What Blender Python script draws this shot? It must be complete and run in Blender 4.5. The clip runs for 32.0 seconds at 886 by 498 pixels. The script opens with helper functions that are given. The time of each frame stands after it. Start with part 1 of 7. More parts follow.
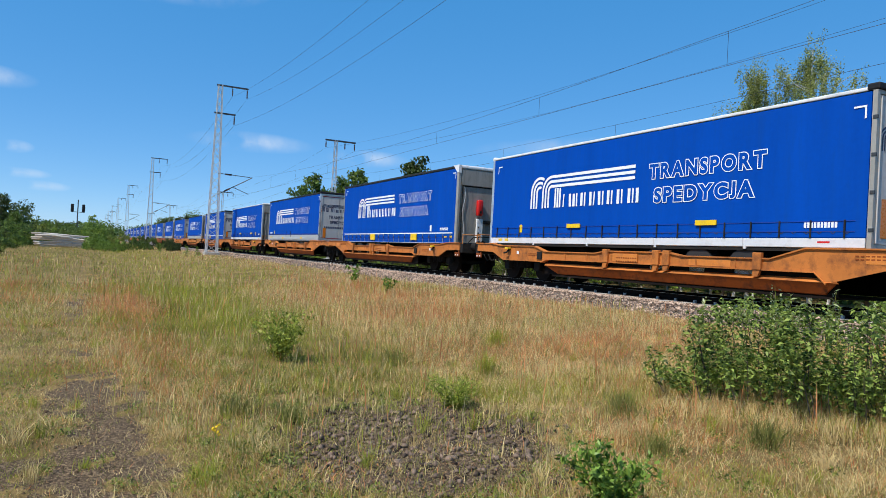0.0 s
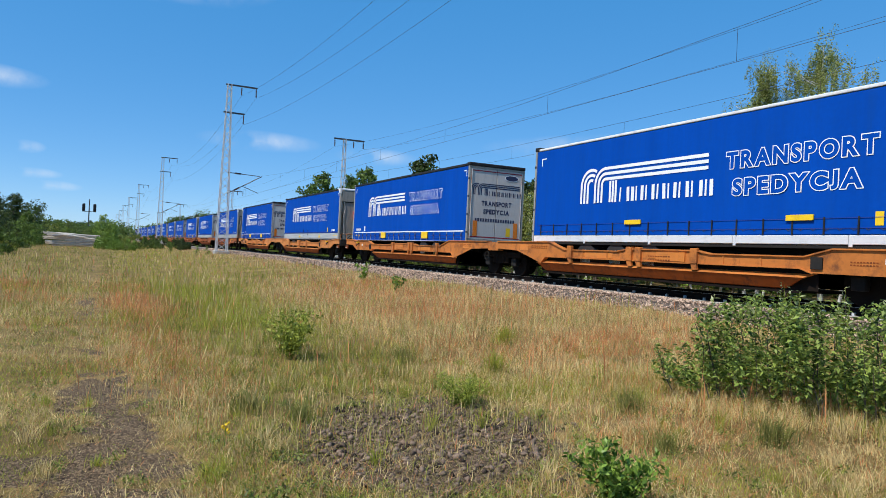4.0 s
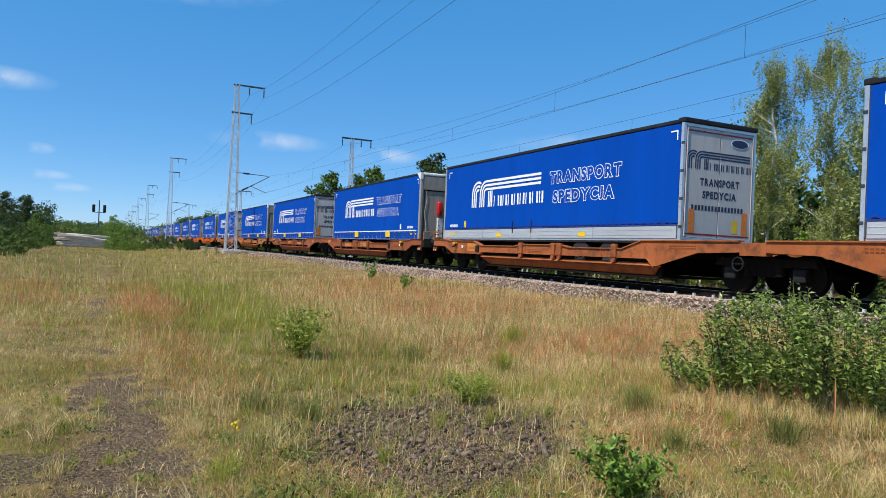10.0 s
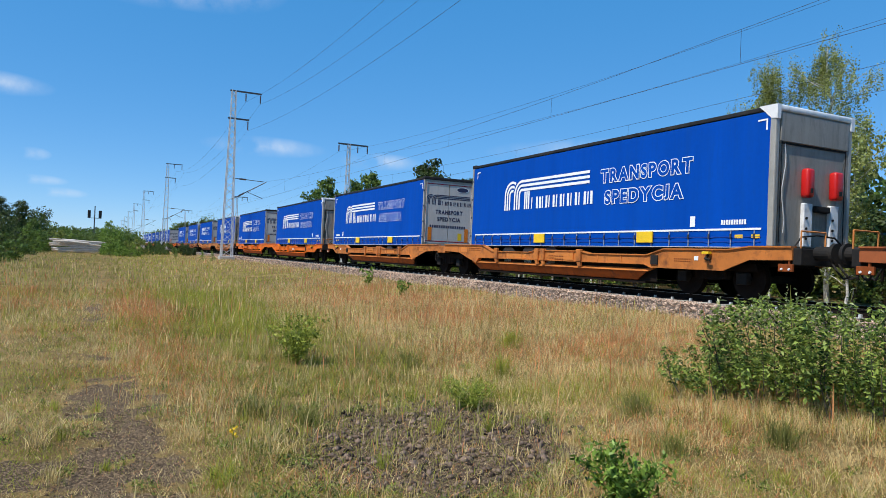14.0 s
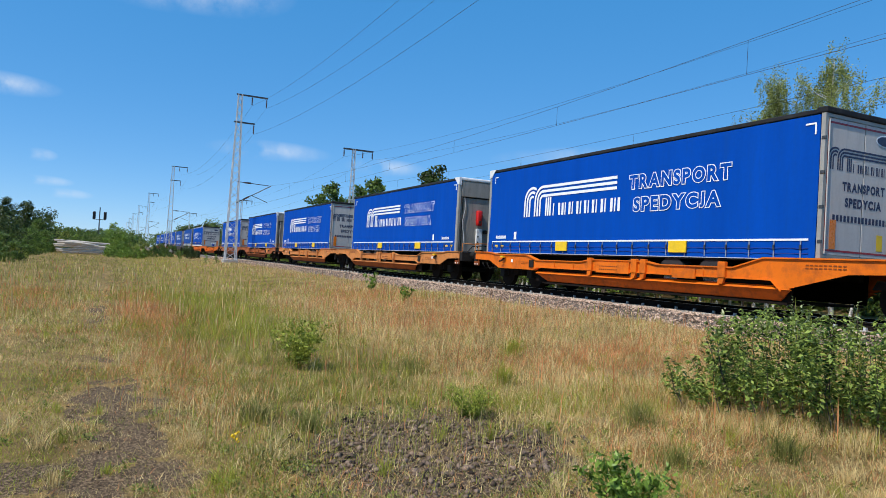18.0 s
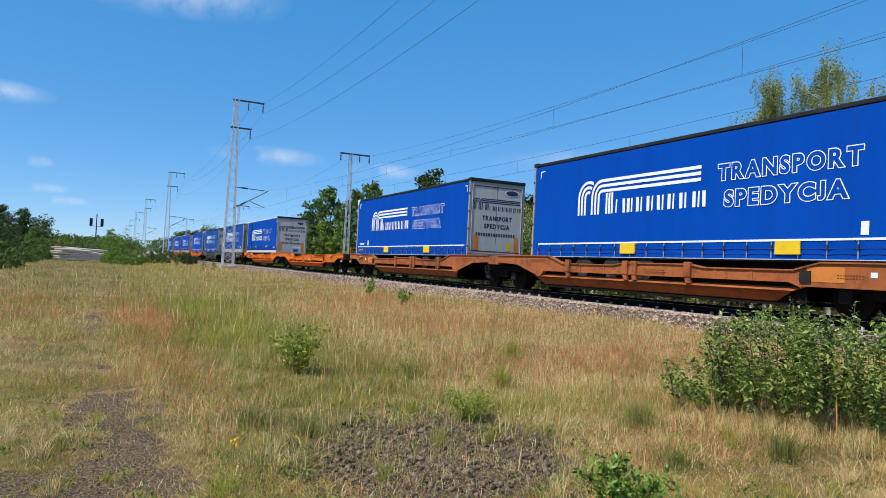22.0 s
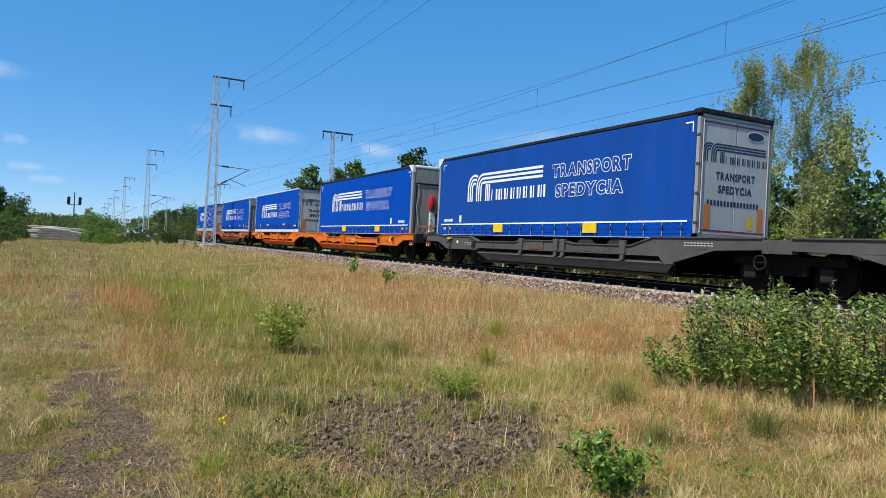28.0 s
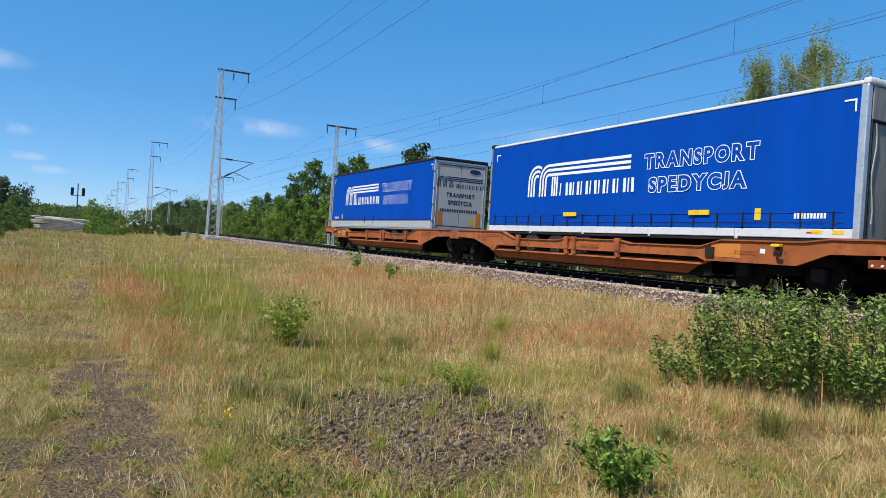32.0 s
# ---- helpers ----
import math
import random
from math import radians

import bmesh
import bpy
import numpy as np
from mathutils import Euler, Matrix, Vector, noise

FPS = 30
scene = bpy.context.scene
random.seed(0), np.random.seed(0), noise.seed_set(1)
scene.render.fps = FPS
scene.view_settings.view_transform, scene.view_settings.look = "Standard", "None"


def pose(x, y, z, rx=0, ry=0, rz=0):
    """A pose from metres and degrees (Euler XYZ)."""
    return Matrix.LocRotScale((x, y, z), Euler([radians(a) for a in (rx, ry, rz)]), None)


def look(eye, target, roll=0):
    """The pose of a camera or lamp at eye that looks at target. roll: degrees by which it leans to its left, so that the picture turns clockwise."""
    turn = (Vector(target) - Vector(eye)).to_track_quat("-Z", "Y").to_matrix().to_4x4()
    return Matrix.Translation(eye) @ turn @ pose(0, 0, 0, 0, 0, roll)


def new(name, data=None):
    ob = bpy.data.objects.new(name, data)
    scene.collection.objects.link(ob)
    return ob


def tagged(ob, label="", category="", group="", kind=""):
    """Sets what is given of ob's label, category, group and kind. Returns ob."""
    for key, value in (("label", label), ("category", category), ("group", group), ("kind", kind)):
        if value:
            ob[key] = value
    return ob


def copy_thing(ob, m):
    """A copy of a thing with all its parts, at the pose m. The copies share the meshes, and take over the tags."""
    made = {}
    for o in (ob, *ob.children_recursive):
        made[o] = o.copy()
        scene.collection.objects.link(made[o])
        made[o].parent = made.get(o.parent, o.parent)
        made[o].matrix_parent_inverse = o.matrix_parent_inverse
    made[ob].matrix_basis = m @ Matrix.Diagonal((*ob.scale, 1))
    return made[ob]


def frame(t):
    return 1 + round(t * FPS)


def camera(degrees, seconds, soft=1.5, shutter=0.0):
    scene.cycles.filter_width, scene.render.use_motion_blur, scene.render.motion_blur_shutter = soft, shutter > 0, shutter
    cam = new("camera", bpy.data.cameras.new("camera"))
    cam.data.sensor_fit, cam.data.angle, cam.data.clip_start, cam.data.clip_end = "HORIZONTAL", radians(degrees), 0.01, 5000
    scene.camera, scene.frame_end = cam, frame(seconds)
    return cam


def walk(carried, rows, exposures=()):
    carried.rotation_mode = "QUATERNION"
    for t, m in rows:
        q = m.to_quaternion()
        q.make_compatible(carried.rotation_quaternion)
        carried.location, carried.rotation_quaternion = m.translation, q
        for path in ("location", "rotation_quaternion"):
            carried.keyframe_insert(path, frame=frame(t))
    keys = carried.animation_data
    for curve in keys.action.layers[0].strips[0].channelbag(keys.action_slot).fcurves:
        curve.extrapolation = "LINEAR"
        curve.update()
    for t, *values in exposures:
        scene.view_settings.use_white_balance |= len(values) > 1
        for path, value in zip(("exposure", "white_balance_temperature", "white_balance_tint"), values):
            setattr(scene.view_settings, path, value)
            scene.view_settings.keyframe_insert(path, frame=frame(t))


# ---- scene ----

# The camera: hand-held beside the line; +y runs along the track, x across it, z = 0 is the ground under the camera.
cam = camera(65.1, 32.0, soft=0.7)
PATH = [
    (0.0, 0.020, 0.030, 1.594, -27.08, 0.57, -3.05),
    (0.5, 0.013, 0.023, 1.587, -27.60, 0.40, -2.87),
    (1.0, 0.025, -0.025, 1.602, -27.22, 0.23, -1.75),
    (1.5, 0.035, -0.034, 1.605, -26.54, 0.56, -2.09),
    (2.0, 0.032, 0.007, 1.598, -26.20, 0.81, -2.18),
    (2.5, 0.027, -0.014, 1.594, -25.86, 0.55, -2.43),
    (3.0, 0.023, 0.000, 1.595, -25.73, 0.40, -2.76),
    (3.5, 0.023, 0.008, 1.597, -26.05, 0.35, -2.84),
    (5.5, 0.027, -0.012, 1.605, -26.61, 0.58, -2.84),
    (6.0, 0.022, -0.011, 1.601, -26.35, 0.94, -2.97),
    (6.5, 0.013, -0.016, 1.595, -26.07, 0.42, -3.10),
    (7.0, 0.006, 0.004, 1.598, -25.83, 0.73, -3.38),
    (7.5, 0.012, 0.018, 1.594, -26.37, 0.82, -2.82),
    (8.0, 0.027, -0.003, 1.596, -27.27, 0.93, -2.71),
    (8.5, 0.025, -0.038, 1.603, -26.52, 0.81, -2.55),
    (9.0, 0.019, -0.011, 1.597, -26.16, 0.45, -2.49),
    (9.5, 0.022, 0.003, 1.598, -25.97, -0.18, -2.54),
    (10.0, 0.024, -0.011, 1.596, -25.65, 0.22, -2.53),
    (10.5, 0.021, 0.019, 1.595, -25.76, 0.66, -2.73),
    (11.0, 0.018, -0.011, 1.594, -26.44, 0.59, -2.86),
    (11.5, 0.011, -0.028, 1.592, -26.21, 0.73, -3.28),
    (12.0, 0.018, -0.043, 1.602, -25.85, 0.88, -2.63),
    (12.5, 0.023, -0.018, 1.598, -25.38, 1.38, -2.14),
    (13.0, 0.008, -0.013, 1.595, -25.29, 1.50, -2.43),
    (13.5, 0.008, 0.018, 1.591, -25.47, 1.12, -2.00),
    (14.0, 0.006, -0.005, 1.594, -25.96, 0.70, -2.51),
    (14.5, 0.006, 0.002, 1.604, -25.86, 0.43, -2.49),
    (16.5, 0.005, 0.007, 1.609, -26.11, 1.30, -2.36),
    (17.0, -0.007, 0.002, 1.604, -25.93, 1.50, -2.76),
    (17.5, -0.006, 0.018, 1.607, -25.90, 1.53, -3.20),
    (18.0, -0.000, 0.008, 1.603, -25.69, 1.20, -3.33),
    (18.5, -0.004, 0.017, 1.604, -26.01, 1.21, -3.29),
    (19.0, -0.005, 0.010, 1.599, -26.09, 1.49, -2.62),
    (19.5, -0.007, 0.001, 1.596, -26.15, 0.97, -3.11),
    (20.0, -0.005, -0.003, 1.595, -26.08, 1.15, -3.22),
    (20.5, -0.003, -0.003, 1.598, -25.90, 1.39, -3.01),
    (21.0, -0.008, 0.009, 1.602, -25.97, 1.53, -3.53),
    (21.5, -0.001, -0.003, 1.606, -25.99, 1.44, -3.03),
    (22.0, -0.003, 0.003, 1.604, -25.87, 1.50, -2.80),
    (22.5, -0.004, 0.014, 1.597, -25.77, 1.55, -2.04),
    (23.0, 0.006, 0.011, 1.601, -25.99, 1.53, -2.66),
    (23.5, -0.007, -0.001, 1.597, -26.09, 1.45, -3.18),
    (24.0, -0.008, 0.001, 1.604, -25.92, 1.61, -3.12),
    (24.5, -0.013, 0.015, 1.600, -26.01, 1.67, -4.67),
    (25.0, -0.007, -0.002, 1.600, -25.69, 1.48, -2.92),
    (25.5, -0.003, -0.021, 1.602, -26.73, 1.67, -2.84),
    (26.0, 0.007, -0.032, 1.605, -26.34, 0.29, -2.21),
    (26.5, -0.002, 0.041, 1.599, -26.80, 0.37, -3.29),
    (28.5, -0.047, -0.010, 1.602, -27.39, -0.23, -2.73),
    (29.0, -0.043, 0.006, 1.603, -27.09, 0.11, -2.93),
    (29.5, -0.049, -0.016, 1.605, -26.76, 0.32, -2.76),
    (30.0, -0.054, -0.021, 1.598, -26.43, -0.02, -2.58),
    (30.5, -0.059, 0.025, 1.599, -26.41, -0.31, -3.02),
    (31.0, -0.059, 0.017, 1.599, -26.38, -0.15, -3.54),
    (31.5, -0.057, 0.014, 1.596, -26.37, -0.55, -3.13),
    (32.0, -0.068, 0.055, 1.583, -27.12, -0.48, -3.61),
]
walk(cam, [(t, pose(x, y, z, 90 + pitch, roll, yaw)) for t, x, y, z, yaw, pitch, roll in PATH])

# ---- light ----
SUN_ELEV, SUN_AZ = 54.0, 257.0      # degrees; azimuth clockwise from +y
scene.view_settings.exposure = 0.2
world = bpy.data.worlds.new("sky")
scene.world = world
world.use_nodes = True
wn = world.node_tree.nodes
wl = world.node_tree.links
wn.clear()
sky = wn.new("ShaderNodeTexSky")
sky.sky_type, sky.sun_disc = "NISHITA", False
sky.sun_elevation, sky.sun_rotation = radians(SUN_ELEV), radians(SUN_AZ)
sky.altitude, sky.air_density, sky.dust_density, sky.ozone_density = 1500.0, 0.85, 0.0, 1.4
sky_bg = wn.new("ShaderNodeBackground")
sky_bg.inputs["Strength"].default_value = 0.15
sky_out = wn.new("ShaderNodeOutputWorld")
sky_tint = wn.new("ShaderNodeHueSaturation")
sky_tint.inputs["Saturation"].default_value = 1.1
wl.new(sky.outputs[0], sky_tint.inputs["Color"])
sky_cool = wn.new("ShaderNodeMix")
sky_cool.data_type = "RGBA"      # evens out the haze near the horizon
sky_cool.inputs[0].default_value = 0.6
sky_cool.inputs[7].default_value = (0.06, 1.77, 4.45, 1)
wl.new(sky_tint.outputs[0], sky_cool.inputs[6])
wl.new(sky_cool.outputs[2], sky_bg.inputs["Color"])
wl.new(sky_bg.outputs[0], sky_out.inputs["Surface"])
sun = new("sun", bpy.data.lights.new("sun", "SUN"))
sun.data.energy, sun.data.angle, sun.data.color = 4.35, radians(0.6), (1.0, 0.96, 0.9)
_a, _e = radians(SUN_AZ), radians(SUN_ELEV)
SUN_DIR = Vector((math.sin(_a) * math.cos(_e), math.cos(_a) * math.cos(_e), math.sin(_e)))
sun.matrix_world = look(SUN_DIR * 200, (0, 0, 0))

# ---- numbers of the plan ----
XC, ZR = 14.07, 0.95                # track centre, top of rail
TRAILER_LEN, TRAILER_W = 13.6, 2.55


def smooth(a, b, v):
    t = min(1.0, max(0.0, (v - a) / (b - a)))
    return t * t * (3 - 2 * t)


def ground_np(x, y):
    """The field rises gently to the foot of the ballast, falls a little behind it, and is uneven near the path."""
    t = np.clip((x - 2.5) / 8.5, 0, 1)
    u = np.clip((x - 17.0) / 7.0, 0, 1)
    z = 0.50 * t * t * (3 - 2 * t) - 0.25 * u * u * (3 - 2 * u)
    near = np.clip((140.0 - np.hypot(x, y)) / 80.0, 0, 1)
    return z + near * (0.028 * np.sin(0.9 * x + 1.0) * np.sin(0.7 * y + 2.0) + 0.010 * np.sin(2.1 * x + 0.5) * np.sin(2.3 * y))


def ground_z(x, y):
    return float(ground_np(np.float64(x), np.float64(y)))


# ---- materials ----
def nodes_of(mat):
    mat.use_nodes = True
    return mat.node_tree.nodes, mat.node_tree.links


def noise_node(n, l, scale, detail=4.0, rough=0.6, coord="Object", stretch=None):
    tc = n.new("ShaderNodeTexCoord")
    tex = n.new("ShaderNodeTexNoise")
    tex.inputs["Scale"].default_value, tex.inputs["Detail"].default_value, tex.inputs["Roughness"].default_value = scale, detail, rough
    src = tc.outputs[coord]
    if stretch:
        mp = n.new("ShaderNodeMapping")
        mp.inputs["Scale"].default_value = stretch
        l.new(src, mp.inputs[0])
        src = mp.outputs[0]
    l.new(src, tex.inputs["Vector"])
    return tex


def ramp(n, l, src, stops):
    r = n.new("ShaderNodeValToRGB")
    while len(r.color_ramp.elements) < len(stops):
        r.color_ramp.elements.new(0.5)
    for e, (p, c) in zip(r.color_ramp.elements, stops):
        e.position, e.color = p, (*c, 1)
    l.new(src, r.inputs[0])
    return r


def mix(n, l, fac, a, b, kind="MIX"):
    m = n.new("ShaderNodeMix")
    m.data_type, m.blend_type = "RGBA", kind
    for i, v in ((0, fac), (6, a), (7, b)):
        if isinstance(v, (int, float)):
            m.inputs[i].default_value = v
        elif isinstance(v, tuple):
            m.inputs[i].default_value = (*v, 1)
        else:
            l.new(v, m.inputs[i])
    return m.outputs[2]


def paint(name, color, rough=0.5, metal=0.0, vary=0.18, scale=1.2, dirt=None, dirt_amount=0.35, bump=0.15, bump_scale=40.0, stretch=None, spec=0.5):
    """A worn, painted or plain surface: two scales of variation, patches of dirt and a fine relief."""
    mat = bpy.data.materials.new(name)
    n, l = nodes_of(mat)
    bsdf = n["Principled BSDF"]
    big = noise_node(n, l, scale, 5, 0.65, stretch=stretch)
    fine = noise_node(n, l, scale * 14, 3, 0.6)
    base = ramp(n, l, big.outputs[0], [(0.3, tuple(c * (1 - vary) for c in color)), (0.7, tuple(min(1, c * (1 + vary)) for c in color))])
    col = mix(n, l, 0.12, base.outputs[0], fine.outputs[0], "OVERLAY")
    if dirt:
        spots = noise_node(n, l, scale * 3.1, 8, 0.7, stretch=stretch)
        mask = ramp(n, l, spots.outputs[0], [(0.5, (0, 0, 0)), (0.68, (dirt_amount,) * 3)])
        col = mix(n, l, mask.outputs[0], col, dirt)
    l.new(col, bsdf.inputs["Base Color"])
    rr = ramp(n, l, fine.outputs[0], [(0.2, (max(0, rough - 0.12),) * 3), (0.8, (min(1, rough + 0.12),) * 3)])
    l.new(rr.outputs[0], bsdf.inputs["Roughness"])
    bsdf.inputs["Metallic"].default_value = metal
    bsdf.inputs["Specular IOR Level"].default_value = spec
    if bump:
        bn = noise_node(n, l, bump_scale, 3, 0.6)
        b = n.new("ShaderNodeBump")
        b.inputs["Strength"].default_value, b.inputs["Distance"].default_value = bump, 0.02
        l.new(bn.outputs[0], b.inputs["Height"])
        l.new(b.outputs[0], bsdf.inputs["Normal"])
    return mat


def leafy(name, dark, light, sheen=0.45, patch=0.6, trans=0.3, spec=0.3, spread=0.85):
    """Leaves or blades: colour by island and by place, some light passing through."""
    mat = bpy.data.materials.new(name)
    n, l = nodes_of(mat)
    bsdf = n["Principled BSDF"]
    geo = n.new("ShaderNodeNewGeometry")
    place = noise_node(n, l, patch, 3, 0.6)
    m = n.new("ShaderNodeMath")
    m.operation = "MULTIPLY_ADD"
    l.new(geo.outputs["Random Per Island"], m.inputs[0])
    m.inputs[1].default_value = spread
    sub = n.new("ShaderNodeMath")
    sub.operation = "SUBTRACT"
    l.new(place.outputs[0], sub.inputs[0])
    sub.inputs[1].default_value = 0.37 - (0.85 - spread) / 2
    l.new(sub.outputs[0], m.inputs[2])
    mid = tuple((a + b) / 2 for a, b in zip(dark, light))
    r = ramp(n, l, m.outputs[0], [(0.15, dark), (0.5, mid), (0.9, light)])
    l.new(r.outputs[0], bsdf.inputs["Base Color"])
    bsdf.inputs["Roughness"].default_value = sheen
    bsdf.inputs["Specular IOR Level"].default_value = spec
    tr = n.new("ShaderNodeBsdfTranslucent")
    l.new(r.outputs[0], tr.inputs["Color"])
    ms = n.new("ShaderNodeMixShader")
    ms.inputs[0].default_value = trans
    l.new(bsdf.outputs[0], ms.inputs[1])
    l.new(tr.outputs[0], ms.inputs[2])
    l.new(ms.outputs[0], n["Material Output"].inputs["Surface"])
    return mat


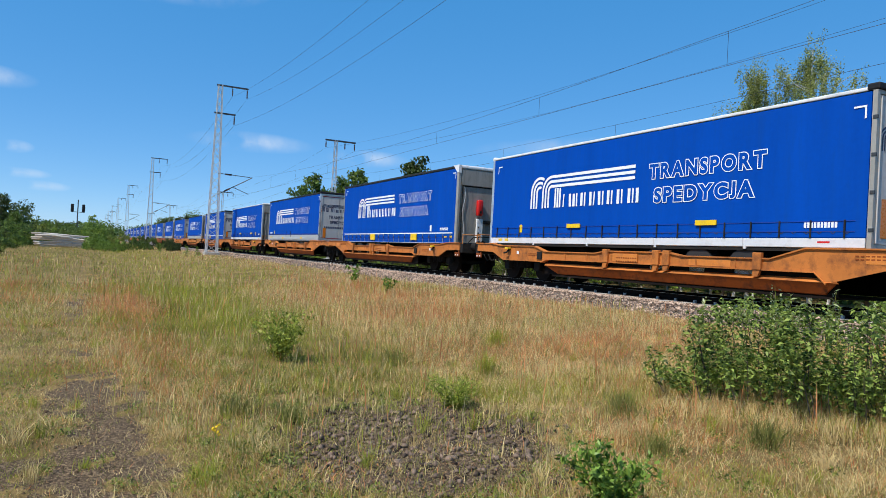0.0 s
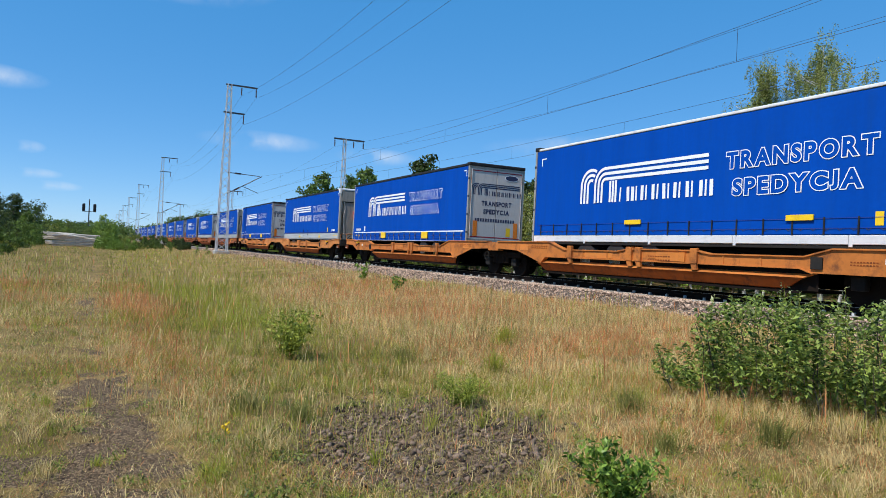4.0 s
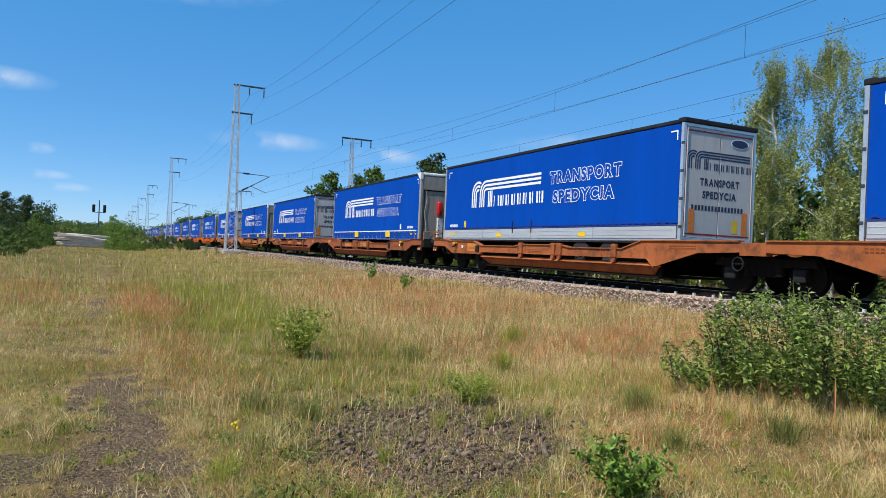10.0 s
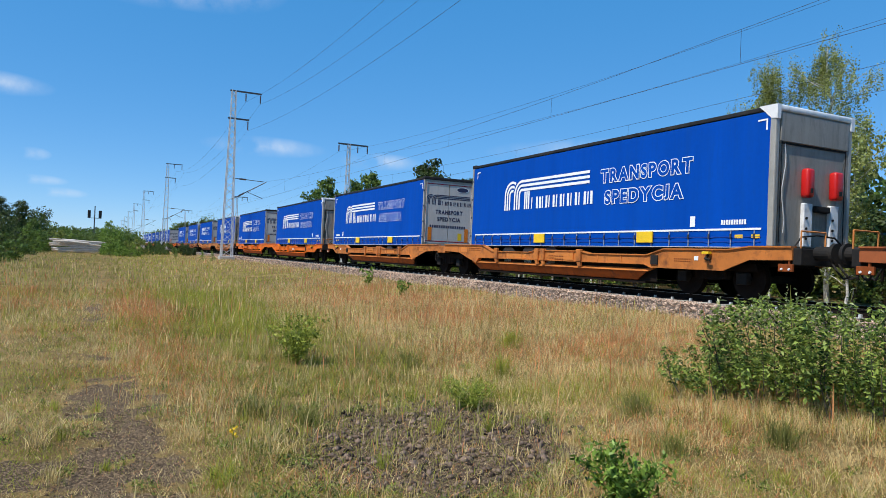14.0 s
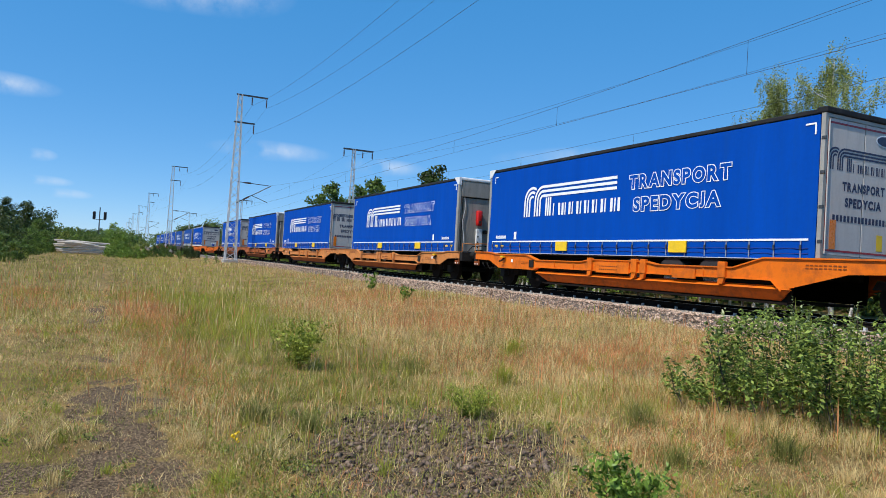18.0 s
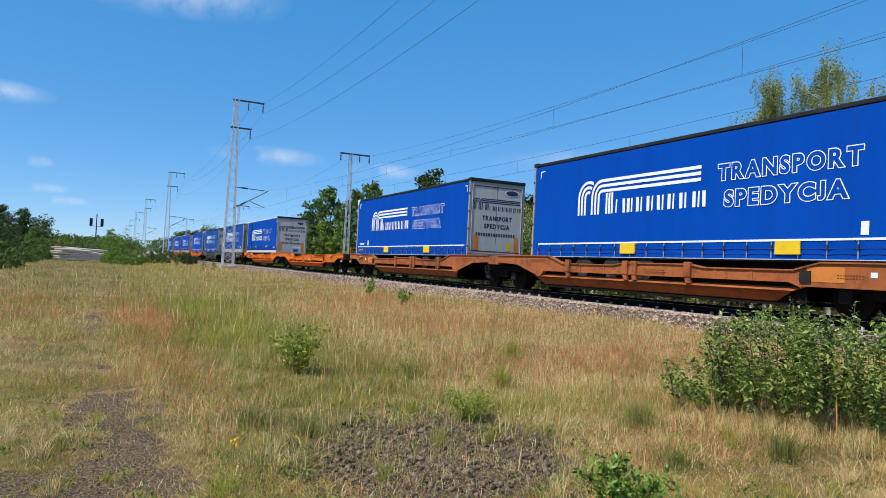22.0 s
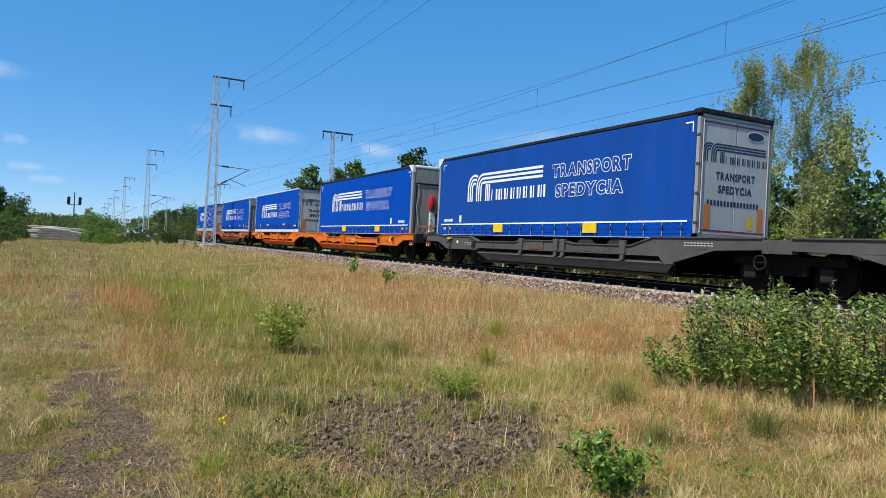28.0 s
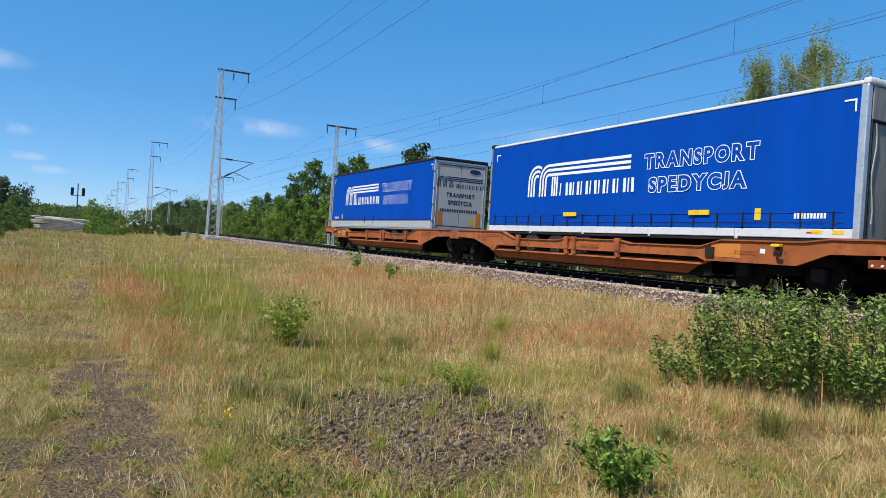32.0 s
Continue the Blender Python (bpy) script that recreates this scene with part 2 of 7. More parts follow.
M = {
    "blue": paint("blue_tarpaulin", (0.0005, 0.062, 0.38), 0.7, spec=0.06, vary=0.10, scale=0.8, dirt=(0.006, 0.06, 0.27), dirt_amount=0.4, bump=0.12, bump_scale=3.0, stretch=(1, 2.2, 0.22)),
    "faded_blue": paint("faded_blue_tarpaulin", (0.006, 0.065, 0.31), 0.65, spec=0.1, vary=0.12, scale=0.8, dirt=(0.03, 0.06, 0.16), dirt_amount=0.5, bump=0.12, bump_scale=3.0, stretch=(1, 2.2, 0.22)),
    "blue_strap": paint("blue_webbing", (0.012, 0.04, 0.26), 0.6, bump=0.1),
    "white": paint("white_print", (0.82, 0.83, 0.85), 0.5, vary=0.04, bump=0),
    "white_paint": paint("white_lacquer", (0.75, 0.75, 0.74), 0.4, vary=0.06, dirt=(0.35, 0.33, 0.3), dirt_amount=0.4),
    "navy": paint("navy_print", (0.02, 0.025, 0.07), 0.5, vary=0.05, bump=0),
    "grey_board": paint("grey_aluminium_board", (0.52, 0.54, 0.55), 0.42, 0.25, vary=0.07, dirt=(0.3, 0.29, 0.27), stretch=(1, 0.3, 3)),
    "grey_wall": paint("grey_front_wall", (0.29, 0.27, 0.235), 0.55, 0.0, spec=0.3, vary=0.16, dirt=(0.14, 0.13, 0.12), dirt_amount=0.6, stretch=(2, 1, 0.4)),
    "door_grey": paint("grey_door_panel", (0.54, 0.51, 0.475), 0.55, 0.0, spec=0.3, vary=0.06, dirt=(0.33, 0.32, 0.3), stretch=(2, 1, 0.3)),
    "post": paint("dull_corner_post", (0.36, 0.34, 0.30), 0.5, 0.2, vary=0.16, dirt=(0.25, 0.23, 0.2)),
    "silver": paint("bare_aluminium", (0.62, 0.63, 0.64), 0.35, 0.6, vary=0.1, dirt=(0.3, 0.3, 0.3)),
    "black": paint("black_rubber_edge", (0.018, 0.018, 0.02), 0.7, spec=0.2, vary=0.25, dirt=(0.07, 0.065, 0.06)),
    "chassis": paint("dark_chassis_steel", (0.02, 0.019, 0.018), 0.8, 0.0, spec=0.15, vary=0.3, dirt=(0.06, 0.045, 0.03)),
    "tyre": paint("tyre_rubber", (0.02, 0.02, 0.02), 0.8, vary=0.2),
    "yellow": paint("yellow_plate", (0.85, 0.55, 0.01), 0.45, vary=0.06, dirt=(0.4, 0.28, 0.05), dirt_amount=0.3, bump=0),
    "amber": paint("amber_reflector", (0.75, 0.2, 0.01), 0.3, vary=0.05, bump=0),
    "red": paint("red_box", (0.55, 0.012, 0.01), 0.35, vary=0.1),
    "faded_red": paint("faded_red_box", (0.52, 0.16, 0.12), 0.5, vary=0.25, dirt=(0.6, 0.5, 0.45), dirt_amount=0.5),
    "red_line": paint("red_tape", (0.35, 0.01, 0.02), 0.4, vary=0.1, bump=0),
    "orange": paint("orange_wagon_paint", (0.72, 0.152, 0.007), 0.55, spec=0.2, vary=0.12, scale=0.8, dirt=(0.2, 0.055, 0.02), dirt_amount=0.5),
    "worn_orange": paint("worn_orange_wagon_paint", (0.50, 0.165, 0.036), 0.6, spec=0.2, vary=0.2, scale=0.8, dirt=(0.13, 0.05, 0.025), dirt_amount=0.8),
    "brown": paint("rusty_brown_wagon_paint", (0.37, 0.108, 0.032), 0.65, spec=0.2, vary=0.22, scale=0.8, dirt=(0.09, 0.04, 0.025), dirt_amount=0.8),
    "rusty": paint("rusty_orange_wagon_paint", (0.31, 0.088, 0.03), 0.65, spec=0.2, vary=0.22, scale=0.8, dirt=(0.1, 0.045, 0.025), dirt_amount=0.8),
    "tan": paint("faded_tan_wagon_paint", (0.57, 0.215, 0.06), 0.6, spec=0.2, vary=0.16, scale=0.8, dirt=(0.2, 0.08, 0.035), dirt_amount=0.7),
    "dark_grey": paint("dark_grey_wagon_paint", (0.085, 0.076, 0.068), 0.6, spec=0.2, vary=0.2, scale=0.8, dirt=(0.12, 0.11, 0.1), dirt_amount=0.5),
    "panel": paint("fresh_orange_panel", (0.62, 0.2, 0.03), 0.5, vary=0.1, dirt=(0.3, 0.11, 0.03), dirt_amount=0.5),
    # wagon paints for lower faces: grime, plus the beam's shade mixed into the colour
    "low_orange": paint("grimy_shaded_red_orange_paint", (0.52, 0.088, 0.006), 0.6, spec=0.2, vary=0.2, dirt=(0.1, 0.035, 0.015), dirt_amount=0.6),
    "low_worn": paint("grimy_shaded_worn_orange_paint", (0.33, 0.075, 0.014), 0.7, spec=0.12, vary=0.25, dirt=(0.07, 0.03, 0.018), dirt_amount=0.8),
    "low_brown": paint("grimy_shaded_red_brown_paint", (0.25, 0.062, 0.016), 0.7, spec=0.12, vary=0.25, dirt=(0.06, 0.03, 0.02), dirt_amount=0.7),
    "webbing": paint("grey_webbing", (0.22, 0.26, 0.34), 0.6, vary=0.1),
    "pale_board": paint("pale_grey_board", (0.66, 0.67, 0.68), 0.45, vary=0.05, dirt=(0.4, 0.39, 0.37)),
    # rust under the wagon, taken near black to hold the shade down there
    "rust": paint("shade_dark_rust", (0.013, 0.009, 0.007), 0.85, 0.0, spec=0.1, vary=0.3, dirt=(0.02, 0.014, 0.011)),
    "rail_top": paint("worn_rail_head", (0.4, 0.39, 0.38), 0.3, 0.9, vary=0.1),
    "galv": paint("galvanised_steel", (0.55, 0.56, 0.56), 0.55, 0.15, vary=0.15, dirt=(0.28, 0.26, 0.24)),
    "dark_steel": paint("dark_arm_steel", (0.06, 0.065, 0.07), 0.5, 0.4, vary=0.2),
    "porcelain": paint("brown_porcelain", (0.07, 0.04, 0.03), 0.3, vary=0.2),
    "wire": paint("weathered_copper_wire", (0.05, 0.05, 0.055), 0.5, 0.3, bump=0),
    "concrete": paint("pale_concrete", (0.42, 0.4, 0.36), 0.85, vary=0.15, dirt=(0.2, 0.19, 0.16)),
    "bark": paint("dark_bark", (0.09, 0.07, 0.05), 0.9, vary=0.3, bump=0.6, bump_scale=12, stretch=(4, 4, 0.6)),
    "birch_bark": paint("white_birch_bark", (0.62, 0.6, 0.55), 0.7, vary=0.12, scale=2.0, dirt=(0.06, 0.05, 0.045), dirt_amount=0.9, stretch=(0.6, 0.6, 3)),
    "log": paint("weathered_grey_wood", (0.64, 0.56, 0.46), 0.85, vary=0.3, dirt=(0.14, 0.12, 0.1), dirt_amount=0.6, bump=0.5, stretch=(0.5, 4, 4)),
    "birch_leaf": leafy("birch_leaves", (0.12, 0.145, 0.03), (0.42, 0.45, 0.13), patch=0.6),
    "oak_leaf": leafy("deciduous_leaves", (0.035, 0.07, 0.011), (0.165, 0.24, 0.042), patch=0.4),
    "young_leaf": leafy("young_leaves", (0.07, 0.13, 0.014), (0.27, 0.39, 0.058), patch=0.4),
    "dark_leaf": leafy("dark_leaves", (0.016, 0.032, 0.008), (0.085, 0.12, 0.026), patch=0.4),
    "olive_leaf": leafy("olive_shrub_leaves", (0.06, 0.085, 0.012), (0.30, 0.34, 0.06), patch=1.2),
    "sun_leaf": leafy("yellow_green_leaves", (0.11, 0.15, 0.018), (0.44, 0.48, 0.075), patch=3.0, spec=0.2),
    "pale_leaf": leafy("pale_shoot_leaves", (0.16, 0.20, 0.07), (0.46, 0.50, 0.24), patch=2.0, spread=0.6),
    "bush_leaf": leafy("bramble_leaves", (0.028, 0.058, 0.011), (0.35, 0.44, 0.088), trans=0.36, patch=2.2, sheen=0.5, spec=0.25),
}


# ---- shapes ----
def box(bm, x0, x1, y0, y1, z0, z1):
    v = [bm.verts.new(p) for p in ((x0, y0, z0), (x1, y0, z0), (x1, y1, z0), (x0, y1, z0), (x0, y0, z1), (x1, y0, z1), (x1, y1, z1), (x0, y1, z1))]
    for f in ((0, 3, 2, 1), (4, 5, 6, 7), (0, 1, 5, 4), (1, 2, 6, 5), (2, 3, 7, 6), (3, 0, 4, 7)):
        bm.faces.new([v[i] for i in f])
    return v


def rbox(bm, x0, x1, y0, y1, z0, z1, r=0.02):
    """A box with bevelled edges."""
    v = box(bm, x0, x1, y0, y1, z0, z1)
    edges = {e for a in v for e in a.link_edges}
    bmesh.ops.bevel(bm, geom=list(edges), offset=r, segments=2, profile=0.5, affect="EDGES")


def tube(bm, p0, p1, r0, r1=None, seg=8, caps=True):
    p0, p1 = Vector(p0), Vector(p1)
    r1 = r0 if r1 is None else r1
    d = (p1 - p0).normalized()
    a = d.orthogonal().normalized()
    b = d.cross(a)
    ring = [[bm.verts.new(p + (a * math.cos(2 * math.pi * i / seg) + b * math.sin(2 * math.pi * i / seg)) * r) for i in range(seg)] for p, r in ((p0, r0), (p1, r1))]
    for i in range(seg):
        bm.faces.new((ring[0][i], ring[0][(i + 1) % seg], ring[1][(i + 1) % seg], ring[1][i]))
    if caps:
        bm.faces.new(ring[0][::-1])
        bm.faces.new(ring[1])


def pipe(bm, pts, r, seg=5):
    """One bent tube through points that run roughly downwards."""
    rings = [[bm.verts.new((p[0] + r * math.cos(2 * math.pi * i / seg), p[1] + r * math.sin(2 * math.pi * i / seg), p[2])) for i in range(seg)] for p in pts]
    for a, b in zip(rings, rings[1:]):
        for i in range(seg):
            bm.faces.new((a[i], a[(i + 1) % seg], b[(i + 1) % seg], b[i]))
    bm.faces.new(rings[0])
    bm.faces.new(rings[-1][::-1])


def prism(bm, outline, x0, x1):
    """An outline of (y, z) drawn out from x0 to x1."""
    a = [bm.verts.new((x0, y, z)) for y, z in outline]
    b = [bm.verts.new((x1, y, z)) for y, z in outline]
    bm.faces.new(a)
    bm.faces.new(b[::-1])
    for i in range(len(a)):
        j = (i + 1) % len(a)
        bm.faces.new((a[i], b[i], b[j], a[j]))


def prism_y(bm, outline, y0, y1):
    """An outline of (x, z) drawn out from y0 to y1."""
    a = [bm.verts.new((x, y0, z)) for x, z in outline]
    b = [bm.verts.new((x, y1, z)) for x, z in outline]
    bm.faces.new(a)
    bm.faces.new(b[::-1])
    for i in range(len(a)):
        j = (i + 1) % len(a)
        bm.faces.new((a[i], b[i], b[j], a[j]))


def to_mesh(name, bm, mat, smooth_faces=False):
    bmesh.ops.recalc_face_normals(bm, faces=bm.faces)
    me = bpy.data.meshes.new(name)
    bm.to_mesh(me)
    bm.free()
    me.materials.append(mat)
    if smooth_faces:
        me.polygons.foreach_set("use_smooth", [True] * len(me.polygons))
    return me


def part(name, bm, mat, parent, label="", smooth_faces=False):
    ob = new(name, to_mesh(name, bm, mat, smooth_faces))
    ob.parent = parent
    if label:
        tagged(ob, label)
    return ob


def thing(name, bm, mat, label, category, group="", kind="", smooth_faces=False):
    return tagged(new(name, to_mesh(name, bm, mat, smooth_faces)), label, category, group, kind)


def root(name, label, category, group=""):
    return tagged(new(name), label, category, group)


def quads_mesh(name, verts, mat, n=4):
    """A mesh of loose quads or triangles from an array (count, n, 3)."""
    count = len(verts)
    me = bpy.data.meshes.new(name)
    me.vertices.add(count * n)
    me.vertices.foreach_set("co", np.ascontiguousarray(verts, dtype=np.float32).ravel())
    me.loops.add(count * n)
    me.loops.foreach_set("vertex_index", np.arange(count * n, dtype=np.int32))
    me.polygons.add(count)
    me.polygons.foreach_set("loop_start", np.arange(0, count * n, n, dtype=np.int32))
    me.polygons.foreach_set("loop_total", np.full(count, n, dtype=np.int32))
    me.update(calc_edges=True)
    me.materials.append(mat)
    return me


def letters(text, width, height, offset=0.0, gap=0.25):
    """The built-in font's capitals as a mesh in x and y, set one by one to a width and a height from the lower left corner."""
    glyphs = []
    for ch in text:
        cu = bpy.data.curves.new("letters", "FONT")
        cu.body, cu.size, cu.resolution_u = ch, 1.0, 5
        ob = bpy.data.objects.new("letters", cu)
        flat = bpy.data.meshes.new_from_object(ob)
        xs, ys = [v.co.x for v in flat.vertices], [v.co.y for v in flat.vertices]
        x0, y0, tall = min(xs), min(ys), max(ys) - min(ys)
        if offset:
            cu.offset = offset / height * tall
            flat = bpy.data.meshes.new_from_object(ob)
        glyphs.append((flat, x0, (max(xs) - x0) / tall * height, y0, height / tall))
        bpy.data.objects.remove(ob)
    k = (width - gap * height * (len(text) - 1)) / sum(g[2] for g in glyphs)
    verts, faces, x = [], [], 0.0
    for flat, x0, wide, y0, s in glyphs:
        first = len(verts)
        verts += [(x + (v.co.x - x0) * s * k, (v.co.y - y0) * s, 0.0) for v in flat.vertices]
        faces += [[first + i for i in p.vertices] for p in flat.polygons]
        x += wide * k + gap * height
    me = bpy.data.meshes.new("letters")
    me.from_pydata(verts, [], faces)
    return me


def print_on(name, flat, m, mat, parent, label=""):
    """Letters laid on a surface by the matrix m."""
    me = flat.copy()
    me.transform(m)
    me.materials.clear()
    me.materials.append(mat)
    ob = new(name, me)
    ob.parent = parent
    if label:
        tagged(ob, label)
    return ob


def surface(o, u, v):
    """The matrix that lays x along u and y along v from o."""
    u, v = Vector(u), Vector(v)
    w = u.cross(v)
    return Matrix(((u.x, v.x, w.x, o[0]), (u.y, v.y, w.y, o[1]), (u.z, v.z, w.z, o[2]), (0, 0, 0, 1)))


def flat_strip(bm, pts, w, m):
    """A flat band of width w along 2D points, laid by m."""
    left, right = [], []
    for i, p in enumerate(pts):
        a = Vector(pts[max(0, i - 1)])
        b = Vector(pts[min(len(pts) - 1, i + 1)])
        d = (b - a).normalized()
        nrm = Vector((-d.y, d.x)) * w / 2
        left.append(bm.verts.new(m @ Vector((p[0] + nrm.x, p[1] + nrm.y, 0))))
        right.append(bm.verts.new(m @ Vector((p[0] - nrm.x, p[1] - nrm.y, 0))))
    for i in range(len(pts) - 1):
        bm.faces.new((left[i], left[i + 1], right[i + 1], right[i]))


def flat_rect(bm, x0, x1, y0, y1, m):
    bm.faces.new([bm.verts.new(m @ Vector((x, y, 0))) for x, y in ((x0, y0), (x1, y0), (x1, y1), (x0, y1))])


def emblem(bm, m, s):
    """The haulier's mark as plain shapes: two arches running out into three stripes, three bars, a row of blocks."""
    w, zc = 0.085 * s, 0.52 * s
    for r in (0.45, 0.30, 0.15):
        r *= s
        c = 0.47 * s
        arc = [(c + r * math.cos(radians(a)), zc + r * math.sin(radians(a))) for a in range(180, 55, -12)]
        flat_strip(bm, [(c - r, 0)] + arc, w, m)
        c2 = 1.10 * s
        arc = [(c2 + r * math.cos(radians(a)), zc + r * math.sin(radians(a))) for a in range(180, 85, -10)]
        flat_strip(bm, [(c2 - r, 0)] + arc + [(4.81 * s, zc + r)], w, m)
    for i in range(3):
        flat_rect(bm, (1.27 + 0.12 * i) * s, (1.35 + 0.12 * i) * s, 0, 0.60 * s, m)
    x = 1.70 * s
    for wide in (0.46, 0.12, 0.34, 0.38, 0.36, 0.34, 0.38, 0.40, 0.28):
        wide *= s * 0.93
        if wide < 0.2 * s:
            flat_rect(bm, x, x + wide, 0, 0.38 * s, m)
        else:
            lean = wide * (0.05, 0.0, 0.02)[int(wide * 100) % 3]
            flat_strip(bm, [(x + 0.03 * s, 0), (x + 0.03 * s + lean, 0.39 * s)], 0.055 * s, m)
            flat_strip(bm, [(x + wide - 0.06 * s, 0), (x + wide - 0.06 * s - lean, 0.39 * s)], 0.105 * s, m)
        x += wide + 0.055 * s


def dash_row(bm, m, width, height, count, gap=0.3):
    step = width / count
    for i in range(count):
        flat_rect(bm, i * step, i * step + step * (1 - gap), 0, height, m)


# ---- ground ----
def path_mask(x, y):
    """1 on the trodden path and its bare end by the camera."""
    t = np.clip((11.5 - y) / 4.0, 0, 1)
    mid = -0.14 + 0.38 * t * t * (3 - 2 * t) - 0.10 * np.clip((6.2 - y) / 1.5, 0, 1) + 0.05 * np.sin(y * 0.6)
    half = np.where(y < 9, 0.34 + 0.08 * np.sin(y * 2.7) + 0.05 * np.sin(y * 7.3), 0.26 + 0.05 * np.sin(y * 1.3))
    worn = 0.42 + 0.50 * np.clip((9.6 - y) / 1.6, 0, 1) + 0.36 * np.exp(-((y - 18) / 2.0) ** 2) + 0.16 * np.sin(x * 7.1 + y * 1.3) * np.sin(y * 3.7)
    end = np.clip(1.4 - np.hypot((x + 0.70) / 0.85, (y - 5.45) / 0.42), 0, 0.78)
    rag = 0.62 + 0.62 * np.sin(x * 9.0 + 2.0 * np.sin(y * 4.0)) * np.sin(y * 6.3 + 1.5 * np.sin(x * 5.0)) + 0.3 * np.sin(x * 21.0 + y * 8.0) * np.sin(y * 17.0)
    return np.clip((0.25 + 0.95 * np.clip(rag, 0, 1)) * np.maximum(np.clip(1.5 - 0.9 * np.abs(x - mid) / half, 0, 1) * worn * np.clip((70 - y) / 30, 0, 1), end), 0, 1)


def gravel_mask(x, y):
    edge = 0.16 * np.sin(5.1 * x + 1.3 * y) * np.sin(4.3 * y - 0.7 * x) + 0.08 * np.sin(11.0 * x + 2.0) * np.sin(9.0 * y)
    return np.clip(2.0 - 1.25 * np.hypot((x - 2.62 - 0.22 * (y - 5.4)) / 1.0, (y - 5.35) / 1.35) + edge, 0, 1)


def axis(stops):
    out = []
    for a, b, n in stops:
        out += [a + (b - a) * i / n for i in range(n)]
    return out + [stops[-1][1]]


def build_ground():
    xs = axis([(-2500, -200, 6), (-200, -40, 8), (-40, -12, 10), (-12, -2, 26), (-2, 6, 72), (6, 12, 20), (12, 40, 28), (40, 200, 10), (200, 2500, 6)])
    ys = axis([(-2500, -200, 6), (-200, -20, 10), (-20, 0, 16), (0, 3, 10), (3, 12, 90), (12, 24, 44), (24, 80, 56), (80, 300, 22), (300, 2500, 8)])
    bm = bmesh.new()
    grid = [[bm.verts.new((x, y, ground_z(x, y))) for y in ys] for x in xs]
    for i in range(len(xs) - 1):
        for j in range(len(ys) - 1):
            bm.faces.new((grid[i][j], grid[i + 1][j], grid[i + 1][j + 1], grid[i][j + 1]))
    flat = np.array([v.co[:2] for v in bm.verts])
    bare = np.maximum(path_mask(flat[:, 0], flat[:, 1]), 0.95 * gravel_mask(flat[:, 0], flat[:, 1]))
    mat = bpy.data.materials.new("dry_field_soil")
    n, l = nodes_of(mat)
    bsdf = n["Principled BSDF"]
    big = noise_node(n, l, 0.12, 4, 0.6)
    mid = noise_node(n, l, 0.9, 6, 0.7)
    fine = noise_node(n, l, 22.0, 5, 0.7)
    a = ramp(n, l, big.outputs[0], [(0.35, (0.17, 0.12, 0.035)), (0.5, (0.38, 0.25, 0.095)), (0.65, (0.22, 0.155, 0.05))])
    b = ramp(n, l, mid.outputs[0], [(0.40, (0.05, 0.034, 0.017)), (0.62, (0.38, 0.255, 0.105))])
    col = mix(n, l, 0.5, a.outputs[0], b.outputs[0])
    col = mix(n, l, 0.55, col, fine.outputs[0], "OVERLAY")
    att = n.new("ShaderNodeAttribute")
    att.attribute_name = "bare"
    rag = noise_node(n, l, 5.0, 8, 0.85)
    add = n.new("ShaderNodeMath")
    add.operation = "ADD"
    l.new(att.outputs["Fac"], add.inputs[0])
    l.new(rag.outputs[0], add.inputs[1])
    mask = ramp(n, l, add.outputs[0], [(0.96, (0, 0, 0)), (1.16, (1, 1, 1))])
    crumbs = noise_node(n, l, 45.0, 4, 0.7)
    soil = ramp(n, l, crumbs.outputs[0], [(0.3, (0.045, 0.029, 0.017)), (0.5, (0.135, 0.089, 0.052)), (0.64, (0.38, 0.26, 0.15))])
    col = mix(n, l, mask.outputs[0], col, soil.outputs[0])
    l.new(col, bsdf.inputs["Base Color"])
    bsdf.inputs["Roughness"].default_value = 0.95
    bsdf.inputs["Specular IOR Level"].default_value = 0.1
    bp = n.new("ShaderNodeBump")
    bp.inputs["Strength"].default_value, bp.inputs["Distance"].default_value = 1.0, 0.05
    l.new(fine.outputs[0], bp.inputs["Height"])
    l.new(bp.outputs[0], bsdf.inputs["Normal"])
    ob = thing("ground", bm, mat, "dry summer field with bare patches of soil", "ground", kind="structure", smooth_faces=True)
    ob.data.attributes.new("bare", "FLOAT", "POINT").data.foreach_set("value", bare.astype(np.float32))


build_ground()


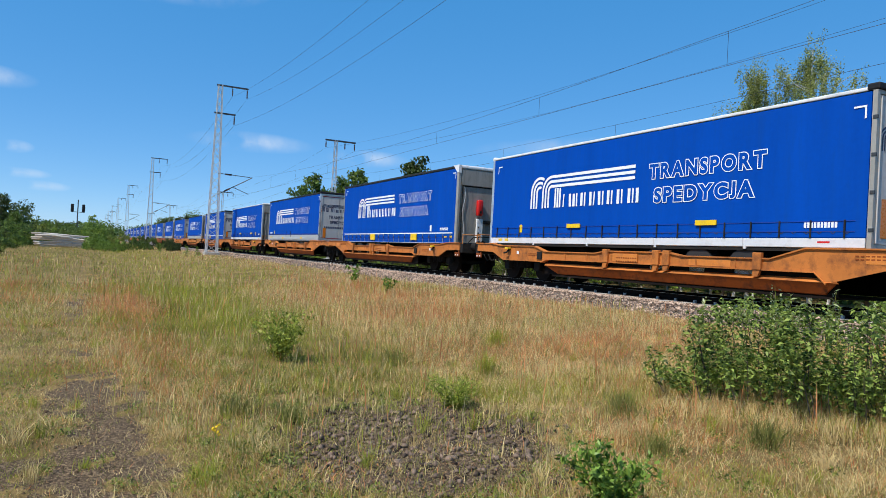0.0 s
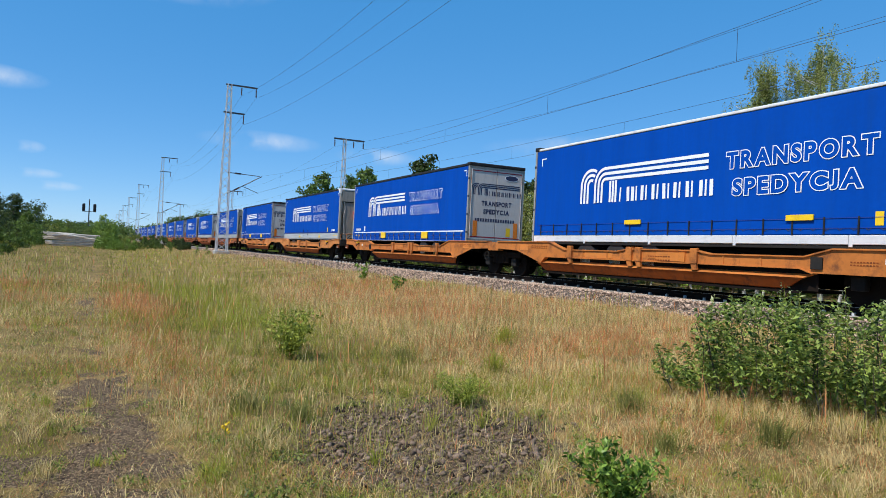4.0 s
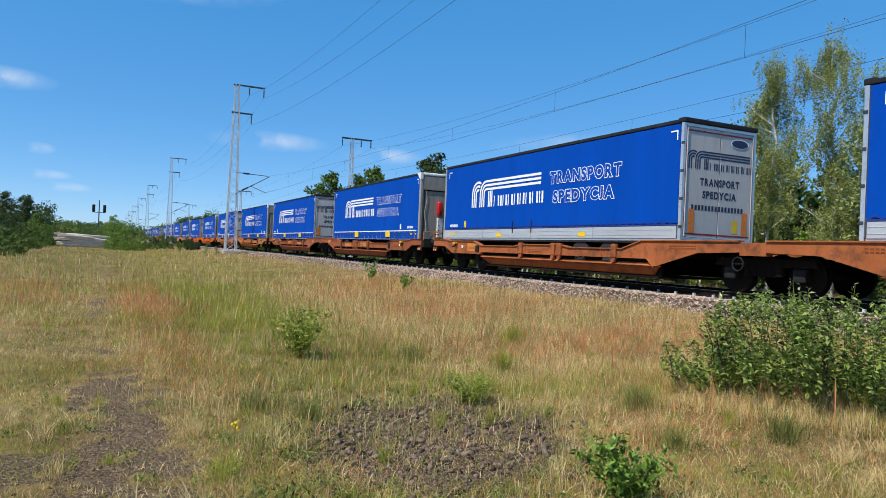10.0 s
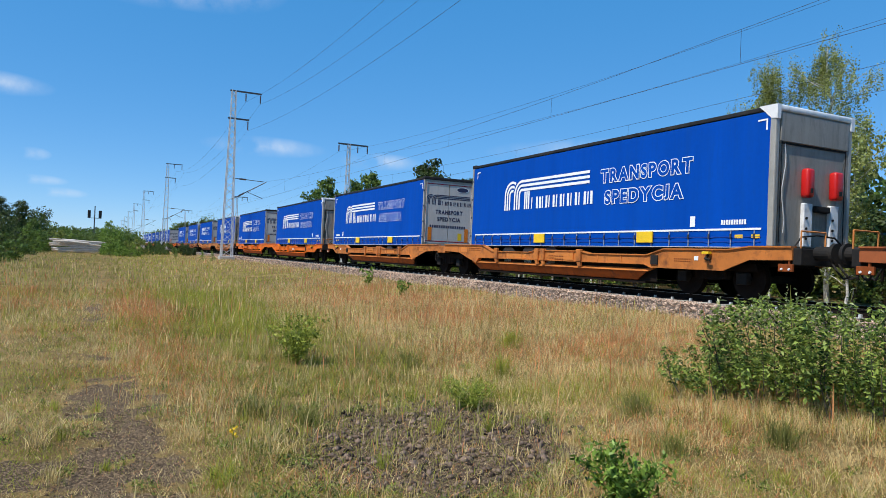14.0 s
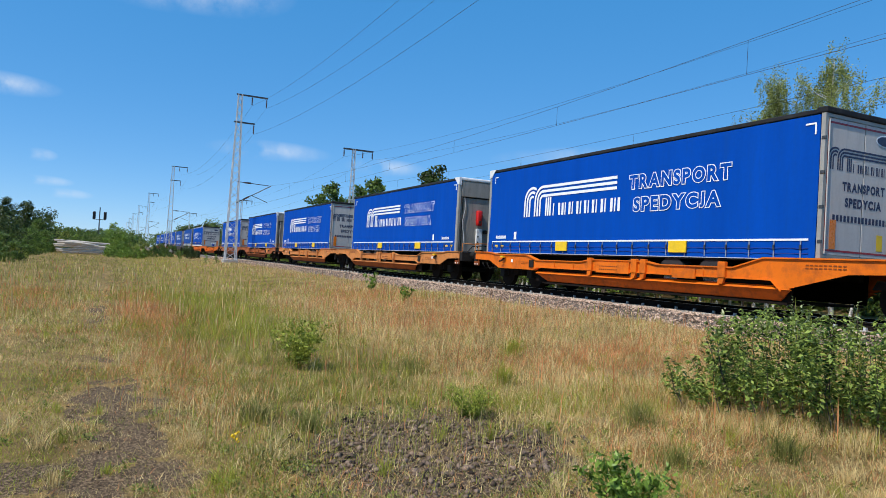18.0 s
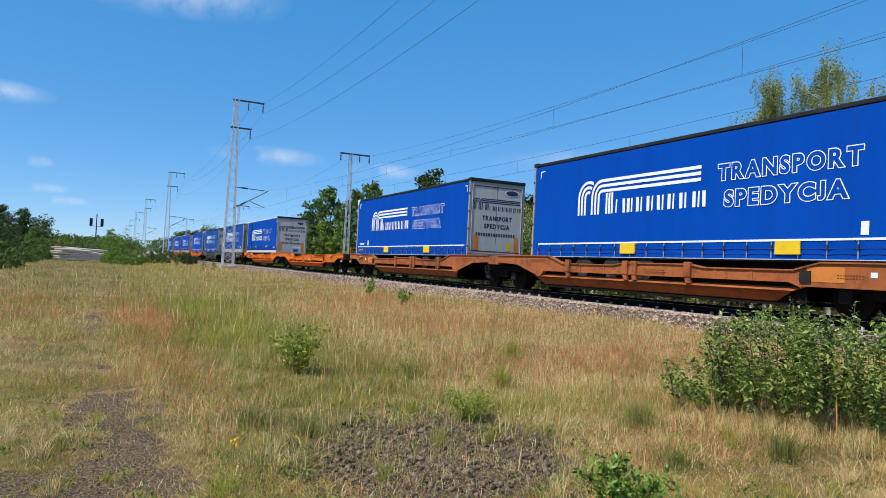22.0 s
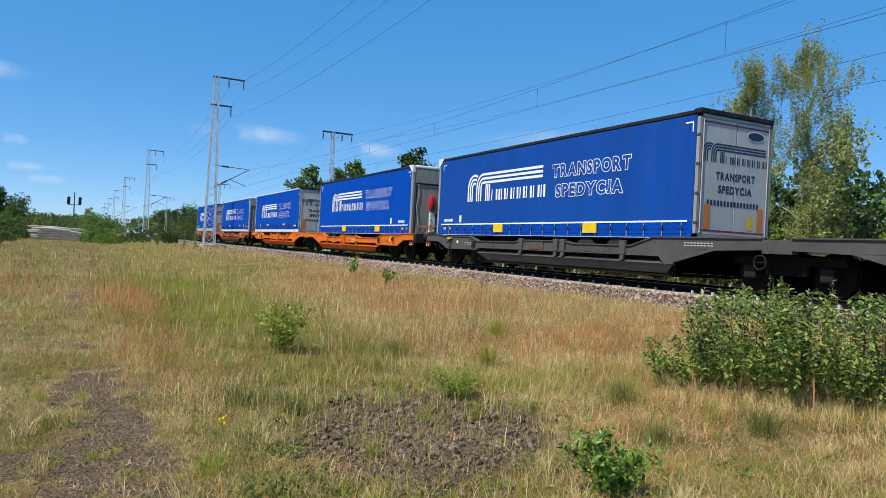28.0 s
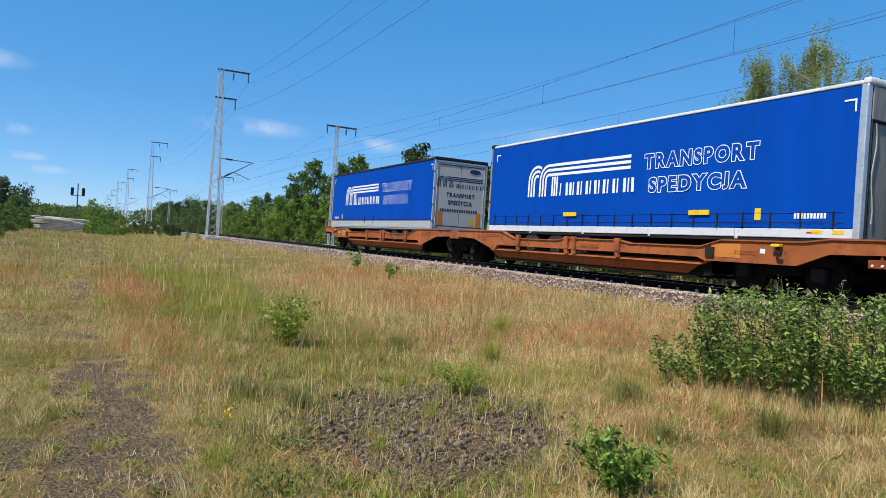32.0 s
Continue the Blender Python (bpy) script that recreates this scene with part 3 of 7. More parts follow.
def build_track():
    """Ballast bed, sleepers and two rails, straight along y."""
    y0, y1 = -470.0, 900.0
    bm = bmesh.new()
    b = ZR - 0.235
    prism_y(bm, [(XC - 3.3, 0.2), (XC - 1.9, b - 0.01), (XC - 1.5, b), (XC + 1.5, b), (XC + 1.9, b - 0.01), (XC + 3.3, 0.2)], y0, y1)
    stone = paint("ballast_stone", (0.16, 0.125, 0.10), 0.9, spec=0.15, vary=0.3, scale=6.0, dirt=(0.12, 0.09, 0.07), dirt_amount=0.7, bump=1.0, bump_scale=18)
    thing("ballast", bm, stone, "bed of broken grey-brown ballast stone", "ballast", kind="structure")
    for side in (-1, 1):
        x = XC + side * 0.7535
        bm = bmesh.new()
        prism_y(bm, [(x - 0.075, ZR - 0.17), (x + 0.075, ZR - 0.17), (x + 0.075, ZR - 0.155), (x + 0.01, ZR - 0.135), (x + 0.01, ZR - 0.045), (x + 0.036, ZR - 0.035),
                     (x + 0.036, ZR - 0.004), (x - 0.036, ZR - 0.004), (x - 0.036, ZR - 0.035), (x - 0.01, ZR - 0.045), (x - 0.01, ZR - 0.135), (x - 0.075, ZR - 0.155)], y0, y1)
        rail = thing("rail", bm, M["rust"], "rusty steel rail with a polished head", "rail", "rails of the track", "structure")
        bm = bmesh.new()
        box(bm, x - 0.030, x + 0.030, y0, y1, ZR - 0.004, ZR)
        part("rail_head", bm, M["rail_top"], rail)
    bed = new("sleepers")
    tagged(bed, "concrete sleepers set in the ballast", "sleepers", kind="structure")
    bm = bmesh.new()
    prism_y(bm, [(-1.3, -0.22), (1.3, -0.22), (1.3, -0.01), (0.9, 0.0), (0.5, -0.02), (-0.5, -0.02), (-0.9, 0.0), (-1.3, -0.01)], -0.13, 0.13)
    me = to_mesh("sleeper", bm, M["concrete"])
    bm = bmesh.new()
    for x in (-0.86, -0.645, 0.645, 0.86):
        box(bm, x - 0.03, x + 0.03, -0.025, 0.025, 0.0, 0.06)
    clip = to_mesh("rail_clip", bm, M["galv"])
    for i in range(140):
        s = new("sleeper", me)
        s.parent = bed
        s.location = (XC, -2 + 0.62 * i, ZR - 0.165)
        c = new("rail_clip", clip)
        c.parent = s
    bm = bmesh.new()
    for i in range(1840):
        y = -465 + 0.62 * i
        if not -2.3 < y < 84.6:
            box(bm, XC - 1.3, XC + 1.3, y - 0.13, y + 0.13, ZR - 0.38, ZR - 0.167)
    tagged(part("far_sleepers", bm, M["concrete"], bed), kind="stuff")


build_track()



# ---- masts and wires ----
def lattice(name, parent, base, top, z0, z1, panels, leg=0.075):
    """A tapered lattice mast: four legs and zigzag bracing on each face."""
    at = lambda t, sx, sy: Vector((sx * (base + (top - base) * t) / 2, sy * (base + (top - base) * t) / 2, z0 + (z1 - z0) * t))
    for sx, sy in ((-1, -1), (1, -1), (1, 1), (-1, 1)):
        bm = bmesh.new()
        tube(bm, at(0, sx, sy), at(1, sx, sy), leg, leg * 0.67, 4)
        part("leg", bm, M["galv"], parent)
    for a, b in (((-1, -1), (1, -1)), ((1, -1), (1, 1)), ((1, 1), (-1, 1)), ((-1, 1), (-1, -1))):
        bm = bmesh.new()
        for i in range(panels):
            p, q = (a, b) if i % 2 else (b, a)
            tube(bm, at(i / panels, *p), at((i + 1) / panels, *q), leg * 0.42, seg=4, caps=False)
        tagged(part("bracing", bm, M["galv"], parent, "zigzag steel bracing"), kind="stuff")


def insulator(parent, x, z, drop=0.7):
    bm = bmesh.new()
    tube(bm, (x, 0, z), (x, 0, z - 0.15), 0.02, seg=6)
    for i in range(4):
        zz = z - 0.15 - i * (drop - 0.2) / 4
        tube(bm, (x, 0, zz), (x, 0, zz - (drop - 0.2) / 5), 0.075, 0.05, 8)
    part("insulator", bm, M["porcelain"], parent, "brown ribbed insulator")


def arm(parent, x0, x1, z):
    bm = bmesh.new()
    box(bm, x0, x1, -0.07, 0.07, z - 0.07, z + 0.07)
    return part("cross_arm", bm, M["dark_steel"], parent, "dark steel cross-arm")


def mast_near():
    """The tall lattice mast on the camera's side of the line: base at z = 0."""
    m = root("catenary_mast", "tall grey lattice mast with cross-arms over the track", "mast", "tall masts beside the track")
    bm = bmesh.new()
    rbox(bm, -0.7, 0.7, -0.7, 0.7, -0.4, 0.10, 0.04)
    part("foundation", bm, M["concrete"], m, "pale concrete footing")
    lattice("mast", m, 1.0, 0.36, 0.06, 16.3, 22)
    arm(m, -0.35, 2.65, 16.25)
    insulator(m, 1.15, 16.2, 0.9)
    insulator(m, 2.55, 16.2, 0.95)
    arm(m, -0.45, 1.55, 13.55)
    insulator(m, 1.45, 13.5, 1.0)
    bm = bmesh.new()
    tube(bm, (0.25, 0, 7.75), (3.3, 0, 7.62), 0.035, seg=6)
    tube(bm, (0.3, 0, 5.7), (3.5, 0, 7.62), 0.045, seg=6)
    tube(bm, (1.7, 0, 6.5), (3.2, 0, 5.95), 0.03, seg=6)
    bracket = part("cantilever", bm, M["dark_steel"], m, "slanted steel cantilever")
    for p, q in (((0.9, 0, 7.72), (1.5, 0, 7.7)), ((0.9, 0, 6.06), (1.4, 0, 6.36))):
        bm = bmesh.new()
        tube(bm, p, q, 0.085, seg=8)
        part("insulator", bm, M["porcelain"], bracket)
    return m


def mast_far():
    """The lower mast on the far side, with arms both ways."""
    m = root("feeder_mast", "slender grey lattice mast with arms both ways", "mast", "slender masts behind the track")
    bm = bmesh.new()
    rbox(bm, -0.5, 0.5, -0.5, 0.5, -0.4, 0.2, 0.05)
    part("foundation", bm, M["concrete"], m)
    lattice("mast", m, 0.46, 0.24, 0.1, 11.55, 20, 0.045)
    arm(m, -1.05, 1.95, 11.5)
    for x in (-0.98, 0.9, 1.88):
        insulator(m, x, 11.45, 0.75)
    return m


NEAR_X, NEAR_Z = 10.6, 0.68
NEAR_Y = [69.8, 143.5, 226.7, 305.0, 384.0, 462.0, 540.0]
FAR_X, FAR_Z = 20.6, 0.55
FAR_Y = [64.0, 140.0, 216.0, 292.0]
_m = mast_near()
_m.matrix_basis = pose(NEAR_X, NEAR_Y[0], NEAR_Z)
for x, y, z in [(NEAR_X, -4.0, 0.0)] + list(zip((10.15, 9.8, 9.7, 9.7, 9.7, 9.7), NEAR_Y[1:], (0.4, 0.7, 0.8, 0.8, 0.8, 0.8))):
    copy_thing(_m, pose(x, y, NEAR_Z + z))
_m = mast_far()
_m.matrix_basis = pose(FAR_X, FAR_Y[0], FAR_Z)
for x, y in [(FAR_X, -12.0), (22.0, 135.0), (FAR_X, 216.0), (FAR_X, 292.0)]:
    copy_thing(_m, pose(x, y, FAR_Z - (0.7 if x > 21 else 0.0)))


def wire(x, z, ys, sag, r, label, droppers=None):
    """A wire hung from mast to mast; with droppers it carries a contact wire at that height."""
    bm = bmesh.new()
    for a, b in zip(ys, ys[1:]):
        n = 14
        pts = [Vector((x, a + (b - a) * i / n, z - sag * 4 * (i / n) * (1 - i / n))) for i in range(n + 1)]
        for p, q in zip(pts, pts[1:]):
            tube(bm, p, q, r, seg=5, caps=False)
    w = thing("overhead_wire", bm, M["wire"], label, "wire", "wires over the line")
    if droppers is not None:
        bm = bmesh.new()
        tube(bm, (x, ys[0], droppers), (x, ys[-1], droppers), r, seg=5, caps=False)
        part("contact_wire", bm, M["wire"], w)
        for a, b in zip(ys[:2], ys[1:3]):
            n = 9
            for i in range(1, n):
                t = i / n
                bm = bmesh.new()
                tube(bm, (x, a + (b - a) * t, z - sag * 4 * t * (1 - t)), (x, a + (b - a) * t, droppers), r * 0.8, seg=4, caps=False)
                part("dropper", bm, M["wire"], w)
    return w


_ys = [-4.0] + NEAR_Y
wire(NEAR_X + 1.15, NEAR_Z + 15.3, _ys, 1.9, 0.008, "thin dark feeder wire on insulators")
wire(NEAR_X + 2.55, NEAR_Z + 15.25, _ys, 1.9, 0.008, "thin dark feeder wire on insulators")
wire(NEAR_X + 1.45, NEAR_Z + 12.5, _ys, 1.6, 0.008, "thin dark feeder wire on insulators")
wire(XC, 8.35, _ys, 1.05, 0.006, "catenary wire with droppers above the track", 6.75)
_yf = [-12.0] + FAR_Y
wire(18.6, 8.1, _yf, 0.9, 0.006, "catenary wire with droppers behind the train", 6.6)
wire(FAR_X - 0.98, FAR_Z + 10.7, _yf, 1.4, 0.006, "thin dark feeder wire on insulators")
wire(FAR_X + 1.88, FAR_Z + 10.7, _yf, 1.4, 0.006, "thin dark feeder wire on insulators")


def build_signal():
    """A dark railway signal with two boards, far up the line."""
    s = root("railway_signal", "dark railway signal with two boards on a post", "signal")
    bm = bmesh.new()
    tube(bm, (0, 0, 0), (0, 0, 8.6), 0.13, 0.09, 8)
    part("post", bm, M["dark_steel"], s)
    bm = bmesh.new()
    box(bm, -1.2, 1.2, -0.05, 0.05, 6.2, 6.3)
    part("cross_bar", bm, M["dark_steel"], s)
    for x in (-0.95, 0.95):
        bm = bmesh.new()
        rbox(bm, x - 0.27, x + 0.27, -0.12, 0.12, 6.3, 7.75, 0.12)
        part("signal_board", bm, M["black"], s, "black signal board")
    s.matrix_basis = pose(-2.1, 150, 0)


build_signal()


def build_logs():
    """A stack of weathered timbers beside the path."""
    rng = random.Random(5)
    base = root("timber_stack", "stack of weathered grey timbers beside the path", "timber stack")
    for row in range(9):
        for i in range(4):
            bm = bmesh.new()
            z, y = 0.15 + row * 0.195 + rng.uniform(-0.03, 0.03), i * 0.5 + rng.uniform(-0.12, 0.12)
            x0, x1 = -2.9 + rng.uniform(-0.7, 1.5) * (0.4 + row * 0.12), 2.9 - rng.uniform(-0.6, 1.7) * (0.4 + row * 0.12)
            h = rng.uniform(0.06, 0.13)
            tilt = rng.uniform(-0.16, 0.16)
            mid = (x0 + x1) / 2 + rng.uniform(-0.5, 0.5)
            pts = [(x0, z - tilt), (mid, z + rng.uniform(-0.05, 0.05)), (x1, z + tilt - 0.03 * row * (i == 0))]
            for p, q in zip(pts, pts[1:]):
                tube(bm, (p[0], y, p[1]), (q[0], y + rng.uniform(-0.1, 0.1), q[1]), h, h * rng.uniform(0.75, 1.0), 7)
            part("timber", bm, M["log"], base)
    base.matrix_basis = pose(-3.3, 108, 0, 0, 0, 4)
    copy_thing(base, pose(-19.5, 100, 0, 0, 0, 12))


build_logs()
bm = bmesh.new()
rbox(bm, -0.45, 0.45, -0.45, 0.45, 0, 1.0, 0.04)
_b = thing("concrete_box", bm, M["concrete"], "pale concrete cable box beside the mast", "cable box")
_b.matrix_basis = pose(9.2, 138, 0.5)


# ---- clouds ----
def cloud_material():
    mat = bpy.data.materials.new("thin_cloud")
    n, l = nodes_of(mat)
    n.remove(n["Principled BSDF"])
    tc = n.new("ShaderNodeTexCoord")
    grad = n.new("ShaderNodeTexGradient")
    grad.gradient_type = "SPHERICAL"
    mp = n.new("ShaderNodeMapping")
    mp.inputs["Location"].default_value = (-1.0, -1.0, 0)
    mp.inputs["Scale"].default_value = (2.0, 2.0, 0)
    l.new(tc.outputs["Generated"], mp.inputs[0])
    l.new(mp.outputs[0], grad.inputs[0])
    info = n.new("ShaderNodeObjectInfo")
    tex = n.new("ShaderNodeTexNoise")
    tex.noise_dimensions = "4D"
    tex.inputs["Scale"].default_value, tex.inputs["Detail"].default_value, tex.inputs["Roughness"].default_value = 0.006, 6.0, 0.62
    l.new(tc.outputs["Object"], tex.inputs["Vector"])
    seed = n.new("ShaderNodeMath")
    seed.operation = "MULTIPLY"
    l.new(info.outputs["Random"], seed.inputs[0])
    seed.inputs[1].default_value = 50.0
    l.new(seed.outputs[0], tex.inputs["W"])
    soft = ramp(n, l, tex.outputs[0], [(0.36, (0, 0, 0)), (0.72, (1, 1, 1))])
    m = n.new("ShaderNodeMath")
    m.operation = "MULTIPLY"
    l.new(soft.outputs[0], m.inputs[0])
    fade = n.new("ShaderNodeMath")
    fade.operation = "MULTIPLY"
    l.new(grad.outputs["Fac"], fade.inputs[0])
    fade.inputs[1].default_value = 0.75
    l.new(fade.outputs[0], m.inputs[1])
    glow = n.new("ShaderNodeEmission")
    glow.inputs["Color"].default_value, glow.inputs["Strength"].default_value = (0.82, 0.9, 1.0, 1), 0.85
    clear = n.new("ShaderNodeBsdfTransparent")
    ms = n.new("ShaderNodeMixShader")
    l.new(m.outputs[0], ms.inputs[0])
    l.new(clear.outputs[0], ms.inputs[1])
    l.new(glow.outputs[0], ms.inputs[2])
    l.new(ms.outputs[0], n["Material Output"].inputs["Surface"])
    return mat


CLOUD = cloud_material()
# direction to the right and up (slopes), width and height in degrees
for az, el, w, h in ((2.0, 19.8, 14, 4.8), (5.2, 20.0, 14, 4.8), (-7.4, 10.7, 7.5, 1.7), (-4.9, 6.1, 2.4, 1.0), (-4.5, 4.3, 4.0, 0.8), (-3.2, 3.5, 4.0, 0.8), (11.2, 8.2, 10, 1.7), (20.5, 7.6, 7, 1.5), (40.0, 9.0, 22, 2.4)):
    d = 3000.0
    a, e = radians(az), radians(el)
    at = Vector((math.sin(a) * math.cos(e), math.cos(a) * math.cos(e), math.sin(e))) * d
    bm = bmesh.new()
    sx, sy = d * math.tan(radians(w / 2)), d * math.tan(radians(h / 2))
    bm.faces.new([bm.verts.new(p) for p in ((-sx, -sy, 0), (sx, -sy, 0), (sx, sy, 0), (-sx, sy, 0))])
    ob = thing("cloud", bm, CLOUD, "thin white wisp of cloud", "cloud", kind="structure")
    ob.matrix_basis = look(at, at * 2)
    ob.visible_shadow = False


# ---- the train ----
FILL, RIM = 0.020, 0.040            # how far the letters' fill and their white rim swell
T_TRANSPORT = {o: letters("TRANSPORT", 3.44, 0.34, o, 0.34) for o in (FILL, RIM)}
T_SPEDYCJA = {o: letters("SPEDYCJA", 2.94, 0.34, o, 0.33) for o in (FILL, RIM)}
D_TRANSPORT, D_SPEDYCJA = letters("TRANSPORT", 1.36, 0.17, 0.012), letters("SPEDYCJA", 1.16, 0.17, 0.012)


def curtain_mesh(x, z0, z1, bulge):
    """A tarpaulin side: taut, with shallow upright folds."""
    bm = bmesh.new()
    ny, nz = 128, 5
    grid = []
    for i in range(ny + 1):
        y = 0.10 + (TRAILER_LEN - 0.20) * i / ny
        row = []
        for j in range(nz + 1):
            t = j / nz
            d = bulge * (0.008 + 0.010 * noise.noise((y * 1.7, t * 1.2, x)) + 0.004 * math.sin(y * 2 * math.pi / 1.0)) * (0.3 + math.sin(math.pi * t))
            crease = (i % 8 == 3) * (0.003 + 0.004 * t) * (1 if noise.noise((i * 0.7, 3.0, x)) > -0.25 else 0.3)
            row.append(bm.verts.new((x - math.copysign(max(0.0, d) + crease, x), y, z0 + (z1 - z0) * t)))
        grid.append(row)
    for i in range(ny):
        for j in range(nz):
            bm.faces.new((grid[i][j], grid[i + 1][j], grid[i + 1][j + 1], grid[i][j + 1]))
    # the cloth's inner side
    inner = [bm.verts.new((x - math.copysign(0.04, x), y, z)) for y, z in ((0.1, z0), (TRAILER_LEN - 0.1, z0), (TRAILER_LEN - 0.1, z1), (0.1, z1))]
    bm.faces.new(inner)
    return bm


def skirt_mesh(x, z0, z1):
    """The curtain's loose foot: gathered at the straps, slack and scalloped between them."""
    bm = bmesh.new()
    step = (TRAILER_LEN - 0.84) / 20
    ny, nz = 126, 4
    grid = []
    for i in range(ny + 1):
        y = 0.10 + (TRAILER_LEN - 0.20) * i / ny
        sag = abs(math.sin(math.pi * (y - 0.42) / step))
        row = []
        for j in range(nz + 1):
            t = j / nz
            d = 0.02 * (1 - t) * (1 - sag) + 0.014 * math.sin(math.pi * t) * (1 - sag) + 0.012 * noise.noise((y * 4.0, t * 2.5, x)) * math.sin(math.pi * min(1, t + 0.15))
            row.append(bm.verts.new((x - math.copysign(max(-0.002, d), x), y, z0 + (z1 - z0) * t - 0.018 * (1 - t) * sag)))
        grid.append(row)
    for i in range(ny):
        for j in range(nz):
            bm.faces.new((grid[i][j], grid[i + 1][j], grid[i + 1][j + 1], grid[i][j + 1]))
    inner = [bm.verts.new((x * 0.96, y, z)) for y, z in ((0.1, z0), (TRAILER_LEN - 0.1, z0), (TRAILER_LEN - 0.1, z1), (0.1, z1))]
    bm.faces.new(inner)
    return bm


def build_trailer(lead, style, white_roof, white_cap, label, tarp="blue"):
    """A curtain-sided semi-trailer. y = 0 is its leading end: its front wall (F) or its doors (R). z = 0 is the rail's top."""
    L, W = TRAILER_LEN, TRAILER_W / 2
    tr = root("semi_trailer", label, "semi-trailer", "trailers on the train")
    fy = (lambda y: y) if lead == "F" else (lambda y: L - y)      # from the front wall
    span = lambda a, b: (min(fy(a), fy(b)), max(fy(a), fy(b)))
    z0, z1 = 1.18, 4.14
    low = {"skirt": 1.56, "board": 1.62, "frame": 1.40}[style]
    for side, x in (("near", -W), ("far", W)):
        part("curtain", curtain_mesh(x, low, z1 - 0.02, 0.8), M[tarp], tr, smooth_faces=True)
        bm = bmesh.new()
        rbox(bm, min(x, x * 0.955), max(x, x * 0.955) + 0.0, 0.03, L - 0.03, z1, z1 + (0.075 if white_roof else 0.10), 0.02)
        part("roof_rail", bm, M["white_paint" if white_roof else "black"], tr, "white roof rail" if white_roof else "black roof rail")
    bm = bmesh.new()
    prism_y(bm, [(-W * 0.95, z1 + 0.02), (W * 0.95, z1 + 0.02), (W * 0.95, z1 + 0.08), (0.5, z1 + 0.11), (-0.5, z1 + 0.11), (-W * 0.95, z1 + 0.08)], 0.05, L - 0.05)
    part("roof", bm, M["white_paint"], tr, "pale roof tarpaulin")
    # lower edge of the side
    n = -W
    if style == "skirt":
        for x in (-W, W):
            part("skirt", skirt_mesh(x, z0, low), M["blue"], tr, "blue tarpaulin skirt gathered between its straps", True)
        bm = bmesh.new()
        box(bm, n - 0.012, n - 0.001, 0.25, L - 0.4, low - 0.01, low + 0.035)
        part("edge_strip", bm, M["white"], tr, "white keder strip")
        for k in (0.10, 0.21):
            bm = bmesh.new()
            box(bm, n - 0.006, n - 0.0005, 0.25, L - 0.4, z0 + k, z0 + k + 0.014)
            part("lashing_rope", bm, M["blue_strap"], tr)
        bm = bmesh.new()
        box(bm, n - 0.008, n + 0.01, 0.12, L - 0.12, z0 - 0.022, z0 - 0.004)
        part("lower_hem", bm, M["galv"], tr, "pale lower hem")
        count = 21
        for i in range(count):
            y = 0.42 + (L - 0.84) * i / (count - 1)
            bm = bmesh.new()
            box(bm, n - 0.012, n - 0.002, y - 0.013, y + 0.013, z0 + 0.01, low - 0.02)
            strap = part("strap", bm, M["webbing"], tr, "grey tension strap")
            bm = bmesh.new()
            rbox(bm, n - 0.03, n - 0.01, y - 0.022, y + 0.022, low - 0.20, low - 0.09, 0.006)
            part("buckle", bm, M["dark_steel"], strap, "steel ratchet buckle")
    elif style == "board":
        cuts = [0.12, 3.45, 6.8, 10.15, L - 0.12]
        for a, b in zip(cuts, cuts[1:]):
            for x in (-W, W):
                bm = bmesh.new()
                rbox(bm, min(x, x * 0.97) - 0.0, max(x, x * 0.97), a + 0.008, b - 0.008, z0 + 0.06, low - 0.06, 0.008)
                for k in (0.14, 0.27):
                    box(bm, n - 0.006, n + 0.002, a + 0.02, b - 0.02, z0 + k, z0 + k + 0.012) if x < 0 else None
                part("side_board", bm, M["grey_board"], tr, "grey aluminium drop board")
        bm = bmesh.new()
        box(bm, n * 0.98, n * 0.98 + 0.05, 0.1, L - 0.1, z0 - 0.02, z0 + 0.055)
        part("sill", bm, M["silver"], tr)
        bm = bmesh.new()
        y = 0.3
        while y < L - 0.3:
            flat_strip(bm, [(y, low - 0.02), (y + 0.14, low + 0.05), (y + 0.28, low - 0.02)], 0.022, surface((n - 0.012, 0, 0), (0, 1, 0), (0, 0, 1)))
            y += 0.28
        box(bm, n - 0.012, n - 0.004, 0.1, L - 0.1, low - 0.05, low - 0.02)
        part("lacing", bm, M["blue_strap"], tr, "dark lacing rope along the curtain's foot")
        for y in (6.75, 7.95):
            bm = bmesh.new()
            rbox(bm, n - 0.02, n, y, y + 0.05, low - 0.2, low + 0.22, 0.006)
            part("stanchion_latch", bm, M["chassis"], tr)
    else:
        cuts = [0.10, 2.8, 5.5, 8.2, 10.9, L - 0.10]
        for x in (-W, W):
            for a, b in zip(cuts, cuts[1:]):
                bm = bmesh.new()
                rbox(bm, min(x, x * 0.965), max(x, x * 0.965), a + 0.006, b - 0.006, z0 + 0.02, low - 0.015, 0.012)
                board = part("side_frame", bm, M["pale_board"], tr, "pale grey side frame")
                bm = bmesh.new()
                rbox(bm, min(x * 0.99, x * 1.006), max(x * 0.99, x * 1.006), b - 0.09, b - 0.01, z0 - 0.03, low - 0.03, 0.008)
                part("frame_foot", bm, M["pale_board"], board)
        for k, wide in ((0.11, 0.012), (0.31, 0.010)):
            bm = bmesh.new()
            box(bm, n - 0.008, n - 0.002, 0.3, L - 0.3, low + k, low + k + wide)
            part("lashing_rope", bm, M["blue_strap"], tr)
        bm = bmesh.new()
        for i in range(46):
            y = 0.4 + 0.28 * i
            flat_strip(bm, [(y, low + 0.11), (y + 0.05, low + 0.075), (y + 0.10, low + 0.11)], 0.012, surface((n - 0.010, 0, 0), (0, 1, 0), (0, 0, 1)))
